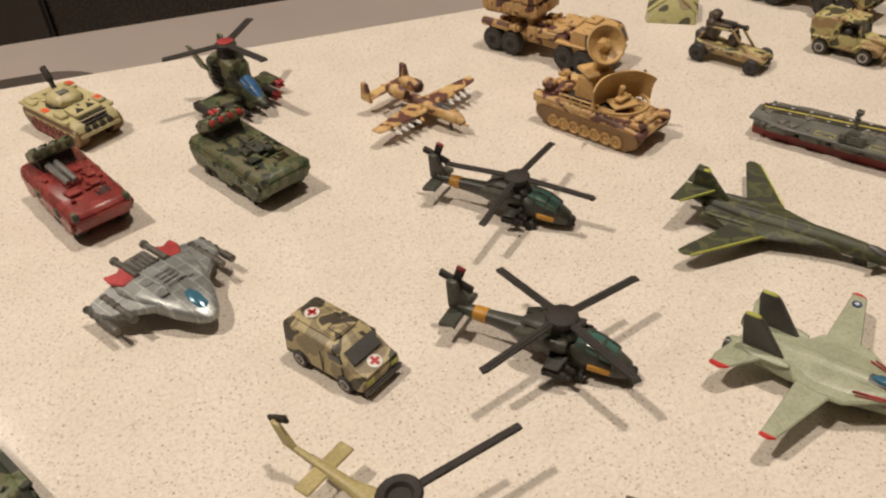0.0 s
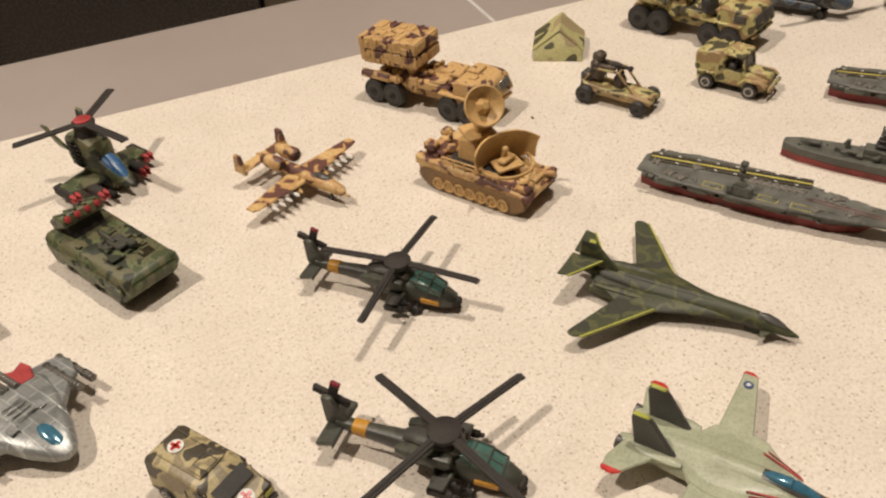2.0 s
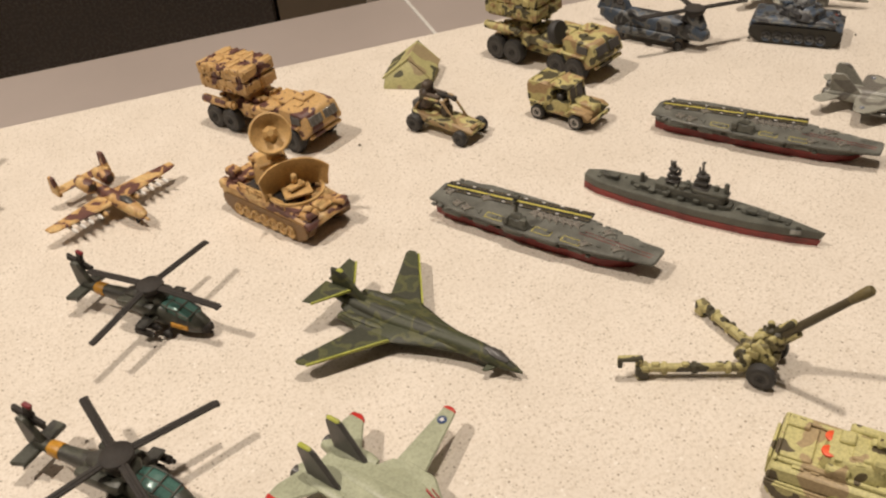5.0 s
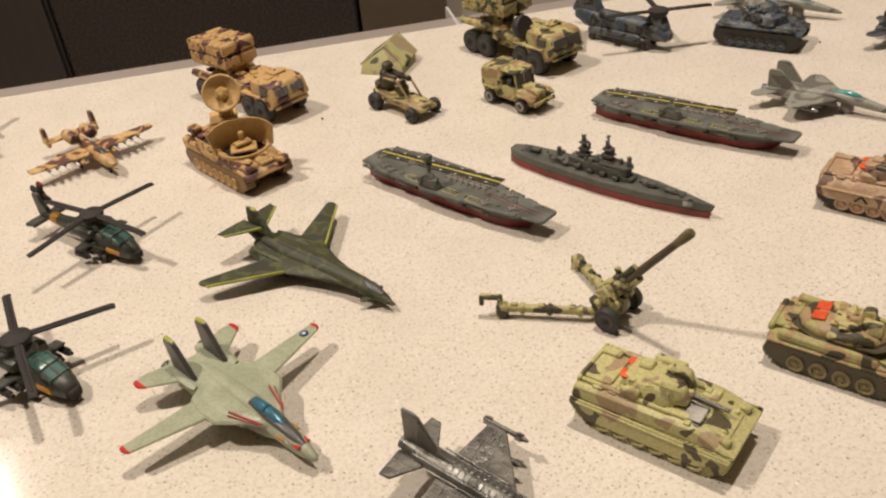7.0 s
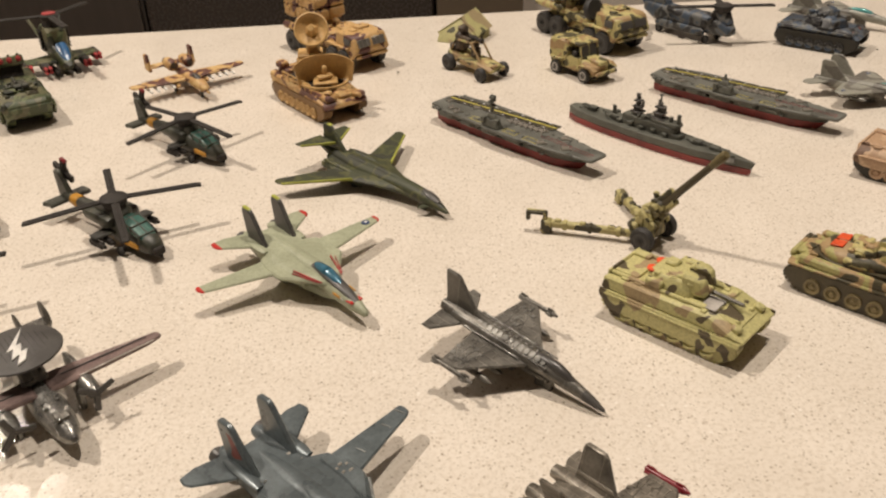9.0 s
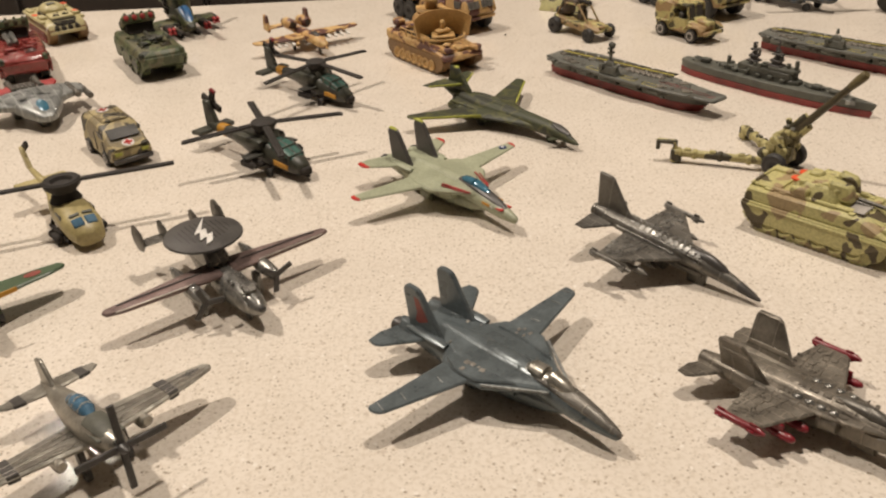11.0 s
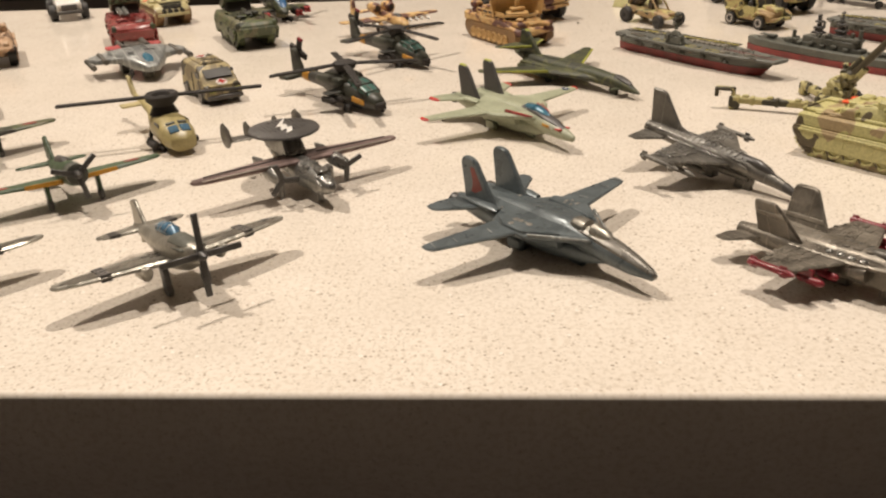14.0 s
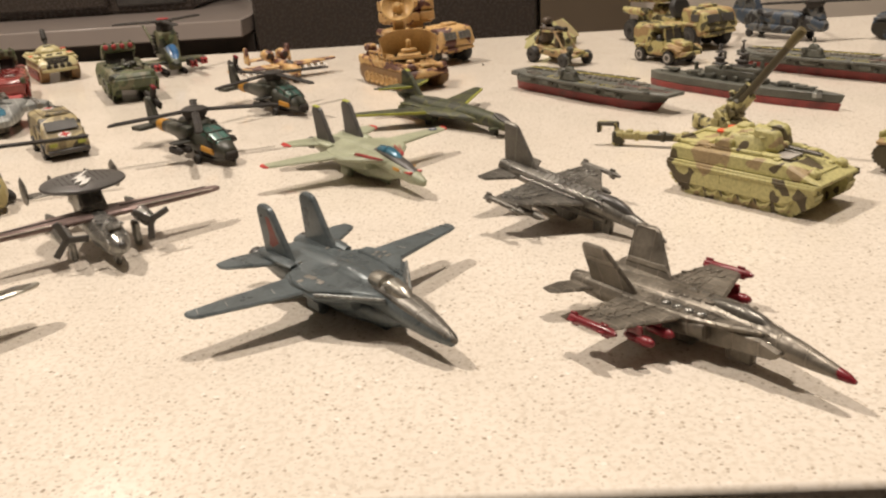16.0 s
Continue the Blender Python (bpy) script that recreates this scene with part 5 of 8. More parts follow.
def gunship(x, y, heading, angles, label, size=1.0):
    heli = thing("attack_helicopter", x, y, heading, label, "toy helicopter", "black attack helicopters", size=size)
    bm = fresh()
    loft(bm, [(1.82, 0.34, 0.12, 0.12), (1.76, 0.36, 0.24, 0.19), (1.5, 0.42, 0.33, 0.28), (0.9, 0.52, 0.40, 0.36), (0.2, 0.60, 0.42, 0.42), (-0.5, 0.66, 0.36, 0.36), (-1.1, 0.70, 0.24, 0.24), (-1.9, 0.71, 0.18, 0.18), (-2.7, 0.74, 0.14, 0.15)], 14, power=2.5)
    part("fuselage", bm, GREEN_BLACK, heli)
    bm = fresh()
    loft(bm, [(0.50, 1.0, 0.16, 0.08), (0.35, 1.06, 0.32, 0.18), (-0.45, 1.06, 0.32, 0.18), (-0.95, 0.95, 0.16, 0.10)], 12, power=3)
    for s in (1, -1):
        loft(bm, [(0.34, 0.90, 0.13, 0.12), (0.24, 0.90, 0.19, 0.18), (-0.7, 0.90, 0.18, 0.17), (-1.0, 0.88, 0.10, 0.10)], 10, s * 0.40, 3)
    part("engine_housing", bm, GREEN_BLACK, heli)
    glass = part("canopy", loft(fresh(), [(1.54, 0.58, 0.20, 0.05), (1.42, 0.64, 0.27, 0.11), (1.10, 0.76, 0.30, 0.15), (1.06, 0.80, 0.30, 0.15), (0.72, 0.88, 0.30, 0.15), (0.48, 0.91, 0.24, 0.11)], 16, power=5.0), TEAL_GLASS, heli, "teal painted canopy panes")
    bm = fresh()
    for s in (0, 1, -1):
        w = s * 0.275
        rod(bm, (1.44, w, 0.735), (1.10, w * 1.06, 0.895), 0.028), rod(bm, (1.08, w * 1.06, 0.935), (0.72, w * 1.06, 1.015), 0.028), rod(bm, (0.72, w * 1.06, 1.015), (0.50, w * 0.8, 1.0), 0.028)
    for q, z in ((1.43, 0.735), (1.09, 0.925), (0.72, 1.015)):
        rod(bm, (q, -0.29, z), (q, 0.29, z), 0.028)
        for s in (1, -1):
            rod(bm, (q, s * 0.29, z), (q - 0.02, s * 0.305, z - 0.24), 0.028)
    part("canopy_frame", bm, GREEN_BLACK, glass)
    for s in (1, -1):
        part("yellow_panel", box(fresh(), (1.12, s * 0.375, 0.44), (0.56, 0.07, 0.17), 0.03, (0, 8, s * -7)), AMBER, heli, "amber painted side panel")
        w = part("stub_wing", wing(fresh(), mirror([(0.45, 0.2), (0.35, 1.0), (-0.02, 0.98), (-0.10, 0.2)], s), 0.62, 0.10), GREEN_BLACK, heli)
        for q in (0.62, 0.90):
            b = box(fresh(), (0.22, s * q, 0.42), (0.62, 0.17, 0.20), 0.04)
            rod(b, (0.5, s * q, 0.42), (0.62, s * q, 0.42), 0.06)
            part("rocket_pod", b, BLACK, w)
        part("main_gear", rod(fresh(), (0.75, s * 0.28, 0.35), (0.70, s * 0.50, 0.12), 0.05), BLACK, heli)
        part("main_wheel", rod(fresh(), (0.70, s * 0.46, 0.14), (0.70, s * 0.58, 0.14), 0.14), RUBBER, heli)
    part("tail_band", loft(fresh(), [(-1.90, 0.715, 0.192, 0.192), (-1.92, 0.715, 0.198, 0.198), (-2.24, 0.727, 0.185, 0.185), (-2.26, 0.727, 0.18, 0.18)], 14, power=2.5), AMBER, heli, "amber ring round the tail boom")
    part("tail_fin", fin(fresh(), [(-2.35, 0.74), (-2.66, 1.40), (-2.74, 1.56), (-3.02, 1.54), (-3.0, 0.75), (-2.85, 0.55)], 0, 0.17), GREEN_BLACK, heli)
    part("tailplane", wing(fresh(), [(-2.58, -0.62), (-2.52, -0.70), (-2.52, 0.70), (-2.58, 0.72), (-2.92, 0.72), (-2.96, 0.68), (-2.96, -0.68), (-2.92, -0.72)], 0.64, 0.15, 0, 0.05, 0.9), GREEN_BLACK, heli)
    bm = fresh()
    for a in (20, 110):
        box(bm, (-2.84, 0.16, 1.42), (0.24, 0.13, 0.98), 0.06, (0, a, 0))
    ball(bm, (-2.84, 0.2, 1.42), 0.12)
    tail = part("tail_rotor", bm, BLACK, heli)
    for a in (20, 200):
        part("red_tip", box(fresh(), (-2.84 + 0.455 * math.sin(radians(a)), 0.165, 1.42 + 0.455 * math.cos(radians(a))), (0.25, 0.14, 0.10), 0.03, (0, a, 0)), DARK_RED, tail)
    part("chin_gun", rod(fresh(), (1.35, 0, 0.18), (1.95, 0, 0.16), 0.05), BLACK, heli)
    part("sensor_turret", box(fresh(), (1.80, 0, 0.30), (0.26, 0.36, 0.26), 0.05), BLACK, heli)
    part("belly", box(fresh(), (0.4, 0, 0.22), (1.1, 0.36, 0.3), 0.06), BLACK, heli)
    part("mast", rod(fresh(), (0.05, 0, 1.0), (0.05, 0, 1.38), 0.30), BLACK, heli)
    rotor(heli, (0.05, 0, 1.40), angles, 2.32, 3.5, None, None, 0.23)
    return heli


def utility_helicopter(x, y, heading, angles, body, label, size=1.0, glass=DULL_GLASS):
    heli = thing("helicopter", x, y, heading, label, "toy helicopter", size=size)
    heli.matrix_basis = heli.matrix_basis @ Matrix.Translation((0, 0, -0.16 * CM)) @ Matrix.Diagonal((1, 1.1, 1.0, 1))
    bm = fresh()
    loft(bm, [(1.80, 0.56, 0.20, 0.16), (1.70, 0.58, 0.37, 0.27), (1.28, 0.69, 0.48, 0.39), (0.7, 0.78, 0.49, 0.46), (0.0, 0.80, 0.46, 0.45), (-0.6, 0.86, 0.31, 0.31), (-1.2, 0.96, 0.16, 0.16), (-2.4, 1.08, 0.09, 0.10), (-3.2, 1.15, 0.06, 0.07)], 16, power=2.6)
    part("fuselage", bm, body, heli)
    for s in (1, -1):
        part("windscreen", box(fresh(), (1.445, s * 0.165, 0.965), (0.30, 0.28, 0.09), 0.03, (s * -10, 33, 0)), glass, heli, "blue painted windscreen")
        part("eyebrow_window", box(fresh(), (1.205, s * 0.17, 1.11), (0.10, 0.26, 0.05), 0.02, (s * -8, 24, 0)), SHIP_GREY, heli)
        part("door_window", box(fresh(), (0.75, s * 0.44, 0.95), (0.4, 0.03, 0.26), 0.01), CHARCOAL, heli)
        part("skid", rod(fresh(), (0.95, s * 0.38, 0.23), (-0.6, s * 0.38, 0.23), 0.07), BLACK, heli)
        for q in (0.75, -0.45):
            part("skid_leg", rod(fresh(), (q, s * 0.38, 0.25), (q, s * 0.3, 0.55), 0.06), BLACK, heli)
        part("pod", box(fresh(), (0.55, s * 0.58, 0.36), (0.7, 0.22, 0.22), 0.06), BLACK, heli)
    part("tailplane", wing(fresh(), [(-1.85, -0.72), (-1.85, 0.72), (-2.30, 0.72), (-2.30, -0.72)], 1.05, 0.12, 0, 0.05), body, heli)
    part("tail_fin", fin(fresh(), [(-2.85, 1.10), (-3.35, 1.72), (-3.62, 1.72), (-3.32, 1.08)], 0, 0.11), body, heli)
    part("tail_rotor", box(fresh(), (-3.48, 0.10, 1.72), (0.22, 0.10, 0.72), 0.05, (0, 60, 0)), BLACK, heli)
    part("mast", lathe(fresh(), [(0.42, 1.18), (0.36, 1.30), (0.30, 1.45), (0.46, 1.62), (0.50, 1.78), (0.44, 1.84), (0.30, 1.80), (0.24, 1.70)], Matrix.Translation((0.15, 0, 0)), 20), BLACK, heli, "black cup-shaped rotor hub")
    for a in angles:
        b = box(fresh(), (1.58, 0, 1.74), (2.62, 0.21, 0.09), 0.03)
        bmesh.ops.transform(b, matrix=Matrix.Translation((0.15, 0, 0)) @ Matrix.Rotation(radians(a), 4, "Z"), verts=b.verts)
        part("rotor_blade", b, BLACK, heli)
    return heli


def twin_rotor_helicopter(x, y, heading, size=1.0):
    heli = thing("transport_helicopter", x, y, heading, "blue-grey camouflaged twin-rotor toy transport helicopter", "toy helicopter", size=size)
    bm = fresh()
    loft(bm, [(2.15, 0.62, 0.10, 0.12), (2.0, 0.62, 0.28, 0.22), (1.6, 0.70, 0.36, 0.33), (0.8, 0.76, 0.38, 0.40), (-1.2, 0.76, 0.38, 0.40), (-1.8, 0.82, 0.36, 0.38), (-2.3, 0.95, 0.28, 0.25)], 14, power=3.2)
    part("fuselage", bm, BLUE_CAMO, heli)
    part("front_pylon", hull(fresh(), [(2.0, 0.85), (1.75, 1.45), (1.25, 1.45), (0.95, 1.10)], 0.24, 0.06, 0.8), BLUE_CAMO, heli)
    part("rear_pylon", hull(fresh(), [(-1.1, 1.05), (-1.5, 1.85), (-2.15, 1.85), (-2.5, 1.0)], 0.26, 0.06, 0.75), BLUE_CAMO, heli)
    for s in (1, -1):
        part("sponson", loft(fresh(), [(1.0, 0.42, 0.05, 0.08), (0.8, 0.42, 0.12, 0.17), (-1.3, 0.42, 0.12, 0.17), (-1.5, 0.42, 0.05, 0.08)], 10, s * 0.42), BLUE_CAMO, heli)
        for q in (1.1, -1.3):
            part("wheel", rod(fresh(), (q, s * 0.34, 0.17), (q, s * 0.50, 0.17), 0.17), RUBBER, heli)
        part("windscreen", box(fresh(), (1.90, s * 0.14, 0.84), (0.06, 0.2, 0.16), 0.02, (0, -35, 0)), CHARCOAL, heli)
    for q, z, turn in ((1.5, 1.52, 49), (-1.85, 1.95, 65)):
        rotor(heli, (q, 0, z), (turn, turn + 120, turn + 240) if q < 0 else (turn, turn + 90, turn + 180), 1.9, 0, None, None, 0.24)
    return heli


def rocket_gunship(x, y, heading, angles, size=1.0):
    heli = thing("rocket_helicopter", x, y, heading, "dark green camouflaged toy gunship with red rocket tips", "toy helicopter", size=size)
    bm = fresh()
    loft(bm, [(1.62, 0.55, 0.09, 0.07), (1.42, 0.60, 0.20, 0.14), (0.95, 0.76, 0.32, 0.27), (0.35, 0.95, 0.42, 0.42), (-0.3, 1.08, 0.50, 0.56), (-1.1, 1.08, 0.48, 0.60), (-1.5, 1.05, 0.36, 0.45)], 12, power=3.4)
    part("fuselage", bm, OLIVE_CAMO, heli)
    bm = fresh()
    for s in (1, -1):
        for k in range(6):
            box(bm, (-0.55, s * 0.555, 0.95 + 0.16 * k), (0.62, 0.10, 0.08), 0.015)
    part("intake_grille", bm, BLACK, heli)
    part("canopy", loft(fresh(), [(1.36, 0.72, 0.10, 0.05), (1.12, 0.86, 0.20, 0.12), (0.72, 1.08, 0.27, 0.16), (0.34, 1.28, 0.22, 0.15)], 12, power=3), SKY_GLASS, heli, "bright blue painted canopy")
    part("canopy_edge", box(fresh(), (0.26, 0, 1.33), (0.12, 0.66, 0.34), 0.05, (0, -25, 0)), TAN_TRACK, heli)
    for s in (1, -1):
        w = part("stub_wing", wing(fresh(), mirror([(0.6, 0.2), (0.2, 1.55), (-0.55, 1.55), (-0.7, 0.2)], s), 0.55, 0.16), OLIVE_CAMO, heli)
        for q, x0 in ((0.85, 0.55), (1.50, -0.15)):
            b = box(fresh(), (x0, s * q, 0.42), (0.95, 0.36, 0.34), 0.06)
            p = part("rocket_pod", b, BLACK, w)
            for dy in (-0.09, 0.09):
                for dz in (-0.08, 0.08):
                    part("rocket_tip", loft(fresh(), [(x0 + 0.70, 0.42 + dz, 0.02, 0.02), (x0 + 0.60, 0.42 + dz, 0.07, 0.07), (x0 + 0.42, 0.42 + dz, 0.085, 0.085)], 8, s * q + dy), CORAL, p)
            part("rocket_tail", box(fresh(), (x0 - 0.55, s * q, 0.42), (0.12, 0.32, 0.3), 0.03), CORAL if q < 1 else BLACK, p)
        part("tail_fin", fin(fresh(), [(-1.25, 1.2), (-1.70, 2.15), (-2.02, 2.15), (-1.80, 1.2)], s * 0.40, 0.12, s * 0.32), OLIVE_CAMO, heli)
        part("skid", box(fresh(), (0.2, s * 0.42, 0.12), (1.6, 0.2, 0.24), 0.06), BLACK, heli)
    part("belly", box(fresh(), (0, 0, 0.42), (1.8, 0.6, 0.4), 0.08), OLIVE_CAMO, heli)
    part("engine_block", loft(fresh(), [(0.45, 1.30, 0.30, 0.20), (0.25, 1.45, 0.44, 0.42), (-0.35, 1.58, 0.52, 0.50), (-0.95, 1.52, 0.50, 0.48), (-1.45, 1.35, 0.36, 0.36)], 12, power=3.6), OLIVE_CAMO, heli)
    part("mast", rod(fresh(), (-0.35, 0, 1.9), (-0.35, 0, 2.32), 0.42, 0.36), BLACK, heli)
    rotor(heli, (-0.35, 0, 2.35), angles, 2.15, 0, None, CORAL, 0.31)
    return heli

# ---- toy vehicles ----
def fighting_vehicle(x, y, heading, body, label, belt=None, size=1.0, marks=True, chevron=False):
    """A tracked troop carrier with a turret and gun."""
    v = thing("fighting_vehicle", x, y, heading, label, "toy tank", "toy armoured vehicles", size=size)
    v.matrix_basis = v.matrix_basis @ Matrix.Diagonal((1, 1, 1.07, 1))
    running_gear(v, -1.95, 1.95, 0.76, 0.34, 0.78, 6, belt or TRACK, body)
    def deck(x0, x1, w0, w1, z):
        return [(x0, -w0, z), (x1, -w1, z), (x1, w1, z), (x0, w0, z)]
    bm = solid(fresh(), deck(-1.92, 1.55, 0.88, 0.84, 0.40), deck(-2.0, 2.08, 0.97, 0.90, 0.78), 0.04)
    solid(bm, deck(-2.0, 2.08, 0.968, 0.898, 0.781), deck(-1.94, 1.12, *((0.91, 0.84) if belt else (0.78, 0.74)), 1.14), 0.05)
    clutter(bm, 11, 14, (-1.8, 0.9), (-0.72, 0.72), 1.13, 0.08, 0.26, 0.10)
    part("hull", bm, body, v)
    for s in (1, -1):
        low = 0.27 if belt else 0.45
        bm = fin(fresh(), [(-2.0, 0.60), (-1.62, low), (1.25, low), (2.02, 0.66), (2.02, 0.80), (-2.0, 0.82)], s * 0.985, 0.06, 0.0, 0.02)
        for k in range(4):
            box(bm, (-1.3 + 0.85 * k, s * 1.01, 0.60), (0.03, 0.03, 0.34), 0)
        box(bm, (0, s * 1.0, 0.72 if belt else 0.82), (4.0, 0.11, 0.07), 0.02)
        part("side_skirt", bm, body, v)
        b = fresh()
        box(b, (1.74, s * 0.62, 0.95), (0.26, 0.24, 0.18), 0.05, (0, 20, 0)), box(b, (1.62, s * 0.36, 0.98), (0.14, 0.14, 0.10), 0.03)
        part("headlight", b, body, v)
    bm = fresh()
    box(bm, (1.48, -0.05, 1.00), (0.62, 1.0, 0.06), 0.02, (0, 19, 0)), box(bm, (0.98, 0.45, 1.13), (0.40, 0.36, 0.10), 0.03), box(bm, (0.98, -0.42, 1.13), (0.36, 0.40, 0.08), 0.03)
    box(bm, (-1.5, 0, 1.17), (0.72, 1.1, 0.08), 0.03), box(bm, (-1.88, 0, 1.20), (0.10, 1.5, 0.12), 0.03), box(bm, (-1.6, 0.50, 1.22), (0.5, 0.26, 0.14), 0.03)
    for s in (1, -1):
        box(bm, (-0.7, s * 0.66, 1.18), (2.3, 0.12, 0.10), 0.03), box(bm, (0.62, s * 0.58, 1.17), (0.5, 0.2, 0.10), 0.03)
    part("hatch", bm, body, v)
    part("rear_door", box(fresh(), (-2.02, 0, 0.75), (0.08, 1.1, 0.6), 0.03), body, v)
    ring = [(0.58, 0.24), (0.40, 0.52), (-0.5, 0.66), (-0.98, 0.46), (-0.98, -0.46), (-0.5, -0.66), (0.40, -0.52), (0.58, -0.24)]
    t = part("turret", solid(fresh(), [(p, q, 1.12) for p, q in ring], [(p * 0.86 - 0.06, q * 0.80, 1.52) for p, q in ring], 0.05), body, v)
    bm = fresh()
    if belt:
        solid(bm, [(0.05, -0.48, 1.20), (0.72, -0.40, 1.20), (0.72, -0.06, 1.20), (0.05, -0.06, 1.20)], [(0.0, -0.44, 1.72), (0.60, -0.38, 1.66), (0.60, -0.08, 1.66), (0.0, -0.08, 1.72)], 0.07)
        solid(bm, [(0.05, 0.14, 1.20), (0.66, 0.14, 1.20), (0.60, 0.50, 1.20), (0.05, 0.56, 1.20)], [(0.0, 0.16, 1.74), (0.54, 0.16, 1.68), (0.50, 0.46, 1.68), (0.0, 0.50, 1.74)], 0.07)
        part("bare_patch", box(fresh(), (0.92, -0.38, 1.19), (0.42, 0.5, 0.03), 0.01), HUB, v, "grey worn patch on the deck")
    box(bm, (-0.15, -0.15, 1.52), (0.5, 0.4, 0.12), 0.04), box(bm, (-0.55, 0.2, 1.54), (0.35, 0.35, 0.16), 0.05)
    box(bm, (0.05, 0.30, 1.54), (0.3, 0.22, 0.16), 0.04), box(bm, (-0.15, 0.68, 1.36), (0.80, 0.24, 0.30), 0.05), box(bm, (-0.6, -0.62, 1.30), (0.5, 0.2, 0.24), 0.05), box(bm, (0.30, -0.34, 1.48), (0.24, 0.2, 0.14), 0.04, (0, 0, 20))
    clutter(bm, 12, 12, (-0.8, 0.35), (-0.45, 0.45), 1.46, 0.07, 0.2, 0.12)
    part("turret_hatch", bm, body, t)
    b = rod(fresh(), (0.45, 0.06, 1.26), (1.55, 0.06, 1.20), 0.055)
    rod(b, (0.45, -0.10, 1.24), (1.15, -0.10, 1.18), 0.05)
    gun = part("gun", b, IRON, t, "dark metal gun barrel")
    part("mantlet", box(fresh(), (0.58, 0, 1.27), (0.25, 0.3, 0.2), 0.05), body, gun)
    if marks:
        for q in (-0.28, 0.18):
            part("orange_mark", lathe(fresh(), [(0.17, 1.45), (0.17, 1.49), (0.12, 1.50)], Matrix.Translation((-0.85, q, 0.01)), 14), ORANGE, t, "round orange paint mark")
    if chevron:
        v.matrix_basis = v.matrix_basis @ Matrix.Diagonal((1, 1, 0.88, 1))
        for q in (-0.36, 0.36):
            part("launch_tube", rod(fresh(), (-0.5, q, 1.56), (1.25, q, 1.42), 0.11), GUN_BROWN, t, "dark brown launch tube")
        for s in (1, -1):
            b = fresh()
            box(b, (-0.72, s * 1.02, 0.66), (0.30, 0.02, 0.07), 0, (0, -50, 0)), box(b, (-0.54, s * 1.02, 0.66), (0.30, 0.02, 0.07), 0, (0, 50, 0))
            part("chevron", b, BLACK, v, "black painted chevron")
    return v


def light_tank(x, y, heading, size=1.0):
    """A low tank with open running gear and a round, crowded turret."""
    v = thing("battle_tank", x, y, heading, "brown and green camouflaged toy tank with orange marks", "toy tank", "toy armoured vehicles", size=size)
    running_gear(v, -1.66, 1.66, 0.80, 0.38, 0.74, 4, GUN_BROWN, PALE_OLIVE)
    bm = hull(fresh(), [(-1.60, 0.38), (1.2, 0.34), (1.66, 0.60), (1.40, 0.78), (0.85, 0.92), (-1.05, 0.98), (-1.68, 0.84)], 0.86, 0.06, 0.95)
    for s in (1, -1):
        box(bm, (-0.08, s * 0.84, 0.80), (3.06, 0.36, 0.08), 0.03), box(bm, (-0.2, s * 0.82, 0.94), (2.4, 0.26, 0.28), 0.07, (0, 1.5, 0)), box(bm, (1.12, s * 0.80, 0.84), (0.58, 0.26, 0.16), 0.05, (0, 12, 0))
    box(bm, (-1.28, 0, 0.98), (0.58, 1.1, 0.12), 0.04), box(bm, (-1.64, 0, 0.90), (0.16, 1.3, 0.22), 0.05)
    clutter(bm, 61, 10, (-1.55, -0.8), (-0.7, 0.7), 1.0, 0.1, 0.26, 0.12)
    part("hull", bm, WOODLAND_DARK, v)
    for s in (1, -1):
        part("headlight", box(fresh(), (1.38, s * 0.55, 0.86), (0.2, 0.22, 0.16), 0.05), WOODLAND_DARK, v)
    t = part("turret", loft(fresh(), [(0.95, 1.10, 0.22, 0.12), (0.75, 1.13, 0.52, 0.20), (0.2, 1.16, 0.72, 0.27), (-0.5, 1.17, 0.70, 0.28), (-0.95, 1.14, 0.50, 0.22), (-1.1, 1.12, 0.25, 0.12)], 18, power=2.6), WOODLAND_DARK, v)
    rim = [(1.25, 0.25), (0.85, 0.66), (-0.55, 0.78), (-1.15, 0.48)]
    part("turret_rim", plan(fresh(), rim + [(p, -q) for p, q in rim[::-1]], 1.04, 1.11, 0.02), GUN_BROWN, t)
    bm = fresh()
    lathe(bm, [(0.34, 1.36), (0.34, 1.52), (0.28, 1.58), (0.05, 1.60)], Matrix.Translation((0.05, -0.18, 0)), 14)
    for c, d in (((-0.25, 0.28, 1.46), (0.4, 0.34, 0.16)), ((0.30, 0.30, 1.42), (0.3, 0.26, 0.2)), ((0.42, -0.12, 1.48), (0.3, 0.3, 0.22)), ((0.05, 0.62, 1.22), (0.7, 0.2, 0.22)), ((0.05, -0.64, 1.22), (0.7, 0.18, 0.22)), ((0.12, -0.18, 1.64), (0.3, 0.16, 0.12))):
        box(bm, c, d, 0.05, (0, 0, 8))
    clutter(bm, 62, 10, (-0.5, 0.6), (-0.5, 0.5), 1.40, 0.08, 0.22, 0.16)
    for x0, y0, z1 in ((0.42, 0.18, 1.74), (0.20, -0.20, 1.70), (0.66, -0.14, 1.60), (0.0, 0.10, 1.62)):
        solid(bm, [(x0 - 0.2, y0 - 0.2, 1.30), (x0 + 0.2, y0 - 0.2, 1.30), (x0 + 0.2, y0 + 0.2, 1.30), (x0 - 0.2, y0 + 0.2, 1.30)], [(x0 - 0.13, y0 - 0.14, z1), (x0 + 0.14, y0 - 0.14, z1), (x0 + 0.14, y0 + 0.14, z1), (x0 - 0.13, y0 + 0.14, z1)], 0.04)
    part("turret_hatch", bm, WOODLAND, t)
    gun = rod(fresh(), (0.8, 0, 1.14), (2.25, 0, 1.20), 0.09, 0.07)
    part("gun", box(gun, (0.95, 0, 1.14), (0.3, 0.4, 0.26), 0.06), WOODLAND_DARK, t)
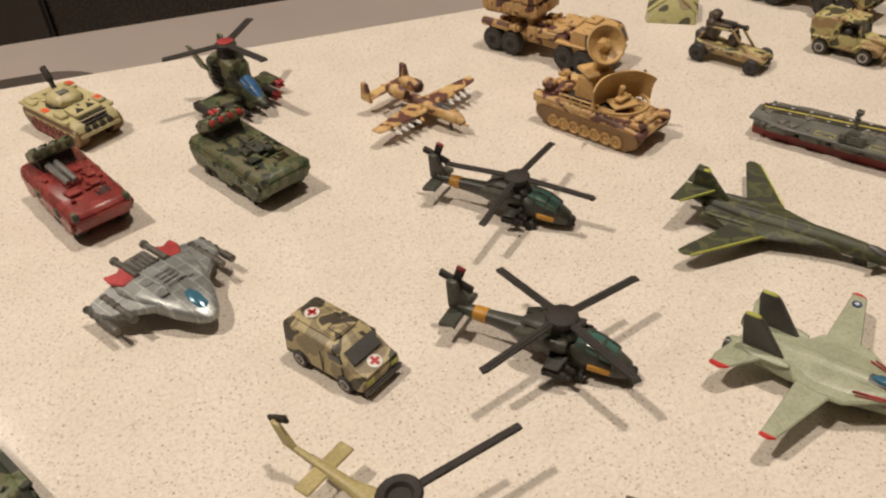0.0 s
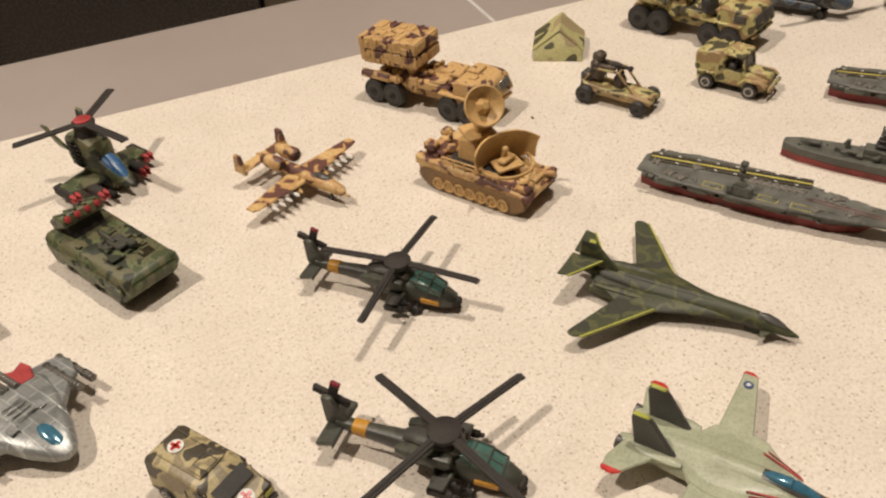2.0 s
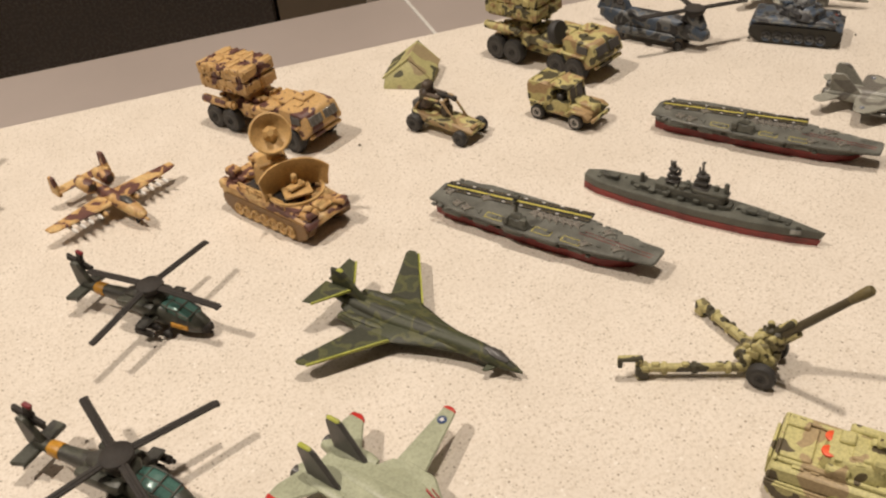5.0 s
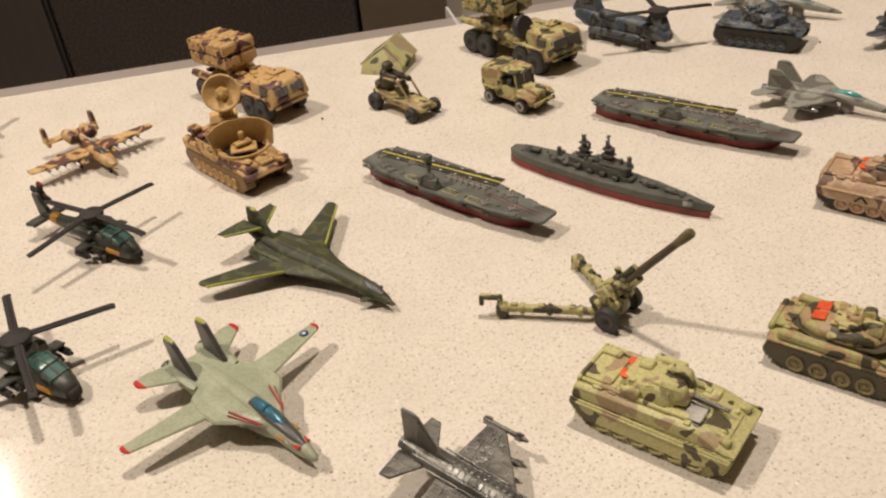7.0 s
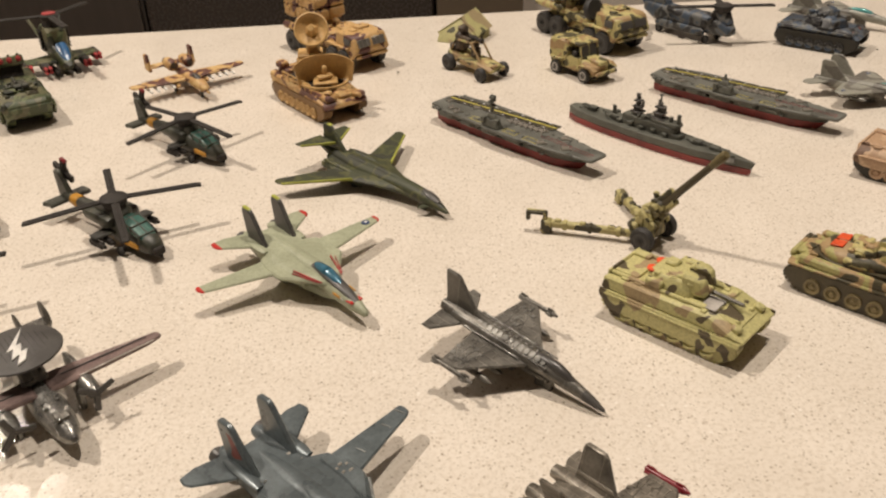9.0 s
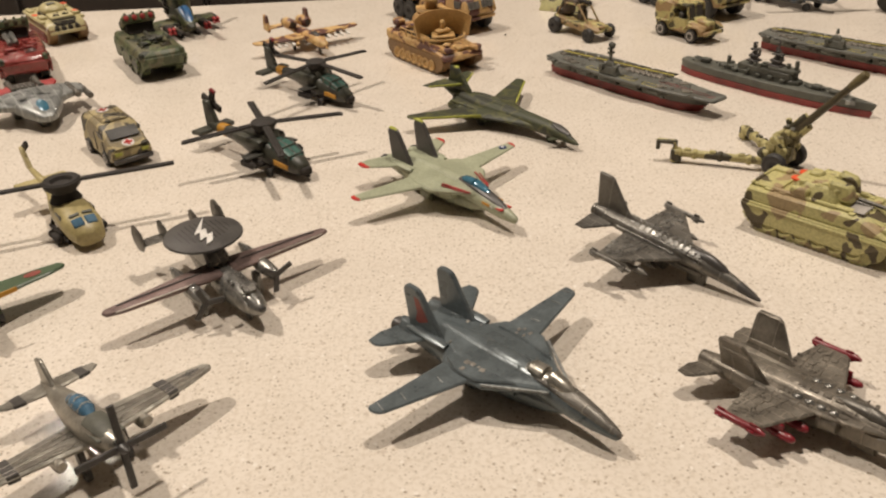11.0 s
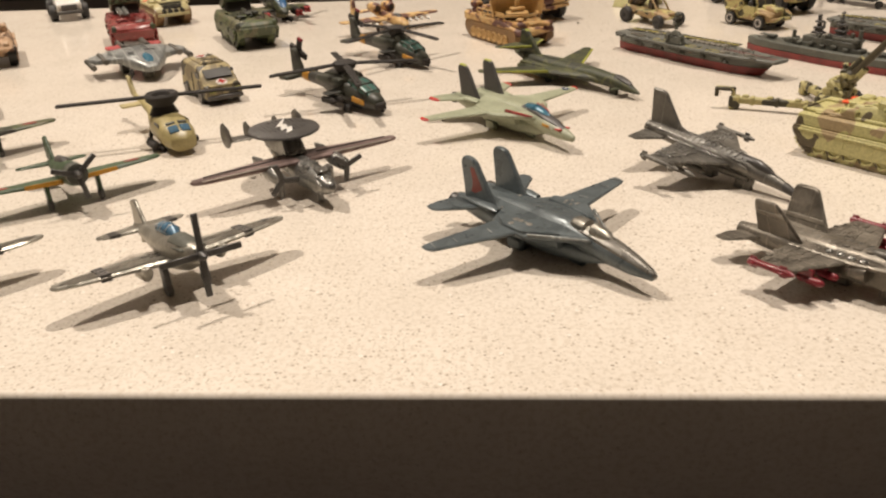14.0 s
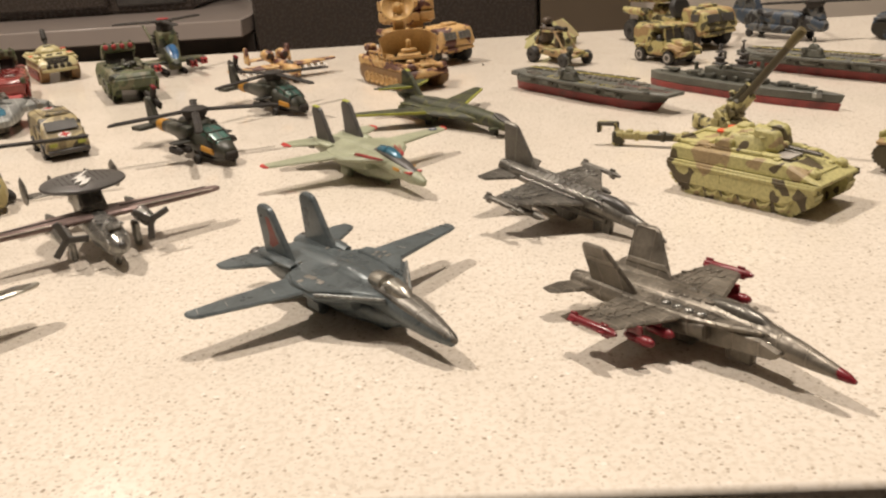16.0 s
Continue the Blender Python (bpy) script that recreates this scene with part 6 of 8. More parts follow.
    for q in (0.20, -0.24):
        part("orange_mark", box(fresh(), (-0.62, q, 1.435), (0.34, 0.36, 0.05), 0.02, (0, -8, 0)), ORANGE, t, "orange paint mark")
    part("red_stripe", box(fresh(), (0.70, -0.42, 1.06), (0.5, 0.06, 0.06), 0.02, (0, 0, 32)), DARK_RED, t)
    return v


def battle_tank(x, y, heading, body, label, gun_turn=0.0, size=1.0, barrel=2.2, marks=None):
    v = thing("battle_tank", x, y, heading, label, "toy tank", "toy armoured vehicles", size=size)
    v.matrix_basis = v.matrix_basis @ Matrix.Diagonal((1, 1, 1.12, 1))
    running_gear(v, -1.9, 1.9, 0.76, 0.36, 0.72, 6, TRACK, body)
    part("hull", hull(fresh(), [(-1.95, 0.62), (1.6, 0.55), (1.98, 0.70), (1.25, 0.98), (-1.75, 1.02)], 0.95, 0.06, 0.80), body, v)
    bm = fresh()
    for s in (1, -1):
        box(bm, (-0.1, s * 0.86, 0.86), (3.5, 0.26, 0.10), 0.03)
    part("fender", bm, body, v)
    bm = fresh()
    box(bm, (1.15, 0.35, 0.94), (0.5, 0.35, 0.08), 0.03), box(bm, (-1.35, 0, 1.0), (0.8, 1.2, 0.08), 0.03)
    for k in range(5):
        box(bm, (-1.65 + 0.14 * k, 0, 1.05), (0.06, 1.1, 0.04), 0)
    box(bm, (1.62, 0.55, 0.85), (0.22, 0.2, 0.18), 0.05), box(bm, (1.62, -0.55, 0.85), (0.22, 0.2, 0.18), 0.05)
    part("hatch", bm, body, v)
    t = fresh()
    bmesh.ops.transform(plan(t, [(0.75, 0.25), (0.55, 0.6), (-0.5, 0.74), (-1.0, 0.5), (-1.0, -0.5), (-0.5, -0.74), (0.55, -0.6), (0.75, -0.25)], 0.98, 1.42, 0.0), matrix=Matrix.Rotation(radians(gun_turn), 4, "Z"), verts=t.verts)
    for e in t.verts:
        k = 1.12 if e.co.z < 1.2 else 0.74
        e.co.x, e.co.y = e.co.x * k, e.co.y * k
    soften(t, list(t.verts), 0.08)
    t = part("turret", t, body, v)
    bm = fresh()
    solid(bm, [(-0.55, -0.34, 1.40), (0.25, -0.34, 1.40), (0.25, 0.34, 1.40), (-0.55, 0.34, 1.40)], [(-0.42, -0.24, 1.66), (0.10, -0.24, 1.66), (0.10, 0.24, 1.66), (-0.42, 0.24, 1.66)], 0.05)
    box(bm, (-0.25, 0.25, 1.48), (0.45, 0.4, 0.14), 0.05), box(bm, (-0.3, -0.3, 1.50), (0.35, 0.3, 0.2), 0.05), box(bm, (-0.85, 0, 1.2), (0.35, 0.9, 0.24), 0.05)
    rod(bm, (-0.3, -0.3, 1.62), (0.25, -0.3, 1.66), 0.05), box(bm, (0.2, 0.1, 1.46), (0.3, 0.3, 0.12), 0.04)
    clutter(bm, 51, 14, (-0.7, 0.45), (-0.48, 0.48), 1.42, 0.08, 0.24, 0.12)
    for s in (1, -1):
        box(bm, (-0.3, s * 0.72, 1.2), (0.6, 0.16, 0.2), 0.03), rod(bm, (0.25, s * 0.62, 1.22), (0.45, s * 0.66, 1.34), 0.05)
    bmesh.ops.transform(bm, matrix=Matrix.Rotation(radians(gun_turn), 4, "Z"), verts=bm.verts)
    part("turret_hatch", bm, body, t)
    a = radians(gun_turn)
    at = lambda q, z: (q * math.cos(a), q * math.sin(a), z)
    part("gun", rod(fresh(), at(0.6, 1.2), at(barrel, 1.26), 0.09, 0.07), body, t)
    if marks:
        b = fresh()
        for s in (1, -1):
            box(b, (1.55, s * 0.45, 0.88), (0.14, 0.14, 0.02), 0, (0, 25, 0))
        part("marking", b, marks, v)
    return v


def cream_tank(x, y, heading, size=1.0):
    """A rounded old tank with a short dark gun pointing up and back."""
    v = thing("battle_tank", x, y, heading, "cream toy tank with orange marks and brown tracks", "toy tank", "toy armoured vehicles", size=size)
    v.matrix_basis = v.matrix_basis @ Matrix.Diagonal((1, 1, 1.13, 1))
    running_gear(v, -1.95, 1.95, 0.74, 0.40, 0.80, 6, TAN_TRACK, FADED_RED)
    bm = hull(fresh(), [(-1.9, 0.45), (1.55, 0.40), (1.95, 0.62), (1.80, 0.86), (1.35, 1.02), (-1.95, 1.04)], 0.96, 0.08, 0.94)
    clutter(bm, 71, 8, (-1.7, -0.9), (-0.75, 0.75), 1.04, 0.1, 0.3, 0.08)
    part("hull", bm, CREAM, v)
    bm = fresh()
    for s in (1, -1):
        box(bm, (-0.2, s * 0.93, 0.96), (3.3, 0.26, 0.14), 0.05), box(bm, (0.85, s * 0.80, 1.08), (0.6, 0.34, 0.16), 0.06), box(bm, (-1.2, s * 0.86, 1.06), (0.7, 0.26, 0.14), 0.05)
    part("fender", bm, CREAM, v)
    part("front_plate", box(fresh(), (1.08, 0, 1.09), (0.85, 1.15, 0.14), 0.05, (0, 5, 0)), CREAM, v)
    for k in range(3):
        part("vent_slot", box(fresh(), (1.62 + 0.10 * k, 0, 1.02 - 0.075 * k), (0.06, 1.16 - 0.1 * k, 0.06), 0.01, (0, 30, 0)), BLACK, v)
    for k in range(4):
        part("headlight", rod(fresh(), (1.78, -0.48 + 0.32 * k, 0.72), (1.97, -0.48 + 0.32 * k, 0.68), 0.12), BLACK, v, "dark headlight")
    part("side_lamp", ball(fresh(), (1.72, -0.84, 0.72), (0.14, 0.12, 0.12)), BRIGHT, v, "bright metal lamp")
    part("bumper", box(fresh(), (1.93, 0, 0.55), (0.12, 1.7, 0.14), 0.03), CREAM, v)
    t = part("turret", loft(fresh(), [(0.42, 1.13, 0.22, 0.10), (0.32, 1.15, 0.46, 0.20), (0.0, 1.16, 0.60, 0.30), (-0.5, 1.16, 0.60, 0.30), (-0.85, 1.14, 0.40, 0.2), (-1.0, 1.12, 0.2, 0.1)], 18), CREAM, v)
    part("turret_ring", lathe(fresh(), [(0.70, 1.03), (0.70, 1.09), (0.64, 1.10)], Matrix.Translation((-0.25, 0, 0)), 22), BLACK, t)
    b = rod(fresh(), (-0.62, 0, 1.25), (-1.05, 0.04, 1.85), 0.10, 0.10)
    rod(b, (-0.9, 0.03, 1.62), (-1.2, 0.05, 2.05), 0.16, 0.13)
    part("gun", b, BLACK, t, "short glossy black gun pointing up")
    for px, py in ((0.85, 0.80), (-0.15, -0.88), (-1.2, 0.86)):
        part("orange_mark", box(fresh(), (px, py, 1.15 if abs(px) > 0.5 else 1.04), (0.36, 0.24, 0.03), 0.01), ORANGE, v, "orange painted patch")
    for px, py in ((1.12, 0.22), (1.18, -0.26)):
        low = [(px + 0.16, py - 0.15, 1.13), (px + 0.16, py + 0.15, 1.13), (px - 0.18, py, 1.13)]
        part("black_triangle", solid(fresh(), low, [(p, q, r + 0.055) for p, q, r in low]), BLACK, v)
    bm = box(fresh(), (0.82, 0.42, 1.17), (0.20, 0.08, 0.03), 0)
    box(bm, (0.82, -0.05, 1.17), (0.24, 0.10, 0.03), 0)
    part("grey_patch", box(fresh(), (-0.05, -0.05, 1.445), (0.34, 0.40, 0.03), 0.01), DECK_GREY, t)
    part("black_mark", bm, BLACK, v)
    return v


def missile_carrier(x, y, heading, body, launcher, tips, label, gun=True, size=1.0):
    """A boat-shaped tracked carrier with a box of rockets raised at its back."""
    v = thing("missile_carrier", x, y, heading, label, "toy tank", "toy missile carriers", size=size)
    v.matrix_basis = v.matrix_basis @ Matrix.Diagonal((1, 1, 1.1, 1))
    running_gear(v, -1.9, 1.75, 0.66, 0.32, 0.62, 6, body if body is not APC_RED else TRACK, TRACK)
    bm = fresh()
    solid(bm, [(-2.0, -0.84, 0.30), (1.7, -0.84, 0.25), (2.1, -0.76, 0.55), (2.1, 0.76, 0.55), (1.7, 0.84, 0.25), (-2.0, 0.84, 0.30)], [(-2.05, -0.98, 0.95), (1.65, -0.98, 0.90), (2.15, -0.90, 0.88), (2.15, 0.90, 0.88), (1.65, 0.98, 0.90), (-2.05, 0.98, 0.95)], 0.05)
    part("hull", bm, body, v)
    bm = fresh()
    solid(bm, [(2.13, 0.88, 0.882), (1.64, 0.96, 0.902), (-2.02, 0.96, 0.951), (-2.02, -0.96, 0.951), (1.64, -0.96, 0.902), (2.13, -0.88, 0.882)], [(1.98, 0.78, 1.06), (1.5, 0.84, 1.09), (-1.95, 0.86, 1.12), (-1.95, -0.86, 1.12), (1.5, -0.84, 1.09), (1.98, -0.78, 1.06)], 0.05)
    clutter(bm, 95, 14, (-0.6, 1.6), (-0.72, 0.72), 1.12, 0.08, 0.26, 0.09)
    part("deck", bm, body, v)
    for c, d in (((0.95, -0.35, 1.16), (0.4, 0.45, 0.08)), ((0.9, 0.38, 1.16), (0.3, 0.4, 0.08)), ((0.2, 0.5, 1.15), (0.5, 0.3, 0.06))):
        part("hatch", box(fresh(), c, d, 0.03), body, v)
    bm = fresh()
    for k in range(5):
        box(bm, (1.28 + 0.07 * k, 0.36, 1.125 - 0.008 * k), (0.03, 0.42, 0.05), 0.01)
    part("grille", bm, ROSE if body is APC_RED else GUN_BROWN, v, "worn raised grille bars")
    for s in (1, -1):
        part("skirt", hull(fresh(), [(-1.95, 0.72), (-1.7, 0.30), (-1.3, 0.30), (-1.15, 0.46), (-0.5, 0.46), (-0.35, 0.28), (0.3, 0.28), (0.45, 0.46), (1.0, 0.46), (1.15, 0.28), (1.6, 0.28), (1.95, 0.66), (1.9, 0.80), (-1.95, 0.84)], 0.05, 0.02), body, v).location.y = s * 0.95 * CM
        part("headlight", box(fresh(), (1.95, s * 0.80, 0.95), (0.35, 0.2, 0.26), 0.06), OLIVE_CAMO, v)
        for c in ((-0.6, s * 0.99, 0.75), (0.9, s * 0.99, 0.72)):
            part("side_box", box(fresh(), c, (0.36, 0.1, 0.2), 0.03), OLIVE_CAMO, v)
    part("hatch_ring", lathe(fresh(), [(0.32, 1.11), (0.30, 1.20), (0.20, 1.20), (0.18, 1.13)], Matrix.Translation((0.25, -0.1, 0)), 16), body if body is APC_RED else GREEN_BLACK, v)
    if gun:
        bm = fresh()
        for q in (-0.36, -0.12):
            rod(bm, (0.55, q + 0.08, 1.24), (-0.75, q, 1.34), 0.10, 0.12)
        part("gun", bm, PEWTER, v, "grey twin gun on the deck")
    else:
        b = fresh()
        box(b, (0.5, 0.1, 1.20), (0.7, 0.5, 0.12), 0.04), box(b, (0.95, 0.25, 1.26), (0.3, 0.25, 0.16), 0.04), rod(b, (-0.3, 0.0, 1.24), (0.5, 0.0, 1.24), 0.08)
        part("gun", b, GREEN_BLACK, v)
    part("launcher_base", hull(fresh(), [(-1.8, 1.08), (-1.75, 1.30), (-1.0, 1.52), (-0.85, 1.08)], 0.55, 0.05), BLACK, v)
    m = Matrix.Translation((-1.36, 0, 1.50)) @ Matrix.Rotation(radians(-25), 4, "Y")
    bm = box(fresh(), (0, 0, 0), (1.0, 1.36, 0.34), 0.06)
    for k in range(4):
        box(bm, (0.05, -0.51 + 0.34 * k, 0.19), (0.95, 0.10, 0.06), 0.02)
    bmesh.ops.transform(bm, matrix=m, verts=bm.verts)
    rack = part("launcher", bm, launcher, v, "raised box of rocket tubes")
    for k in range(4):
        b = loft(fresh(), [(0.58, 0.02, 0.04, 0.04), (0.56, 0.02, 0.09, 0.09), (0.48, 0.02, 0.115, 0.115)], 10, -0.50 + 0.333 * k)
        bmesh.ops.transform(b, matrix=m, verts=b.verts)
        part("rocket_tip", b, tips, rack)
    return v


def radar_carrier(x, y, heading, size=1.0):
    v = thing("radar_carrier", x, y, heading, "tan camouflaged tracked toy vehicle with two radar dishes", "toy tank", "toy missile carriers", size=size)
    running_gear(v, -2.0, 1.95, 0.76, 0.36, 0.72, 7, TAN_TRACK, DESERT_PLAIN)
    bm = hull(fresh(), [(-2.05, 0.40), (1.6, 0.35), (2.1, 0.62), (2.0, 0.80), (1.2, 0.92), (0.9, 1.0), (-2.1, 1.05)], 0.92, 0.06, 0.97)
    clutter(clutter(bm, 81, 14, (-2.0, -1.1), (-0.8, 0.8), 1.06, 0.1, 0.28, 0.2), 82, 10, (1.2, 1.9), (-0.7, 0.7), 0.86, 0.08, 0.24, 0.16)
    part("hull", bm, DESERT_DARK, v)
    for c, d, turn in (((-1.6, 0.1, 1.12), (0.7, 1.4, 0.22), 0), ((-1.75, -0.5, 1.34), (0.45, 0.4, 0.28), 0), ((-1.9, 0.5, 1.28), (0.3, 0.4, 0.22), 0), ((-2.1, -0.7, 0.88), (0.25, 0.35, 0.35), 0), ((-2.1, 0.65, 0.8), (0.25, 0.35, 0.35), 0), ((1.75, -0.55, 0.95), (0.45, 0.5, 0.22), 0), ((1.95, 0.6, 0.9), (0.4, 0.4, 0.2), 20), ((1.6, 0.1, 0.92), (0.6, 0.5, 0.12), 0), ((1.72, -0.55, 1.12), (0.28, 0.26, 0.14), 25), ((-1.2, -0.2, 1.22), (0.3, 0.3, 0.24), 30)):
        part("stowage_box", box(fresh(), c, d, 0.06, (0, 0, turn)), DESERT_DARK, v)
    part("antenna", rod(fresh(), (-1.45, 0.1, 1.2), (-1.4, 0.1, 1.62), 0.09, 0.06), DESERT_DARK, v)
    bm = fresh()
    for s in (1, -1):
        for z in (1.15, 1.30):
            rod(bm, (-1.1, s * 0.86, z), (1.0, s * 0.86, z), 0.03)
        for k in range(6):
            rod(bm, (-1.1 + 0.42 * k, s * 0.86, 0.98), (-1.1 + 0.42 * k, s * 0.86, 1.3), 0.03)
    part("rail", bm, DESERT_PLAIN, v)
    part("engine_deck", box(fresh(), (-0.1, 0, 1.08), (1.9, 1.3, 0.16), 0.04), BLACK, v)
    # curved search dish on a turntable that is swung to the right
    swung = Matrix.Translation((0.72, -0.05, 0)) @ Matrix.Rotation(radians(-30), 4, "Z")
    def set_down(bm):
        bmesh.ops.transform(bm, matrix=swung, verts=bm.verts)
        return bm
    n, inner, outer = 14, [], []
    for k in range(n + 1):
        a = radians(-60 + 120 * k / n)
        inner.append((0.58 - 0.94 * math.cos(a), 1.27 * math.sin(a)))
        outer.append((0.58 - 1.03 * math.cos(a), 1.31 * math.sin(a)))
    b = fresh()
    rows = []
    for ring in (inner, outer):
        for share in (0.0, 0.35, 0.7, 1.0):
            drop = 0.34 * (abs(share - 0.35)) ** 2
            rows.append([b.verts.new((p + drop + 0.02 * share, q * (1.0 - 0.10 * (1 - share)), 1.18 + (0.98 - 0.30 * abs(q / 1.2) ** 3) * share)) for p, q in ring])
    for r0, r1 in ((0, 1), (1, 2), (2, 3), (4, 5), (5, 6), (6, 7), (3, 7), (0, 4)):
        for k in range(n):
            b.faces.new((rows[r0][k], rows[r0][k + 1], rows[r1][k + 1], rows[r1][k]))
    for k in (0, n):
        for r0 in (0, 1, 2):
            b.faces.new((rows[r0][k], rows[r0 + 1][k], rows[r0 + 5][k], rows[r0 + 4][k]))
    part("search_dish", set_down(b), DESERT_PLAIN, v, "tan curved search radar dish")
    bm = box(fresh(), (0.15, 0, 1.25), (0.7, 0.9, 0.10), 0.04)
    box(bm, (0.02, 0, 1.58), (0.18, 0.18, 0.5), 0.05, (0, 18, 0)), box(bm, (0.12, 0, 1.42), (0.3, 0.6, 0.12), 0.04, (0, 0, 25))
    part("feed_horn", set_down(bm), DESERT_PLAIN, v)
    b = lathe(fresh(), [(0.80, 1.14), (0.88, 1.14), (0.88, 1.22), (0.80, 1.22)], Matrix.Translation((0.1, 0, 0.06)), 22, True)
    part("turntable", set_down(b), DESERT_PLAIN, v)
    # round tracking dish raised over the deck
    part("dish_arm", box(fresh(), (-0.42, 0, 1.46), (0.85, 0.95, 0.85), 0.08, (0, 0, 0), (0.82, 0.85)), DESERT_PLAIN, v)
    part("dish_cradle", box(fresh(), (-0.30, 0, 2.02), (0.95, 0.95, 0.14), 0.04, (0, 0, -30)), DESERT_PLAIN, v)
    m = Matrix.Translation((0.0, -0.02, 2.98)) @ Matrix.Rotation(radians(-34), 4, "Z") @ Matrix.Rotation(radians(58), 4, "Y")
    dish = part("tracking_dish", lathe(fresh(), [(0.12, -0.24), (0.45, -0.18), (0.62, -0.02), (0.65, 0.08), (0.60, 0.10), (0.52, 0.0), (0.33, -0.10), (0.08, -0.14)], m, 28), DESERT_PLAIN, v, "tan round tracking radar dish")
    part("dish_yoke", box(fresh(), (-0.14, 0.05, 2.42), (0.34, 0.5, 0.85), 0.08, (0, 0, -30)), DESERT_PLAIN, v)
    b = lathe(fresh(), [(0.27, -0.12), (0.12, 0.10), (0.11, 0.22), (0.05, 0.22)], m, 6)
    part("feed", b, DESERT_PLAIN, dish)
    return v


def launcher_truck(x, y, heading, body, plain, label, spare, size=1.0):
    """An eight-wheeled lorry with a big block of missile canisters at its back."""
    v = thing("missile_truck", x, y, heading, label, "toy truck", "toy missile trucks", size=size)
    back, low = (0.30, 0.20) if plain else (0.0, 0.0)
    for s in (1, -1):
        for q in (-2.0 - back, -1.15 - back, 0.95, 1.75):
            wheel(v, q, s * 0.80, 0.47, 0.38, DARK_HUB)
    part("chassis", box(fresh(), (-0.15 - back / 2, 0, 0.62), (4.7 + back, 0.95, 0.32), 0.05), body, v)
    part("cab", hull(fresh(), [(1.25, 0.62), (2.25, 0.55), (2.66, 0.92), (2.62, 1.02), (2.42, 1.50), (2.2, 1.58), (1.2, 1.60), (1.1, 1.1)], 0.88, 0.06, 0.94), body, v)
    for s in (1, -1):
        part("windscreen", box(fresh(), (2.545, s * 0.37, 1.26), (0.06, 0.62, 0.32), 0.015, (0, -23, 0)), PEWTER if plain else CHARCOAL, v)
        part("door_window", box(fresh(), (2.02, s * 0.85, 1.28), (0.46, 0.06, 0.28), 0.01), CHARCOAL, v)
        part("mudguard", box(fresh(), (1.35, s * 0.80, 1.02), (1.6, 0.34, 0.10), 0.04), body, v)
    part("bumper", box(fresh(), (2.56, 0, 0.70), (0.14, 1.6, 0.14), 0.04), body, v)
    bm = fresh()
    box(bm, (0.55, 0.3, 1.30), (0.9, 0.8, 0.36), 0.07), box(bm, (0.35, -0.4, 1.22), (0.7, 0.6, 0.3), 0.07), box(bm, (1.5, 0.25, 1.63), (0.5, 0.6, 0.12), 0.04), box(bm, (0.9, -0.1, 1.42), (0.45, 0.45, 0.3), 0.06)
    box(bm, (1.7, -0.3, 1.60), (0.3, 0.3, 0.08), 0.03), box(bm, (0.1, 0, 1.05), (1.6, 1.5, 0.34), 0.06)
    clutter(bm, 91, 18, (-0.5, 1.15), (-0.72, 0.72), 1.24, 0.12, 0.34, 0.22)
    part("engine_cover", bm, body, v)
    if spare:
        part("spare_wheel", lathe(fresh(), [(0.22, -0.17), (0.40, -0.17), (0.45, -0.1), (0.45, 0.1), (0.40, 0.17), (0.22, 0.17)], Matrix.Translation((0.72, -0.55, 1.55)) @ Matrix.Rotation(radians(72), 4, "Y"), 20), RUBBER, v, "black spare wheel behind the cab")
    bm = fresh()
    box(bm, (-1.4, 0, 1.0), (1.5, 0.95, 0.46), 0.06), box(bm, (-0.62, -0.60, 1.02), (0.42, 0.40, 0.5), 0.06, (0, 10, 0)), box(bm, (-0.62, 0.60, 1.02), (0.42, 0.40, 0.5), 0.06, (0, 10, 0))
    box(bm, (-0.95, 0, 1.3), (0.5, 0.8, 0.5), 0.07, (0, -18, 0)), box(bm, (-0.45, -0.35, 1.25), (0.3, 0.35, 0.3), 0.05, (0, 20, 15))
    clutter(bm, 93, 10, (-2.2, -0.5), (-0.6, 0.6), 1.22, 0.1, 0.26, 0.16)
    part("turntable", bm, body, v)
    for s in (1, -1):
        b = rod(fresh(), (-2.5 - back, s * 0.86, 1.30 - low), (-1.25 - back, s * 0.86, 1.30 - low), 0.17)
        rod(b, (-1.3 - back, s * 0.86, 1.30 - low), (-0.75 - back, s * 0.86, 1.34 - low), 0.12, 0.10), rod(b, (-1.0 - back, s * 0.86, 1.32 - low), (-0.88 - back, s * 0.86, 1.33 - low), 0.17)
        part("outrigger", b, body, v)
    m = Matrix.Translation((-1.36 - back, 0, 2.26 - low)) @ Matrix.Rotation(radians(-3), 4, "Y")
    tray = box(fresh(), (-0.02, 0, -0.54), (2.3, 1.35, 0.10), 0.03)
    bmesh.ops.transform(tray, matrix=m, verts=tray.verts)
    part("launch_tray", tray, body, v)
    shake = random.Random(77)
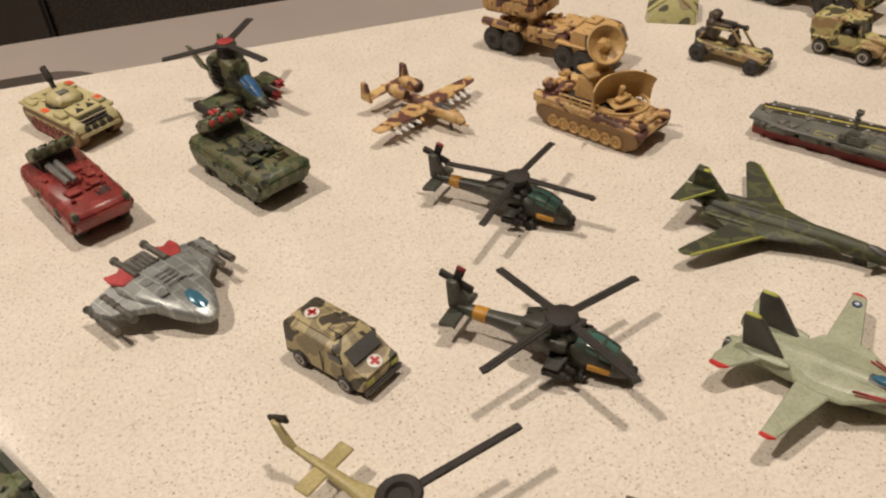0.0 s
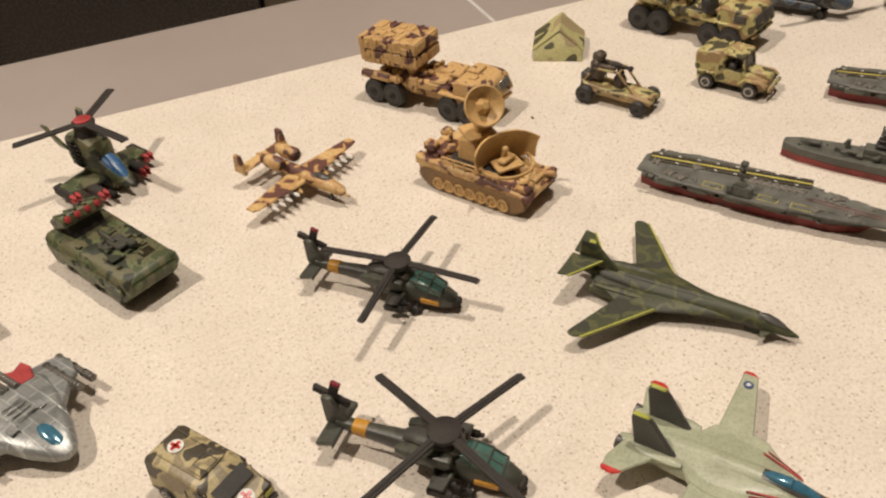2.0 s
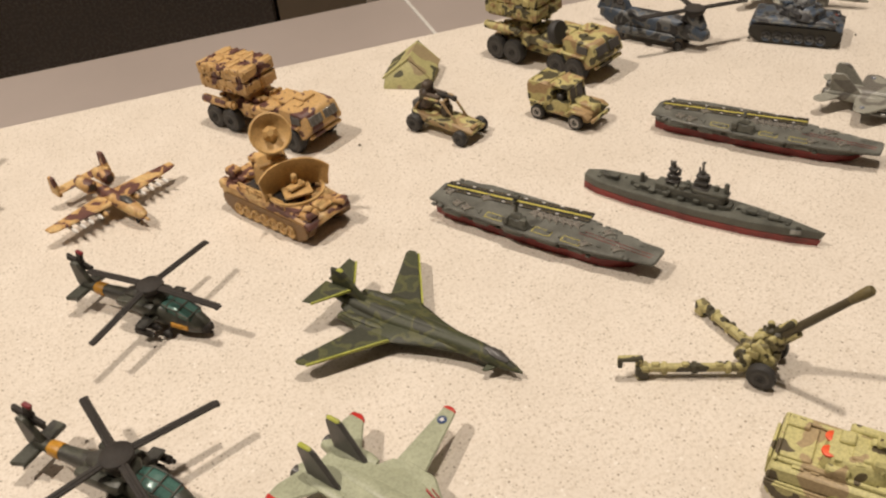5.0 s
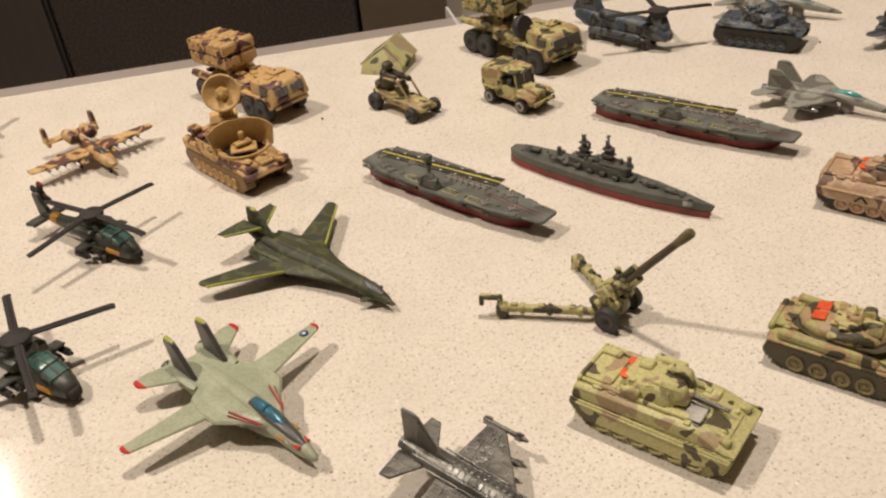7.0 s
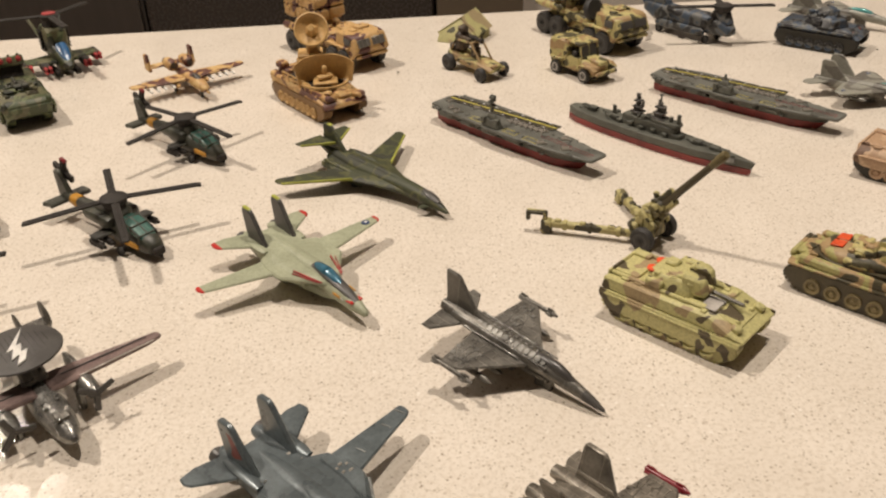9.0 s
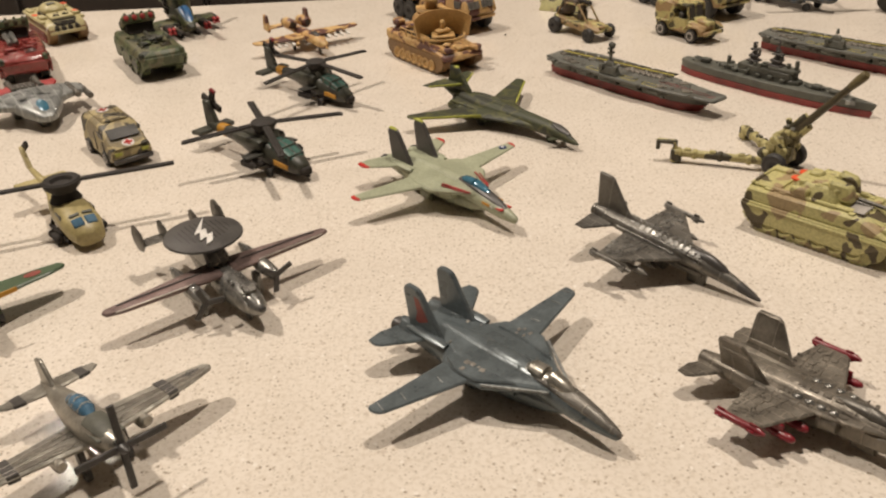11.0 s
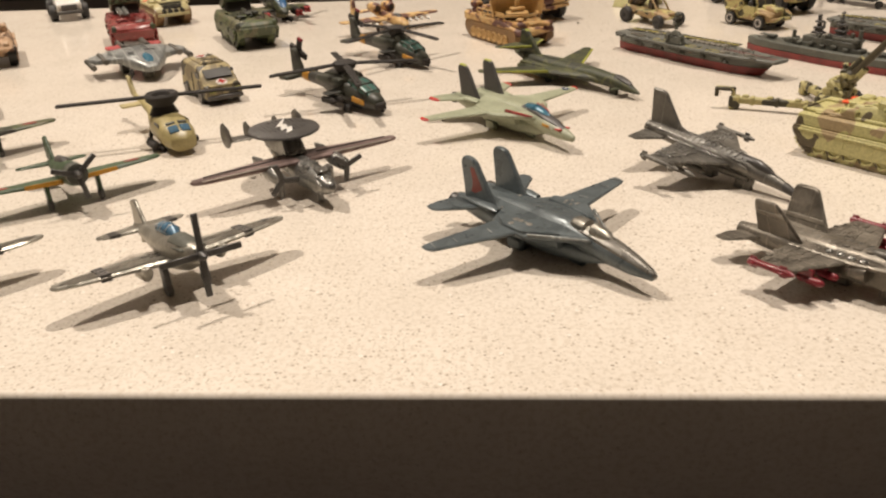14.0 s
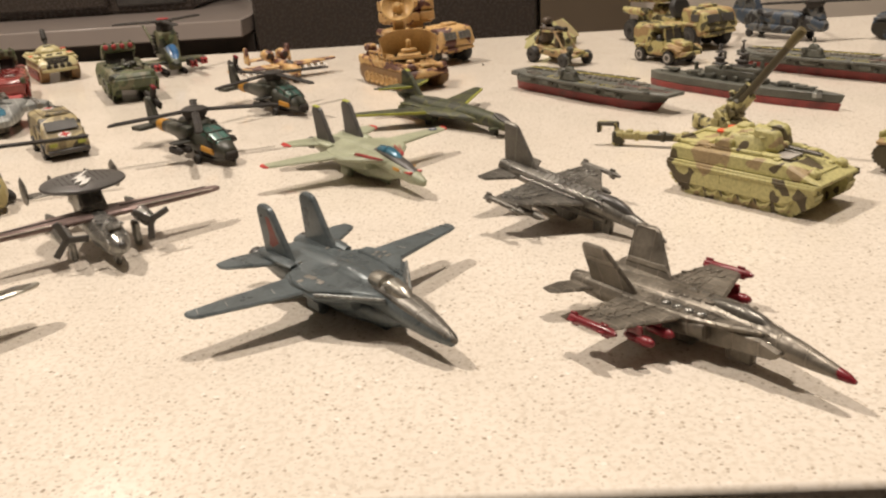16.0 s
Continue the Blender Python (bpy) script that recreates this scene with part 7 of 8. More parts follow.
    for row in (0, 1):
        for col in (0, 1):
            cy, cz = -0.40 + 0.80 * col, -0.245 + 0.49 * row
            b = box(fresh(), (0, cy, cz), (2.55, 0.77, 0.46), 0.05)
            bmesh.ops.transform(b, matrix=m, verts=b.verts)
            can = part("canister", b, body, v)
            raised = [("band", (-1.05 + 0.42 * k, cy, cz), (0.09, 0.82, 0.51), 0) for k in range(6)]
            out = 1 if col else -1
            for k in range(5):
                raised.append(("side_lug", (-0.85 + 0.42 * k, cy + out * 0.40, cz + shake.uniform(-0.12, 0.12)), (shake.uniform(0.12, 0.30), 0.09, shake.uniform(0.12, 0.26)), shake.uniform(-25, 25)))
                if row:
                    raised.append(("top_plate", (-0.9 + 0.45 * k, cy, cz + 0.24), (shake.uniform(0.14, 0.3), shake.uniform(0.2, 0.6), 0.07), 0))
            for kind, at, across, turn in raised:
                b = box(fresh(), at, across, 0.02, (0, turn, 0))
                bmesh.ops.transform(b, matrix=m, verts=b.verts)
                part(kind, b, body, can)
            b = box(fresh(), (1.27, cy, cz), (0.08, 0.58, 0.32), 0.03)
            bmesh.ops.transform(b, matrix=m, verts=b.verts)
            part("canister_door", b, body, can)
    return v


def jeep(x, y, heading, size=1.0):
    v = thing("jeep", x, y, heading, "yellow-green camouflaged toy jeep with a canvas top", "toy car", size=size)
    for s in (1, -1):
        for q in (-0.82, 0.82):
            wheel(v, q, s * 0.56, 0.29, 0.24, HUB)
    part("body", hull(fresh(), [(-1.25, 0.32), (1.2, 0.30), (1.38, 0.42), (1.36, 0.72), (0.52, 0.86), (-1.28, 0.82)], 0.52, 0.05), WOODLAND, v)
    bm = box(fresh(), (0.92, 0, 0.84), (0.94, 0.62, 0.20), 0.06, (0, 3, 0), (0.94, 0.86))
    for k in range(5):
        box(bm, (1.39, -0.24 + 0.12 * k, 0.66), (0.04, 0.06, 0.26), 0.01)
    part("bonnet", bm, WOODLAND, v)
    bm = hull(fresh(), [(-1.32, 0.62), (-0.26, 0.62), (-0.20, 1.46), (-0.7, 1.53), (-1.22, 1.48), (-1.38, 1.28)], 0.60, 0.09, 0.90)
    for q in (-1.1, -0.75, -0.4):
        rod(bm, (q, -0.50, 1.49), (q + 0.03, 0.50, 1.49), 0.045)
    part("canvas_top", bm, WOODLAND, v, "camouflaged canvas top with folds")
    bm = fresh()
    box(bm, (0.10, 0, 1.46), (0.72, 1.08, 0.10), 0.04, (0, 4, 0))
    for s in (1, -1):
        rod(bm, (0.52, s * 0.47, 0.84), (0.42, s * 0.47, 1.4), 0.05), box(bm, (0.15, s * 0.52, 0.72), (0.6, 0.06, 0.36), 0.02)
    rod(bm, (0.48, 0, 0.86), (0.40, 0, 1.4), 0.035), box(bm, (0.5, 0, 0.88), (0.08, 0.95, 0.1), 0.02)
    part("roof_frame", bm, WOODLAND, v)
    part("windscreen", box(fresh(), (0.45, 0, 1.14), (0.03, 0.9, 0.42), 0.01, (0, -10, 0)), CHARCOAL, v)
    bm = fresh()
    for s in (1, -1):
        box(bm, (0.92, s * 0.54, 0.69), (0.62, 0.30, 0.1), 0.04), box(bm, (1.30, s * 0.54, 0.62), (0.26, 0.30, 0.1), 0.04, (0, 35, 0)), box(bm, (0.50, s * 0.54, 0.58), (0.34, 0.28, 0.08), 0.03, (0, -40, 0)), box(bm, (-0.82, s * 0.54, 0.68), (0.7, 0.26, 0.1), 0.04)
    part("mudguard", bm, WOODLAND, v)
    part("bumper", box(fresh(), (1.48, 0, 0.46), (0.12, 1.15, 0.16), 0.04), WOODLAND, v)
    part("seat", box(fresh(), (0.0, 0, 0.9), (0.3, 0.8, 0.4), 0.06), CHARCOAL, v)
    part("floor_pan", box(fresh(), (0, 0, 0.28), (2.4, 0.7, 0.2), 0.03), BLACK, v)
    return v


def buggy(x, y, heading, size=1.0):
    v = thing("dune_buggy", x, y, heading, "camouflaged toy dune buggy with a gunner figure on top", "toy car", size=size)
    for s in (1, -1):
        wheel(v, -0.95, s * 0.52, 0.32, 0.30, DARK_HUB)
        wheel(v, 1.05, s * 0.58, 0.27, 0.22, DARK_HUB)
    part("body", hull(fresh(), [(-1.2, 0.34), (0.9, 0.26), (1.42, 0.36), (1.40, 0.48), (0.6, 0.62), (-0.2, 0.60), (-1.2, 0.72)], 0.42, 0.05), WOODLAND, v)
    for s in (1, -1):
        for a, b in (((0.75, 0.55), (0.15, 1.25)), ((0.15, 1.25), (-0.75, 1.22)), ((-0.75, 1.22), (-1.15, 0.6))):
            part("cage_bar", rod(fresh(), (a[0], s * 0.30, a[1]), (b[0], s * 0.30, b[1]), 0.045), WOODLAND_DARK, v)
        part("side_tube", rod(fresh(), (0.35, s * 0.34, 0.46), (-0.75, s * 0.36, 0.46), 0.10), WOODLAND_DARK, v)
    for q in (0.15, -0.75):
        part("cage_bar", rod(fresh(), (q, -0.3, 1.24), (q, 0.3, 1.24), 0.045), WOODLAND_DARK, v)
    bm = fresh()
    for s in (1, -1):
        rod(bm, (1.05, s * 0.3, 0.30), (1.05, s * 0.56, 0.27), 0.05), rod(bm, (-0.95, s * 0.3, 0.35), (-0.95, s * 0.5, 0.32), 0.06)
    part("axle", bm, BLACK, v)
    part("engine", box(fresh(), (-1.05, 0, 0.75), (0.5, 0.5, 0.4), 0.08), CHARCOAL, v)
    # plain moulded gunner and gun
    bm = fresh()
    box(bm, (-0.72, 0, 1.10), (0.48, 0.58, 0.78), 0.14), box(bm, (-0.66, 0, 1.58), (0.36, 0.40, 0.30), 0.10, (0, 20, 10)), box(bm, (-0.85, 0.12, 1.42), (0.3, 0.4, 0.3), 0.08, (10, 0, 30)), box(bm, (-0.3, 0.18, 1.30), (0.6, 0.16, 0.16), 0.05), box(bm, (-0.3, -0.18, 1.30), (0.6, 0.16, 0.16), 0.05), box(bm, (0.1, 0.0, 0.8), (0.4, 0.36, 0.5), 0.1), box(bm, (0.1, 0, 1.10), (0.24, 0.26, 0.22), 0.07)
    part("crew_figure", bm, BUGGY_CREW, v, "plain dark moulded crew figure")
    b = rod(fresh(), (-0.25, 0, 1.36), (0.42, 0, 1.34), 0.07)
    box(b, (-0.05, 0, 1.34), (0.36, 0.22, 0.20), 0.05), box(b, (0.05, 0, 1.20), (0.16, 0.14, 0.3), 0.04), rod(b, (0.40, 0, 1.34), (0.52, 0, 1.34), 0.10)
    part("gun", b, BLACK, v)
    part("headlight", box(fresh(), (1.3, 0, 0.55), (0.16, 0.5, 0.12), 0.04), WOODLAND, v)
    return v


def ambulance(x, y, heading, size=1.0):
    v = thing("ambulance", x, y, heading, "khaki and black camouflaged toy ambulance with red crosses", "toy car", size=size)
    for s in (1, -1):
        for q in (-0.78, 0.72):
            wheel(v, q, s * 0.58, 0.25, 0.22, HUB)
    part("body", hull(fresh(), [(-1.32, 0.22), (1.22, 0.20), (1.38, 0.34), (1.36, 0.62), (1.1, 0.72), (0.45, 1.20), (-1.15, 1.25), (-1.35, 1.12)], 0.66, 0.07, 0.86), AMB_CAMO, v)
    part("windscreen", box(fresh(), (0.82, 0, 0.985), (0.04, 0.95, 0.40), 0.01, (0, -54, 0)), WINDOW, v)
    part("bonnet_panel", box(fresh(), (1.18, 0, 0.70), (0.34, 1.08, 0.05), 0.02, (0, 18, 0)), AMB_CAMO, v)
    bm = fresh()
    for s in (1, -1):
        rod(bm, (-1.1, s * 0.36, 1.255), (0.3, s * 0.36, 1.225), 0.03)
    box(bm, (-0.05, 0.0, 1.25), (0.12, 0.5, 0.05), 0.01)
    part("roof_rail", bm, AMB_CAMO, v)
    hatch = part("roof_hatch", box(fresh(), (0.10, 0, 1.245), (0.46, 0.66, 0.05), 0.02), AMB_CAMO, v)
    part("hatch_rim", lathe(fresh(), [(0.30, 0.0), (0.33, 0.0), (0.33, 0.02), (0.30, 0.02)], Matrix.Translation((0.10, 0, 1.268)) @ Matrix.Rotation(radians(45), 4, "Z") @ Matrix.Diagonal((0.85, 0.85, 1, 1)), 4, True), CHARCOAL, hatch)
    for s in (1, -1):
        part("side_window", box(fresh(), (0.45, s * 0.605, 0.9), (0.42, 0.03, 0.26), 0.01, (s * -8, 0, 0)), CHARCOAL, v)
        bm = fresh()
        box(bm, (0.02, s * 0.655, 0.6), (0.02, 0.03, 0.7), 0), box(bm, (0.7, s * 0.655, 0.55), (0.02, 0.03, 0.5), 0)
        part("door_line", bm, CHARCOAL, v)
        part("headlight", box(fresh(), (1.36, s * 0.42, 0.50), (0.05, 0.24, 0.12), 0.02), LIME, v, "yellowish headlight")
    part("bumper", box(fresh(), (1.38, 0, 0.27), (0.12, 1.25, 0.16), 0.04), CHARCOAL, v)
    def cross(px, pz, turn):
        m = Matrix.Translation((px, 0, pz)) @ Matrix.Rotation(radians(turn), 4, "Y")
        p = part("cross_plate", lathe(fresh(), [(0.19, 0), (0.19, 0.02), (0.16, 0.025)], m, 16), WHITE, v, "white disc with a red cross")
        b = fresh()
        box(b, (0, 0, 0.03), (0.27, 0.08, 0.02), 0), box(b, (0, 0, 0.03), (0.08, 0.27, 0.02), 0)
        bmesh.ops.transform(b, matrix=m, verts=b.verts)
        part("red_cross", b, RED, p)
    cross(-0.82, 1.248, 0), cross(1.15, 0.735, 18)
    part("floor_pan", box(fresh(), (0, 0, 0.2), (2.3, 0.8, 0.14), 0.02), BLACK, v)
    return v


def pale_truck(x, y, heading, size=1.0):
    v = thing("army_truck", x, y, heading, "whitish toy truck with black wheels", "toy truck", size=size)
    for s in (1, -1):
        for q in (-1.2, 1.0):
            wheel(v, q, s * 0.78, 0.42, 0.38, DARK_HUB)
    part("body", hull(fresh(), [(-1.8, 0.5), (1.6, 0.45), (1.75, 0.9), (0.9, 1.1), (0.6, 1.65), (-1.8, 1.65)], 0.62, 0.06), WHITE, v)
    part("windscreen", box(fresh(), (0.82, 0, 1.38), (0.04, 0.95, 0.4), 0.01, (0, -30, 0)), CHARCOAL, v)
    part("grille", box(fresh(), (1.72, 0, 0.72), (0.1, 0.8, 0.3), 0.03), CHARCOAL, v)
    part("bumper", box(fresh(), (1.78, 0, 0.48), (0.12, 1.3, 0.16), 0.04), CHARCOAL, v)
    return v


def howitzer(x, y, heading, size=1.0):
    """A field gun with its two trails spread and the barrel raised."""
    v = thing("field_gun", x, y, heading, "yellow-green camouflaged toy field gun with spread trails", "toy cannon", size=size)
    for s in (1, -1):
        wheel(v, 0.0, s * 0.58, 0.36, 0.24, DARK_HUB)
    bm = box(fresh(), (-0.12, 0, 0.50), (0.72, 0.62, 0.42), 0.1)
    clutter(bm, 97, 12, (-0.42, 0.2), (-0.32, 0.32), 0.72, 0.1, 0.26, 0.2)
    carriage = part("carriage", bm, GUN_CAMO, v)
    for s in (1, -1):
        part("cheek", box(fresh(), (-0.12, s * 0.30, 0.86), (0.42, 0.12, 0.52), 0.05, (0, -20, 0)), GUN_CAMO, carriage)
        part("hinge_block", box(fresh(), (-0.45, s * 0.26, 0.46), (0.34, 0.26, 0.34), 0.06), GUN_CAMO, carriage)
        part("bracket", box(fresh(), (0.10, s * 0.34, 0.70), (0.26, 0.14, 0.30), 0.04, (0, 25, 0)), GUN_CAMO, carriage)
    bm = fresh()
    rod(bm, (0, -0.6, 0.38), (0, 0.6, 0.38), 0.08)
    part("axle", bm, BLACK, v)
    for s, a in ((1, TRAIL_LEFT), (-1, TRAIL_RIGHT)):
        m = Matrix.Translation((-0.2, s * 0.25, 0)) @ Matrix.Rotation(radians(a), 4, "Z")
        far, wide = (2.7, 0.20) if s < 0 else (2.15, 0.24)
        b = box(fresh(), (-0.15 - far / 2, 0, 0.30), (far, wide, 0.22), 0.05)
        for q in (-0.33 * far, -0.63 * far, -0.9 * far):
            box(b, (q, 0, 0.42), (0.2, 0.14, 0.1), 0.03), box(b, (q + 0.22, 0, 0.30), (0.14, wide * 1.25, 0.26), 0.03)
        box(b, (-0.05 - far, 0, 0.22), (0.32, 0.32, 0.42), 0.05)
        bmesh.ops.transform(b, matrix=m, verts=b.verts)
        t = part("trail", b, GUN_CAMO, v)
        if s > 0:
            continue
        b = box(fresh(), (-0.35 - far, 0, 0.62), (0.62, 0.2, 0.12), 0.04)
        box(b, (-0.6 - far, 0, 0.50), (0.12, 0.2, 0.28), 0.03), box(b, (-0.1 - far, 0, 0.5), (0.12, 0.18, 0.28), 0.03)
        bmesh.ops.transform(b, matrix=m, verts=b.verts)
        part("spade", b, GUN_CAMO, t)
    rise = radians(BARREL_RISE)
    def up(q, side=0.0, off=0.0):
        return (-0.15 + q * math.cos(rise) - off * math.sin(rise), side, 0.85 + q * math.sin(rise) + off * math.cos(rise))
    bm = box(fresh(), (0.05, 0, 0), (1.15, 0.34, 0.36), 0.08)
    for q, z, w in ((-0.35, 0.2, 0.24), (0.05, 0.24, 0.3), (0.4, 0.22, 0.2), (-0.1, -0.2, 0.3), (0.3, -0.2, 0.22)):
        box(bm, (q, 0, z), (w, 0.26, 0.18), 0.04, (0, 15, 0)), box(bm, (q + 0.1, 0.19, z * 0.5), (w, 0.12, 0.16), 0.03), box(bm, (q - 0.05, -0.19, z * 0.4), (w, 0.12, 0.2), 0.03)
    bmesh.ops.transform(bm, matrix=Matrix.Translation(up(0.05)) @ Matrix.Rotation(-rise, 4, "Y"), verts=bm.verts)
    rod(bm, up(0.2, 0.0, 0.17), up(1.12, 0.0, 0.15), 0.10), rod(bm, up(0.2, 0.0, -0.15), up(1.0, 0.0, -0.13), 0.11)
    box(bm, up(-0.6), (0.45, 0.4, 0.5), 0.08, (0, -BARREL_RISE, 0))
    part("cradle", bm, GUN_CAMO, v)
    bm = fresh()
    for s in (1, -1):
        box(bm, up(0.15, s * 0.30, 0.05), (0.10, 0.26, 0.46), 0.04, (0, -BARREL_RISE, s * 12))
    part("shield", bm, GUN_CAMO, v)
    part("sight", box(fresh(), up(0.55, 0.06, 0.34), (0.16, 0.14, 0.22), 0.04, (0, -20, 0)), GUN_CAMO, v)
    part("barrel", rod(fresh(), up(0.6), up(BARREL_LONG - 0.5), 0.12, 0.10), GUN_BROWN, v, "dark green gun barrel")
    part("muzzle_brake", loft_along(up(BARREL_LONG - 0.6), up(BARREL_LONG)), OLIVE_TRACK, v, "olive rounded muzzle")
    return v


def loft_along(a, b):
    bm = fresh()
    a, b = Vector(a), Vector(b)
    m = Matrix.Translation(a) @ (b - a).to_track_quat("Z", "Y").to_matrix().to_4x4()
    d = (b - a).length
    return lathe(bm, [(0.09, 0.0), (0.105, 0.05), (0.13, d * 0.6), (0.13, d * 0.9), (0.10, d), (0.05, d)], m, 14)


def tent(x, y, heading, size=1.0):
    v = thing("camouflage_tent", x, y, heading, "green camouflaged toy tent with a peaked roof", "toy tent", size=size)
    front = [(0.0, -1.0, 0.0), (0.0, 1.0, 0.0), (-0.22, 0.96, 0.40), (-0.55, 0.05, 1.08), (-0.22, -0.96, 0.40)]
    part("canvas", solid(fresh(), front, [(p - 1.7, q, z) for p, q, z in front], 0.03), TENT_CAMO, v)
    for s in (1, -1):
        roof = [(-0.20, s * 1.0, 0.36), (-0.53, 0.05, 1.09), (-0.53, 0.05, 1.14), (-0.20, s * 1.05, 0.41)]
        part("roof_sheet", solid(fresh(), roof, [(p - 1.8, q, z) for p, q, z in roof], 0.0), TENT_CAMO, v)
    return v


def star_fighter(x, y, heading, size=1.0):
    v = thing("space_fighter", x, y, heading, "silver toy space fighter with red panels and dark cannons", "toy spaceship", size=size)
    bm = fresh()
    loft(bm, [(1.95, 0.52, 0.16, 0.10), (1.75, 0.56, 0.36, 0.19), (1.2, 0.64, 0.66, 0.27), (0.3, 0.72, 0.98, 0.30), (-0.5, 0.74, 1.16, 0.25), (-1.0, 0.72, 1.08, 0.16)], 22, power=3.4)
    part("hull", bm, STEEL_BLUE, v)
    part("engine_bay", box(fresh(), (-1.15, 0, 0.80), (0.9, 0.75, 0.26), 0.06), PEWTER, v)
    bm = fresh()
    for k in range(5):
        rod(bm, (-1.42, -0.28 + 0.14 * k, 0.90), (-0.75, -0.28 + 0.14 * k, 0.95), 0.055)
    part("engine_pipe", bm, IRON, v)
    part("canopy", loft(fresh(), [(1.76, 0.68, 0.10, 0.05), (1.60, 0.75, 0.19, 0.08), (1.22, 0.865, 0.21, 0.09), (0.98, 0.93, 0.1, 0.05)], 12), BLUE_GLASS, v, "glossy blue canopy")
    bm = fresh()
    for q in (0.5, 0.3, 0.1, -0.1):
        box(bm, (q, 0.0, 1.065), (0.05, 0.5, 0.03), 0.01)
    part("panel_line", bm, STEEL_BLUE, v)
    part("hull_detail", clutter(fresh(), 21, 8, (-0.3, 0.7), (-0.5, 0.5), 1.01, 0.1, 0.3, 0.03), STEEL_BLUE, v)
    for s in (1, -1):
        part("red_panel", wing(fresh(), mirror([(-0.62, 0.50), (-0.55, 0.92), (-1.0, 1.12), (-1.38, 1.08), (-1.22, 0.74), (-1.4, 0.52)], s), 0.97, 0.12, -0.05), CORAL, v, "red painted rear panel")
        w = part("wing", wing(fresh(), mirror([(0.95, 0.6), (0.30, 1.25), (-0.05, 1.75), (-0.55, 1.92), (-1.0, 1.80), (-1.15, 0.8)], s), 0.80, 0.28, -0.10), STEEL_BLUE, v)
        for q, z, x0 in ((1.42, 0.72, 0.55), (1.88, 0.52, 0.35)):
            b = rod(fresh(), (x0, s * q, z), (x0 - 1.5, s * q, z), 0.095)
            for dx in (0.0, -0.12, -0.24, -0.36, -0.8, -1.1, -1.42):
                rod(b, (x0 + dx + 0.04, s * q, z), (x0 + dx - 0.04, s * q, z), 0.12)
            part("cannon", b, IRON, w, "thin dark bronze cannon")
        b = rod(fresh(), (-0.6, s * 0.48, 0.98), (-1.75, s * 0.48, 0.95), 0.10)
        rod(b, (-1.65, s * 0.48, 0.95), (-1.8, s * 0.48, 0.95), 0.13)
        part("exhaust", b, IRON, v)
        part("rear_gear", box(fresh(), (-0.6, s * 0.6, 0.24), (0.6, 0.3, 0.48), 0.05), IRON, v)
    part("nose_gear", box(fresh(), (0.9, 0, 0.2), (0.5, 0.4, 0.4), 0.06), IRON, v)
    return v


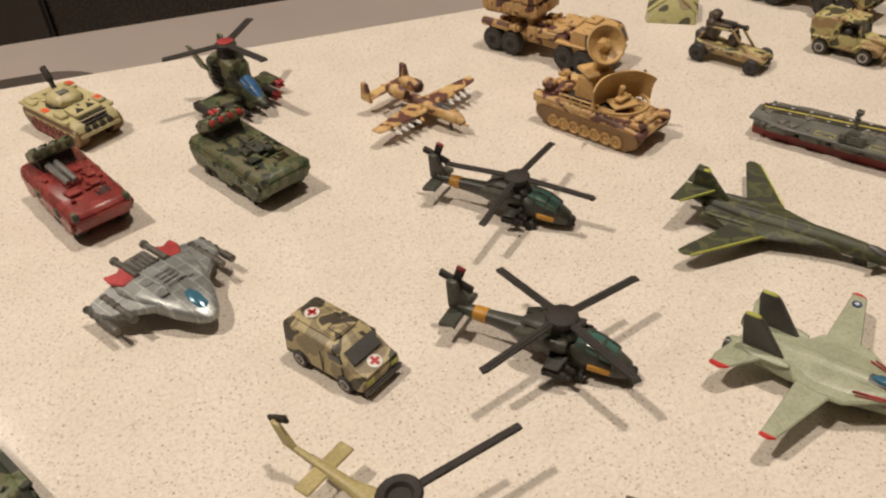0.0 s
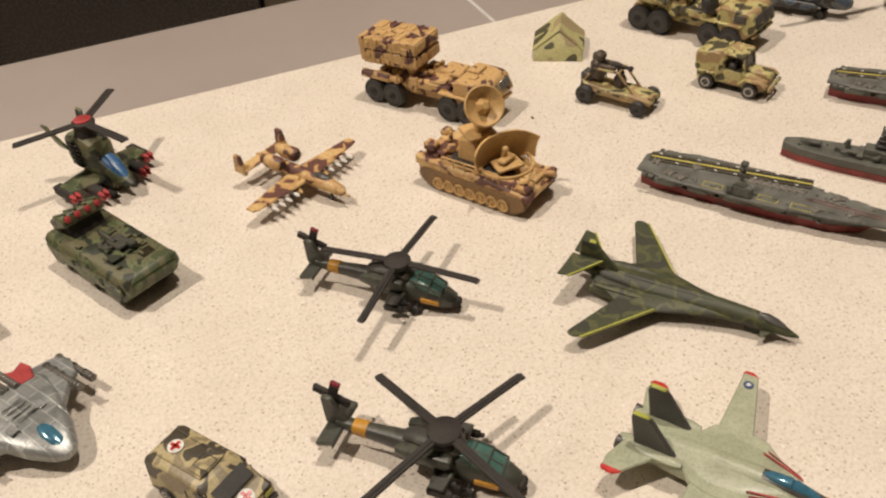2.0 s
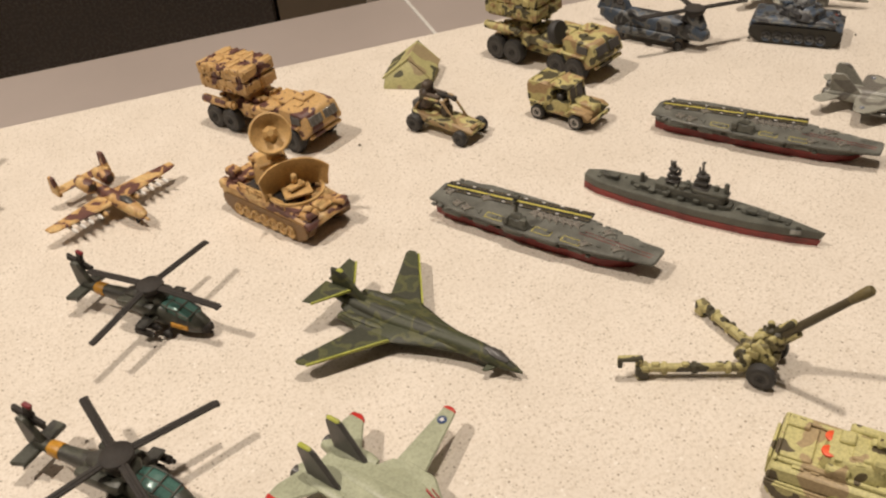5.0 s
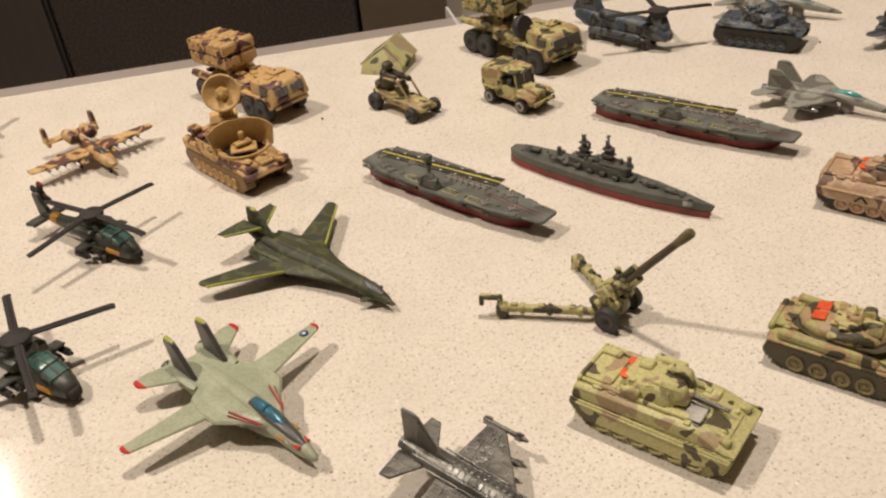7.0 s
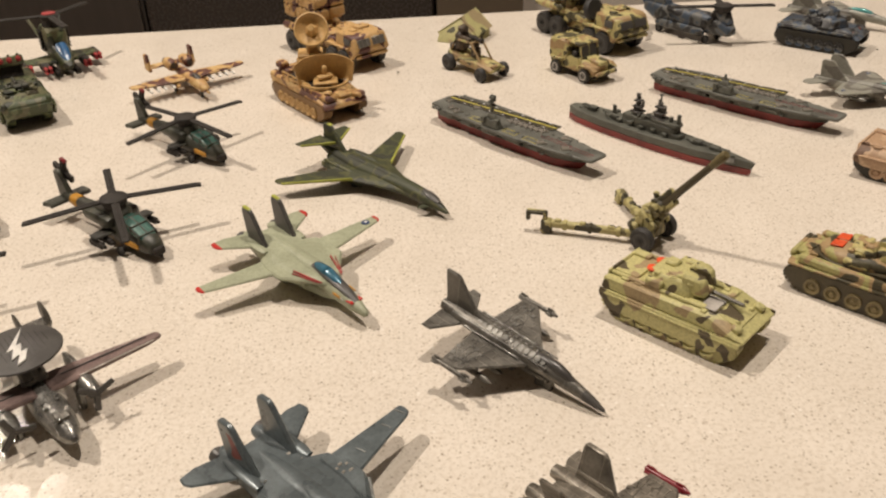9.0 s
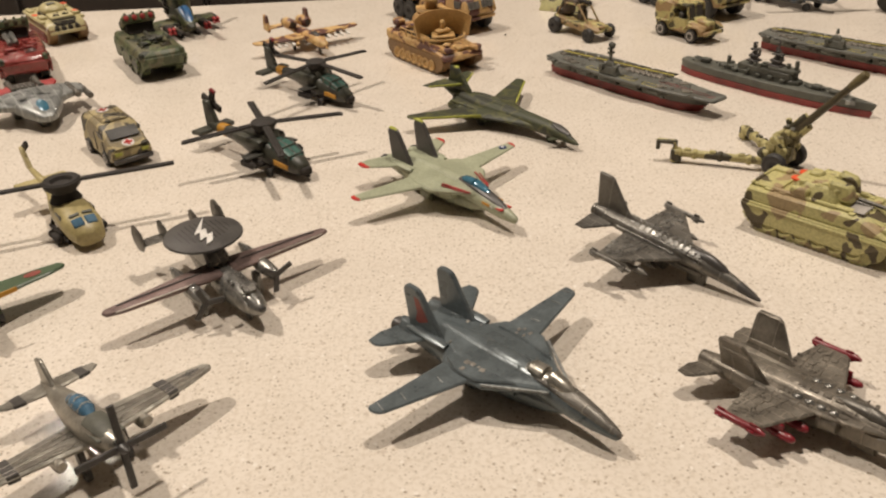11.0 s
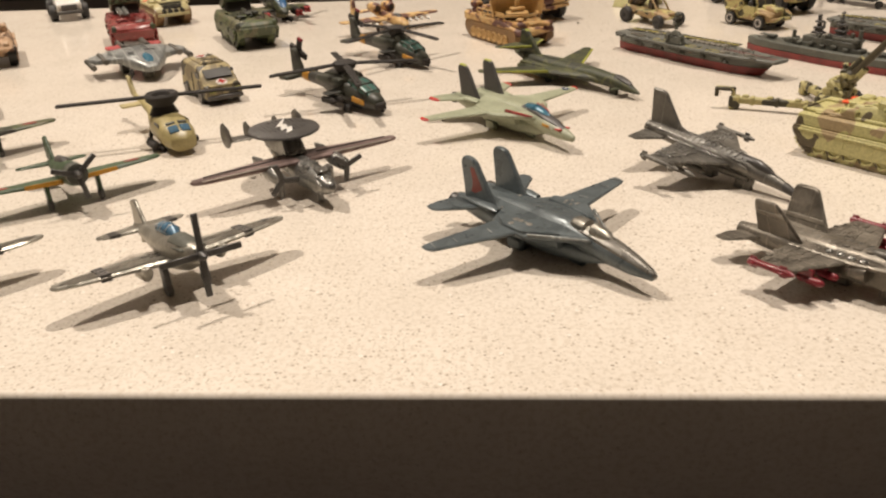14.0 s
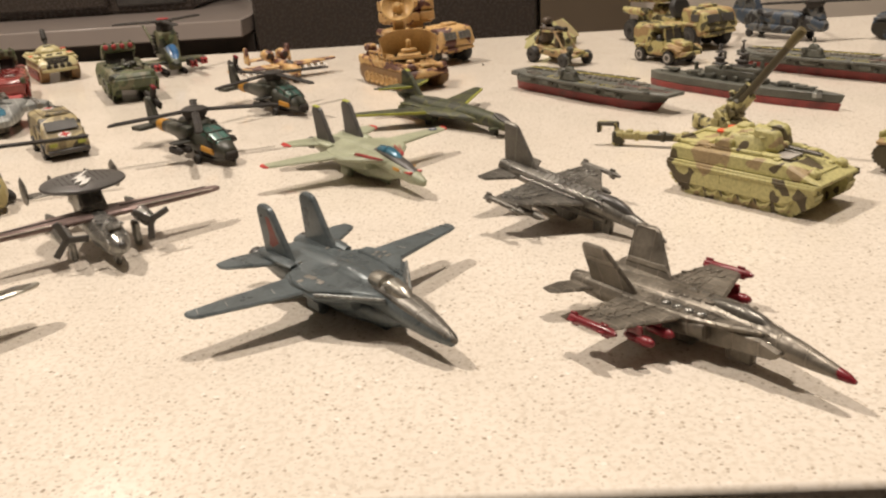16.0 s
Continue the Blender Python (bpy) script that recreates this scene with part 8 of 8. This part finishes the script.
# ---- toy ships ----
def carrier(x, y, heading, label, mast=True, size=1.0):
    v = thing("aircraft_carrier", x, y, heading, label, "toy ship", "toy ships", size=size)
    def lines(k, z):
        return [(4.35 * k - 0.5, 0.0, z), (3.4 * k, 0.24 * k, z), (2.4, 0.50 * k, z), (0.5, 0.60 * k, z), (-3.0, 0.58 * k, z), (-3.6, 0.42 * k, z), (-3.6, -0.42 * k, z), (-3.0, -0.58 * k, z), (0.5, -0.60 * k, z), (2.4, -0.50 * k, z), (3.4 * k, -0.26 * k, z)]
    part("hull", solid(fresh(), lines(0.86, 0.0), lines(0.93, 0.30), 0.0), HULL_RED, v, "red painted lower hull")
    part("upper_hull", solid(fresh(), lines(0.931, 0.30), lines(1.0, 0.60), 0.02), SHIP_GREY, v)
    deck = [(4.02, 0.40), (4.09, 0.30), (4.09, -0.36), (4.00, -0.44), (3.3, -0.54), (2.2, -0.72), (1.2, -0.74), (1.1, -0.86), (-0.6, -0.90), (-0.7, -0.80), (-2.6, -0.80), (-3.2, -0.62), (-3.7, -0.60), (-3.72, 0.35), (-3.4, 0.72), (-2.2, 1.0), (0.2, 1.02), (1.2, 0.90), (1.8, 0.62), (3.2, 0.45)]
    bm = plan(fresh(), deck, 0.585, 0.70, 0.03)
    clutter(clutter(bm, 31, 16, (-3.2, 3.4), (-0.58, -0.40), 0.70, 0.05, 0.16, 0.06), 32, 12, (1.4, 3.6), (0.0, 0.36), 0.70, 0.05, 0.14, 0.05)
    edge = random.Random(58)
    for k in range(26):
        for side, span in ((-1, 0.74), (1, 0.86)):
            q = -3.4 + 0.26 * k
            reach = span * (1.0 if q < 1.0 else 1.0 - 0.21 * (q - 1.0))
            box(bm, (q + edge.uniform(-0.06, 0.06), side * reach, 0.625), (edge.uniform(0.14, 0.30), edge.uniform(0.06, 0.16), 0.09), 0.02)
    d = part("flight_deck", bm, DECK_GREY, v)
    m = Matrix.Rotation(radians(6), 4, "Z")
    b = box(fresh(), (-0.95, 0.62, 0.712), (5.1, 0.54, 0.02), 0)
    bmesh.ops.transform(b, matrix=m, verts=b.verts)
    runway = part("runway", b, DECK_DARK, d, "dark angled runway")
    b = box(fresh(), (-0.95, 0.62, 0.724), (5.05, 0.075, 0.012), 0)
    bmesh.ops.transform(b, matrix=m, verts=b.verts)
    part("runway_line", b, YELLOW_LINE, runway, "thick yellow centre line")
    b = fresh()
    for q in (0.42, 0.82):
        box(b, (-0.95, q, 0.722), (5.05, 0.018, 0.012), 0)
    bmesh.ops.transform(b, matrix=m, verts=b.verts)
    part("runway_edge", b, PALE_OLIVE, runway, "thin dull yellow edge lines")
    b = fresh()
    for q in (0.0, -0.14):
        box(b, (2.7, q, 0.706), (2.4, 0.016, 0.012), 0, (0, 0, -3))
    part("catapult_track", b, HULL_RED, d)
    for px in (-1.2, 0.5, 1.5):
        b = fresh()
        for a, c, w, h in ((px, -0.68, 0.6, 0.018), (px, -0.42, 0.6, 0.018), (px - 0.30, -0.55, 0.018, 0.28), (px + 0.30, -0.55, 0.018, 0.28)):
            box(b, (a, c, 0.706), (w, h, 0.012), 0)
        part("lift_outline", b, YELLOW_LINE, d)
    b = solid(fresh(), [(-0.80, -0.82, 0.69), (0.10, -0.82, 0.69), (0.10, -0.44, 0.69), (-0.80, -0.44, 0.69)], [(-0.66, -0.74, 1.02), (-0.04, -0.74, 1.02), (-0.04, -0.50, 1.02), (-0.66, -0.50, 1.02)], 0.06)
    clutter(b, 35, 8, (-0.7, 0.0), (-0.76, -0.48), 0.90, 0.08, 0.2, 0.2)
    isl = part("island", b, SHIP_GREY, v)
    b = solid(fresh(), [(-0.58, -0.73, 1.0), (-0.10, -0.73, 1.0), (-0.10, -0.51, 1.0), (-0.58, -0.51, 1.0)], [(-0.48, -0.69, 1.2), (-0.2, -0.69, 1.2), (-0.2, -0.55, 1.2), (-0.48, -0.55, 1.2)], 0.04)
    rod(b, (-0.35, -0.62, 1.25), (-0.35, -0.62, 1.9 if mast else 1.45), 0.07, 0.05)
    if mast:
        box(b, (-0.35, -0.62, 1.50), (0.18, 0.24, 0.10), 0.02), box(b, (-0.35, -0.62, 1.66), (0.14, 0.30, 0.08), 0.02), box(b, (-0.32, -0.62, 1.80), (0.22, 0.20, 0.14), 0.03)
    part("mast", b, SHIP_GREY, isl)
    # rows of tiny parked planes
    arrow = [(0.21, 0.0), (0.03, 0.06), (-0.08, 0.21), (-0.13, 0.06), (-0.20, 0.09), (-0.20, -0.09), (-0.13, -0.06), (-0.08, -0.21), (0.03, -0.06)]
    me = mesh_of(plan(fresh(), arrow, 0.0, 0.06, 0.0), BRIGHT, "parked_plane")
    for k in range(7):
        piece("parked_plane", me, v, -0.1 + 0.24 * k, 0.12 + 0.012 * k, 0.70, 0, 0, -60)
    for px, py, a in ((1.95, -0.5, 10), (2.9, -0.3, 5), (2.35, 0.30, 0), (-2.6, -0.45, 30), (-2.2, -0.55, 20), (-1.9, 0.2, 0), (-3.2, 0.0, 40)):
        piece("parked_plane", me, v, px, py, 0.70, 0, 0, a)
    dot = mesh_of(box(fresh(), (0, 0, 0), (0.10, 0.045, 0.02), 0), WHITE, "runway_dash")
    for k in range(8):
        for side in (0.42, 0.83):
            q = m @ Vector((-3.2 + 0.62 * k, side, 0.732))
            piece("runway_dash", dot, runway, q.x, q.y, 0.730, 0, 0, 6)
    b = fresh()
    for s in (1, -1):
        for x0, long in ((-2.7, 0.8), (-1.6, 0.7), (-0.45, 0.8), (0.7, 0.75), (1.7, 0.6)):
            loft(b, [(x0 + long / 2, 0.52, 0.06, 0.05), (x0 + long * 0.35, 0.50, 0.15, 0.13), (x0 - long * 0.35, 0.50, 0.15, 0.13), (x0 - long / 2, 0.52, 0.06, 0.05)], 10, s * (0.66 - 0.06 * max(0, x0)))
        for k in range(11):
            box(b, (-3.1 + 0.52 * k, s * 0.62, 0.40 + 0.05 * (k % 2)), (0.16, 0.14, 0.07), 0.03)
    part("gun_gallery", b, SHIP_GREY, v, "bulging grey side galleries")
    return v


def battleship(x, y, heading, size=1.0):
    v = thing("battleship", x, y, heading, "dark grey toy battleship with a red lower hull", "toy ship", "toy ships", size=size)
    def lines(k, z, bow):
        return [(bow, 0.0, z), (3.0, 0.26 * k, z), (1.8, 0.52 * k, z), (0.2, 0.66 * k, z), (-2.0, 0.62 * k, z), (-3.2, 0.45 * k, z), (-3.7, 0.2 * k, z), (-3.7, -0.2 * k, z), (-3.2, -0.45 * k, z), (-2.0, -0.62 * k, z), (0.2, -0.66 * k, z), (1.8, -0.52 * k, z), (3.0, -0.26 * k, z)]
    v.matrix_basis = v.matrix_basis @ Matrix.Diagonal((1, 0.80, 0.94, 1))
    part("hull", solid(fresh(), lines(0.95, 0.0, 3.72), lines(1.0, 0.25, 3.8), 0.0), HULL_RED, v, "red painted lower hull")
    part("upper_hull", solid(fresh(), lines(1.001, 0.25, 3.8), lines(1.04, 0.56, 3.92), 0.03), SHIP_GREY, v)
    b = fresh()
    plan(b, [(1.15, 0.2), (0.9, 0.30), (-1.4, 0.30), (-2.1, 0.14), (-2.1, -0.14), (-1.4, -0.30), (0.9, -0.30), (1.15, -0.2)], 0.54, 0.72, 0.02)
    plan(b, [(0.95, 0.2), (0.75, 0.32), (-0.75, 0.32), (-0.75, -0.32), (0.75, -0.32), (0.95, -0.2)], 0.70, 0.94, 0.02)
    plan(b, [(1.02, 0.16), (0.92, 0.30), (-0.05, 0.30), (-0.05, -0.30), (0.92, -0.30), (1.02, -0.16)], 0.94, 1.08, 0.03)
    plan(b, [(-0.45, 0.2), (-0.55, 0.28), (-1.25, 0.28), (-1.25, -0.28), (-0.55, -0.28), (-0.45, -0.2)], 0.70, 0.96, 0.03)
    for s in (1, -1):
        for k in range(6):
            box(b, (0.6 - 0.48 * k, s * 0.37, 0.66 + 0.04 * (k % 2)), (0.2, 0.12, 0.12), 0.02)
    clutter(b, 41, 16, (-2.0, 1.1), (-0.32, 0.32), 0.72, 0.06, 0.2, 0.14)
    clutter(b, 42, 16, (-0.7, 0.7), (-0.26, 0.26), 0.98, 0.06, 0.18, 0.16)
    clutter(b, 43, 5, (-3.3, -2.3), (-0.3, 0.3), 0.59, 0.06, 0.18, 0.1)
    clutter(b, 44, 14, (1.3, 3.2), (-0.2, 0.2), 0.59, 0.05, 0.16, 0.08)
    part("superstructure", b, SHIP_GREY, v)
    for px, pz, n in ((1.75, 0.70, 1), (2.4, 0.66, 1), (-2.7, 0.70, -1)):
        t = part("gun_turret", box(fresh(), (px, 0, pz - 0.03), (0.34, 0.30, 0.14), 0.03), SHIP_GREY, v)
        b = fresh()
        for q in (-0.1, 0.0, 0.1):
            rod(b, (px + n * 0.15, q, pz - 0.02), (px + n * 0.5, q, pz + 0.0), 0.025)
        part("gun_barrel", b, SHIP_GREY, t)
    for px, top, fat in ((0.15, 2.02, 1.3), (-0.75, 1.80, 1.1)):
        b = rod(fresh(), (px, 0, 0.95), (px, 0, top), 0.07, 0.03)
        for z, w in ((1.10, 0.40), (1.20, 0.24), (1.29, 0.32), (1.40, 0.16), (1.52, 0.26), (1.64, 0.13)):
            box(b, (px, 0, z), (w * fat, w * fat, 0.08), 0.03)
        box(b, (px, 0.0, top - 0.05), (0.10, 0.2, 0.06), 0.02), rod(b, (px - 0.1, 0.06, 1.52), (px - 0.12, 0.08, 1.76), 0.03), rod(b, (px + 0.18, 0, 1.3), (px + 0.2, 0, 1.55), 0.05)
        part("mast", b, CHARCOAL, v)
    for px, top in ((-1.75, 1.05), (0.62, 1.26), (0.92, 1.42), (-0.3, 1.12)):
        part("funnel", rod(fresh(), (px, 0, 0.75), (px, 0, top), 0.08), SHIP_GREY, v)
    part("bow_mark", box(fresh(), (3.1, -0.30, 0.47), (0.3, 0.03, 0.16), 0.02, (0, 0, 21)), STEEL_BLUE, v)
    return v

# ---- the toys as they stand on the bar ----
TRAIL_LEFT, TRAIL_RIGHT = -32.0, 27.0
BARREL_RISE, BARREL_LONG = 51.5, 3.15

swing_wing_jet(0.14, 5.47, -49.0, "slate blue-grey twin-tailed toy fighter with silver canopy", SLATE, "slate")
swing_wing_jet(-0.44, 13.93, -55.5, "pale sage toy fighter with red tips and black tail fins", SAGE, "sage")
small_jet("light", 4.46, 9.51, -47.3, "dark grey single-tail toy fighter with wing-tip missiles", 0.93, 0.08, 7.2)
small_jet("naval", 5.73, 3.79, -53.6, "gunmetal twin-tail toy fighter with dark red missiles", 0.95, 0.0, -3.0)
small_jet("grey", 20.73, 23.75, -49, "grey camouflaged twin-tail toy fighter with teal canopy", 0.9)
small_jet("far", 24.2, 33.2, -42, "pale grey toy fighter with teal canopy")
small_jet("red", 27.8, 27.0, -45, "blue-grey toy fighter with red tail fins")
small_jet("pale", 14.65, 4.85, -50, "whitish toy jet with green fin caps")
bomber(1.68, 19.33, -51.5, 1.03)
ground_attack_jet(-5.98, 29.83, -58.5)
prop_plane("silver", -7.17, 3.86, -47.3, "silver propeller toy fighter with dark wing bands", 0.985, -9.7)
prop_plane("silver", -12.13, 3.1, -50, "silver propeller toy fighter beside its twin", 0.985, -9.7)
prop_plane("green", -11.53, 8.47, -50.6, "green propeller toy fighter with yellow wing edges", 0.99, -11.0)
prop_plane("olive", -16.1, 12.0, -50, "dark olive propeller toy plane", 1.0, -6.0)
radar_plane(-5.85, 9.20, -53.5, 0.99)
gunship(-4.82, 22.95, -43.5, (87, 0, 270, 179), "black toy attack helicopter with four-blade rotor, amber band", 0.96)
gunship(-5.88, 16.85, -43.5, (64, 152, 246, 333), "blackish green toy attack helicopter with teal canopy panes", 1.0)
utility_helicopter(-10.77, 13.2, -51.9, (68, 250), KHAKI, "khaki toy helicopter with black two-blade rotor and blue windscreen", 0.93)
twin_rotor_helicopter(16.88, 32.87, -55.9, 1.1)
rocket_gunship(-12.08, 33.27, -60, (252, 122, 2))
fighting_vehicle(8.94, 10.58, -48.5, WOODLAND_PALE, "pale lime camouflaged tracked toy vehicle with orange marks", WOODLAND_PALE, 0.92)
light_tank(13.77, 11.38, -48, 0.93)
fighting_vehicle(18.9, 17.0, -48, SAND, "pinkish sand tracked toy vehicle with black chevron", None, 0.95, True, True)
fighting_vehicle(-22.69, 25.04, -60, SAND, "sand-coloured tracked toy vehicle with dark patches", None, 0.95, True, False)
battle_tank(22.04, 30.36, -44, BLUE_CAMO, "blue-grey camouflaged toy tank", 150, 0.94, 1.0, FADED_RED)
battle_tank(-19.5, 17.0, -57, OLIVE_CAMO, "dark green camouflaged toy tank", 0, 0.95, 2.0)
cream_tank(-18.2, 33.78, -54.5, 0.95)
missile_carrier(-12.25, 27.96, -61.3, OLIVE_CAMO, OLIVE_CAMO, CORAL, "green camouflaged tracked toy carrier with red-tipped rockets", False, 1.02)
missile_carrier(-17.68, 28.06, -63.6, APC_RED, OLIVE_CAMO, GUN_BROWN, "brick red tracked toy carrier with a green rocket box", True, 1.01)
radar_carrier(-0.34, 26.82, -57.7, 1.03)
launcher_truck(0.37, 32.8, -55, DESERT, True, "tan camouflaged eight-wheeled toy missile truck", False, 1.04)
launcher_truck(12.16, 33.16, -62.4, WOODLAND, False, "yellow-green camouflaged eight-wheeled toy missile truck", True, 1.1)
pale_truck(-24.46, 35.99, -60)
jeep(10.62, 28.56, -59, 1.02)
buggy(6.25, 29.69, -57.2, 1.09)
ambulance(-10.98, 18.47, -53.9, 1.01)
howitzer(9.43, 14.5, -50)
tent(5.87, 33.65, -120.5)
star_fighter(-15.01, 22.31, -56.1)
carrier(6.6, 22.1, -53.5, "grey toy aircraft carrier with red hull and tall mast", True, 0.98)
carrier(15.65, 23.9, -50.3, "grey toy aircraft carrier with red hull and low mast", False, 0.97)
battleship(11.5, 21.12, -52.7)

# crumbs on the stone
for px, py, across in ((2.95, 30.1, 0.11), (24.2, 29.3, 0.10), (13.4, 25.8, 0.07)):
    crumb = thing("crumb", px, py, px * 40, "tiny dark crumb on the quartz bar top", "crumb", "crumbs on the bar")
    bm = ball(fresh(), (0, 0, across * 0.3), (across * 0.6, across * 0.42, across * 0.34), 8)
    part("crumb_body", bm, GUN_BROWN, crumb)
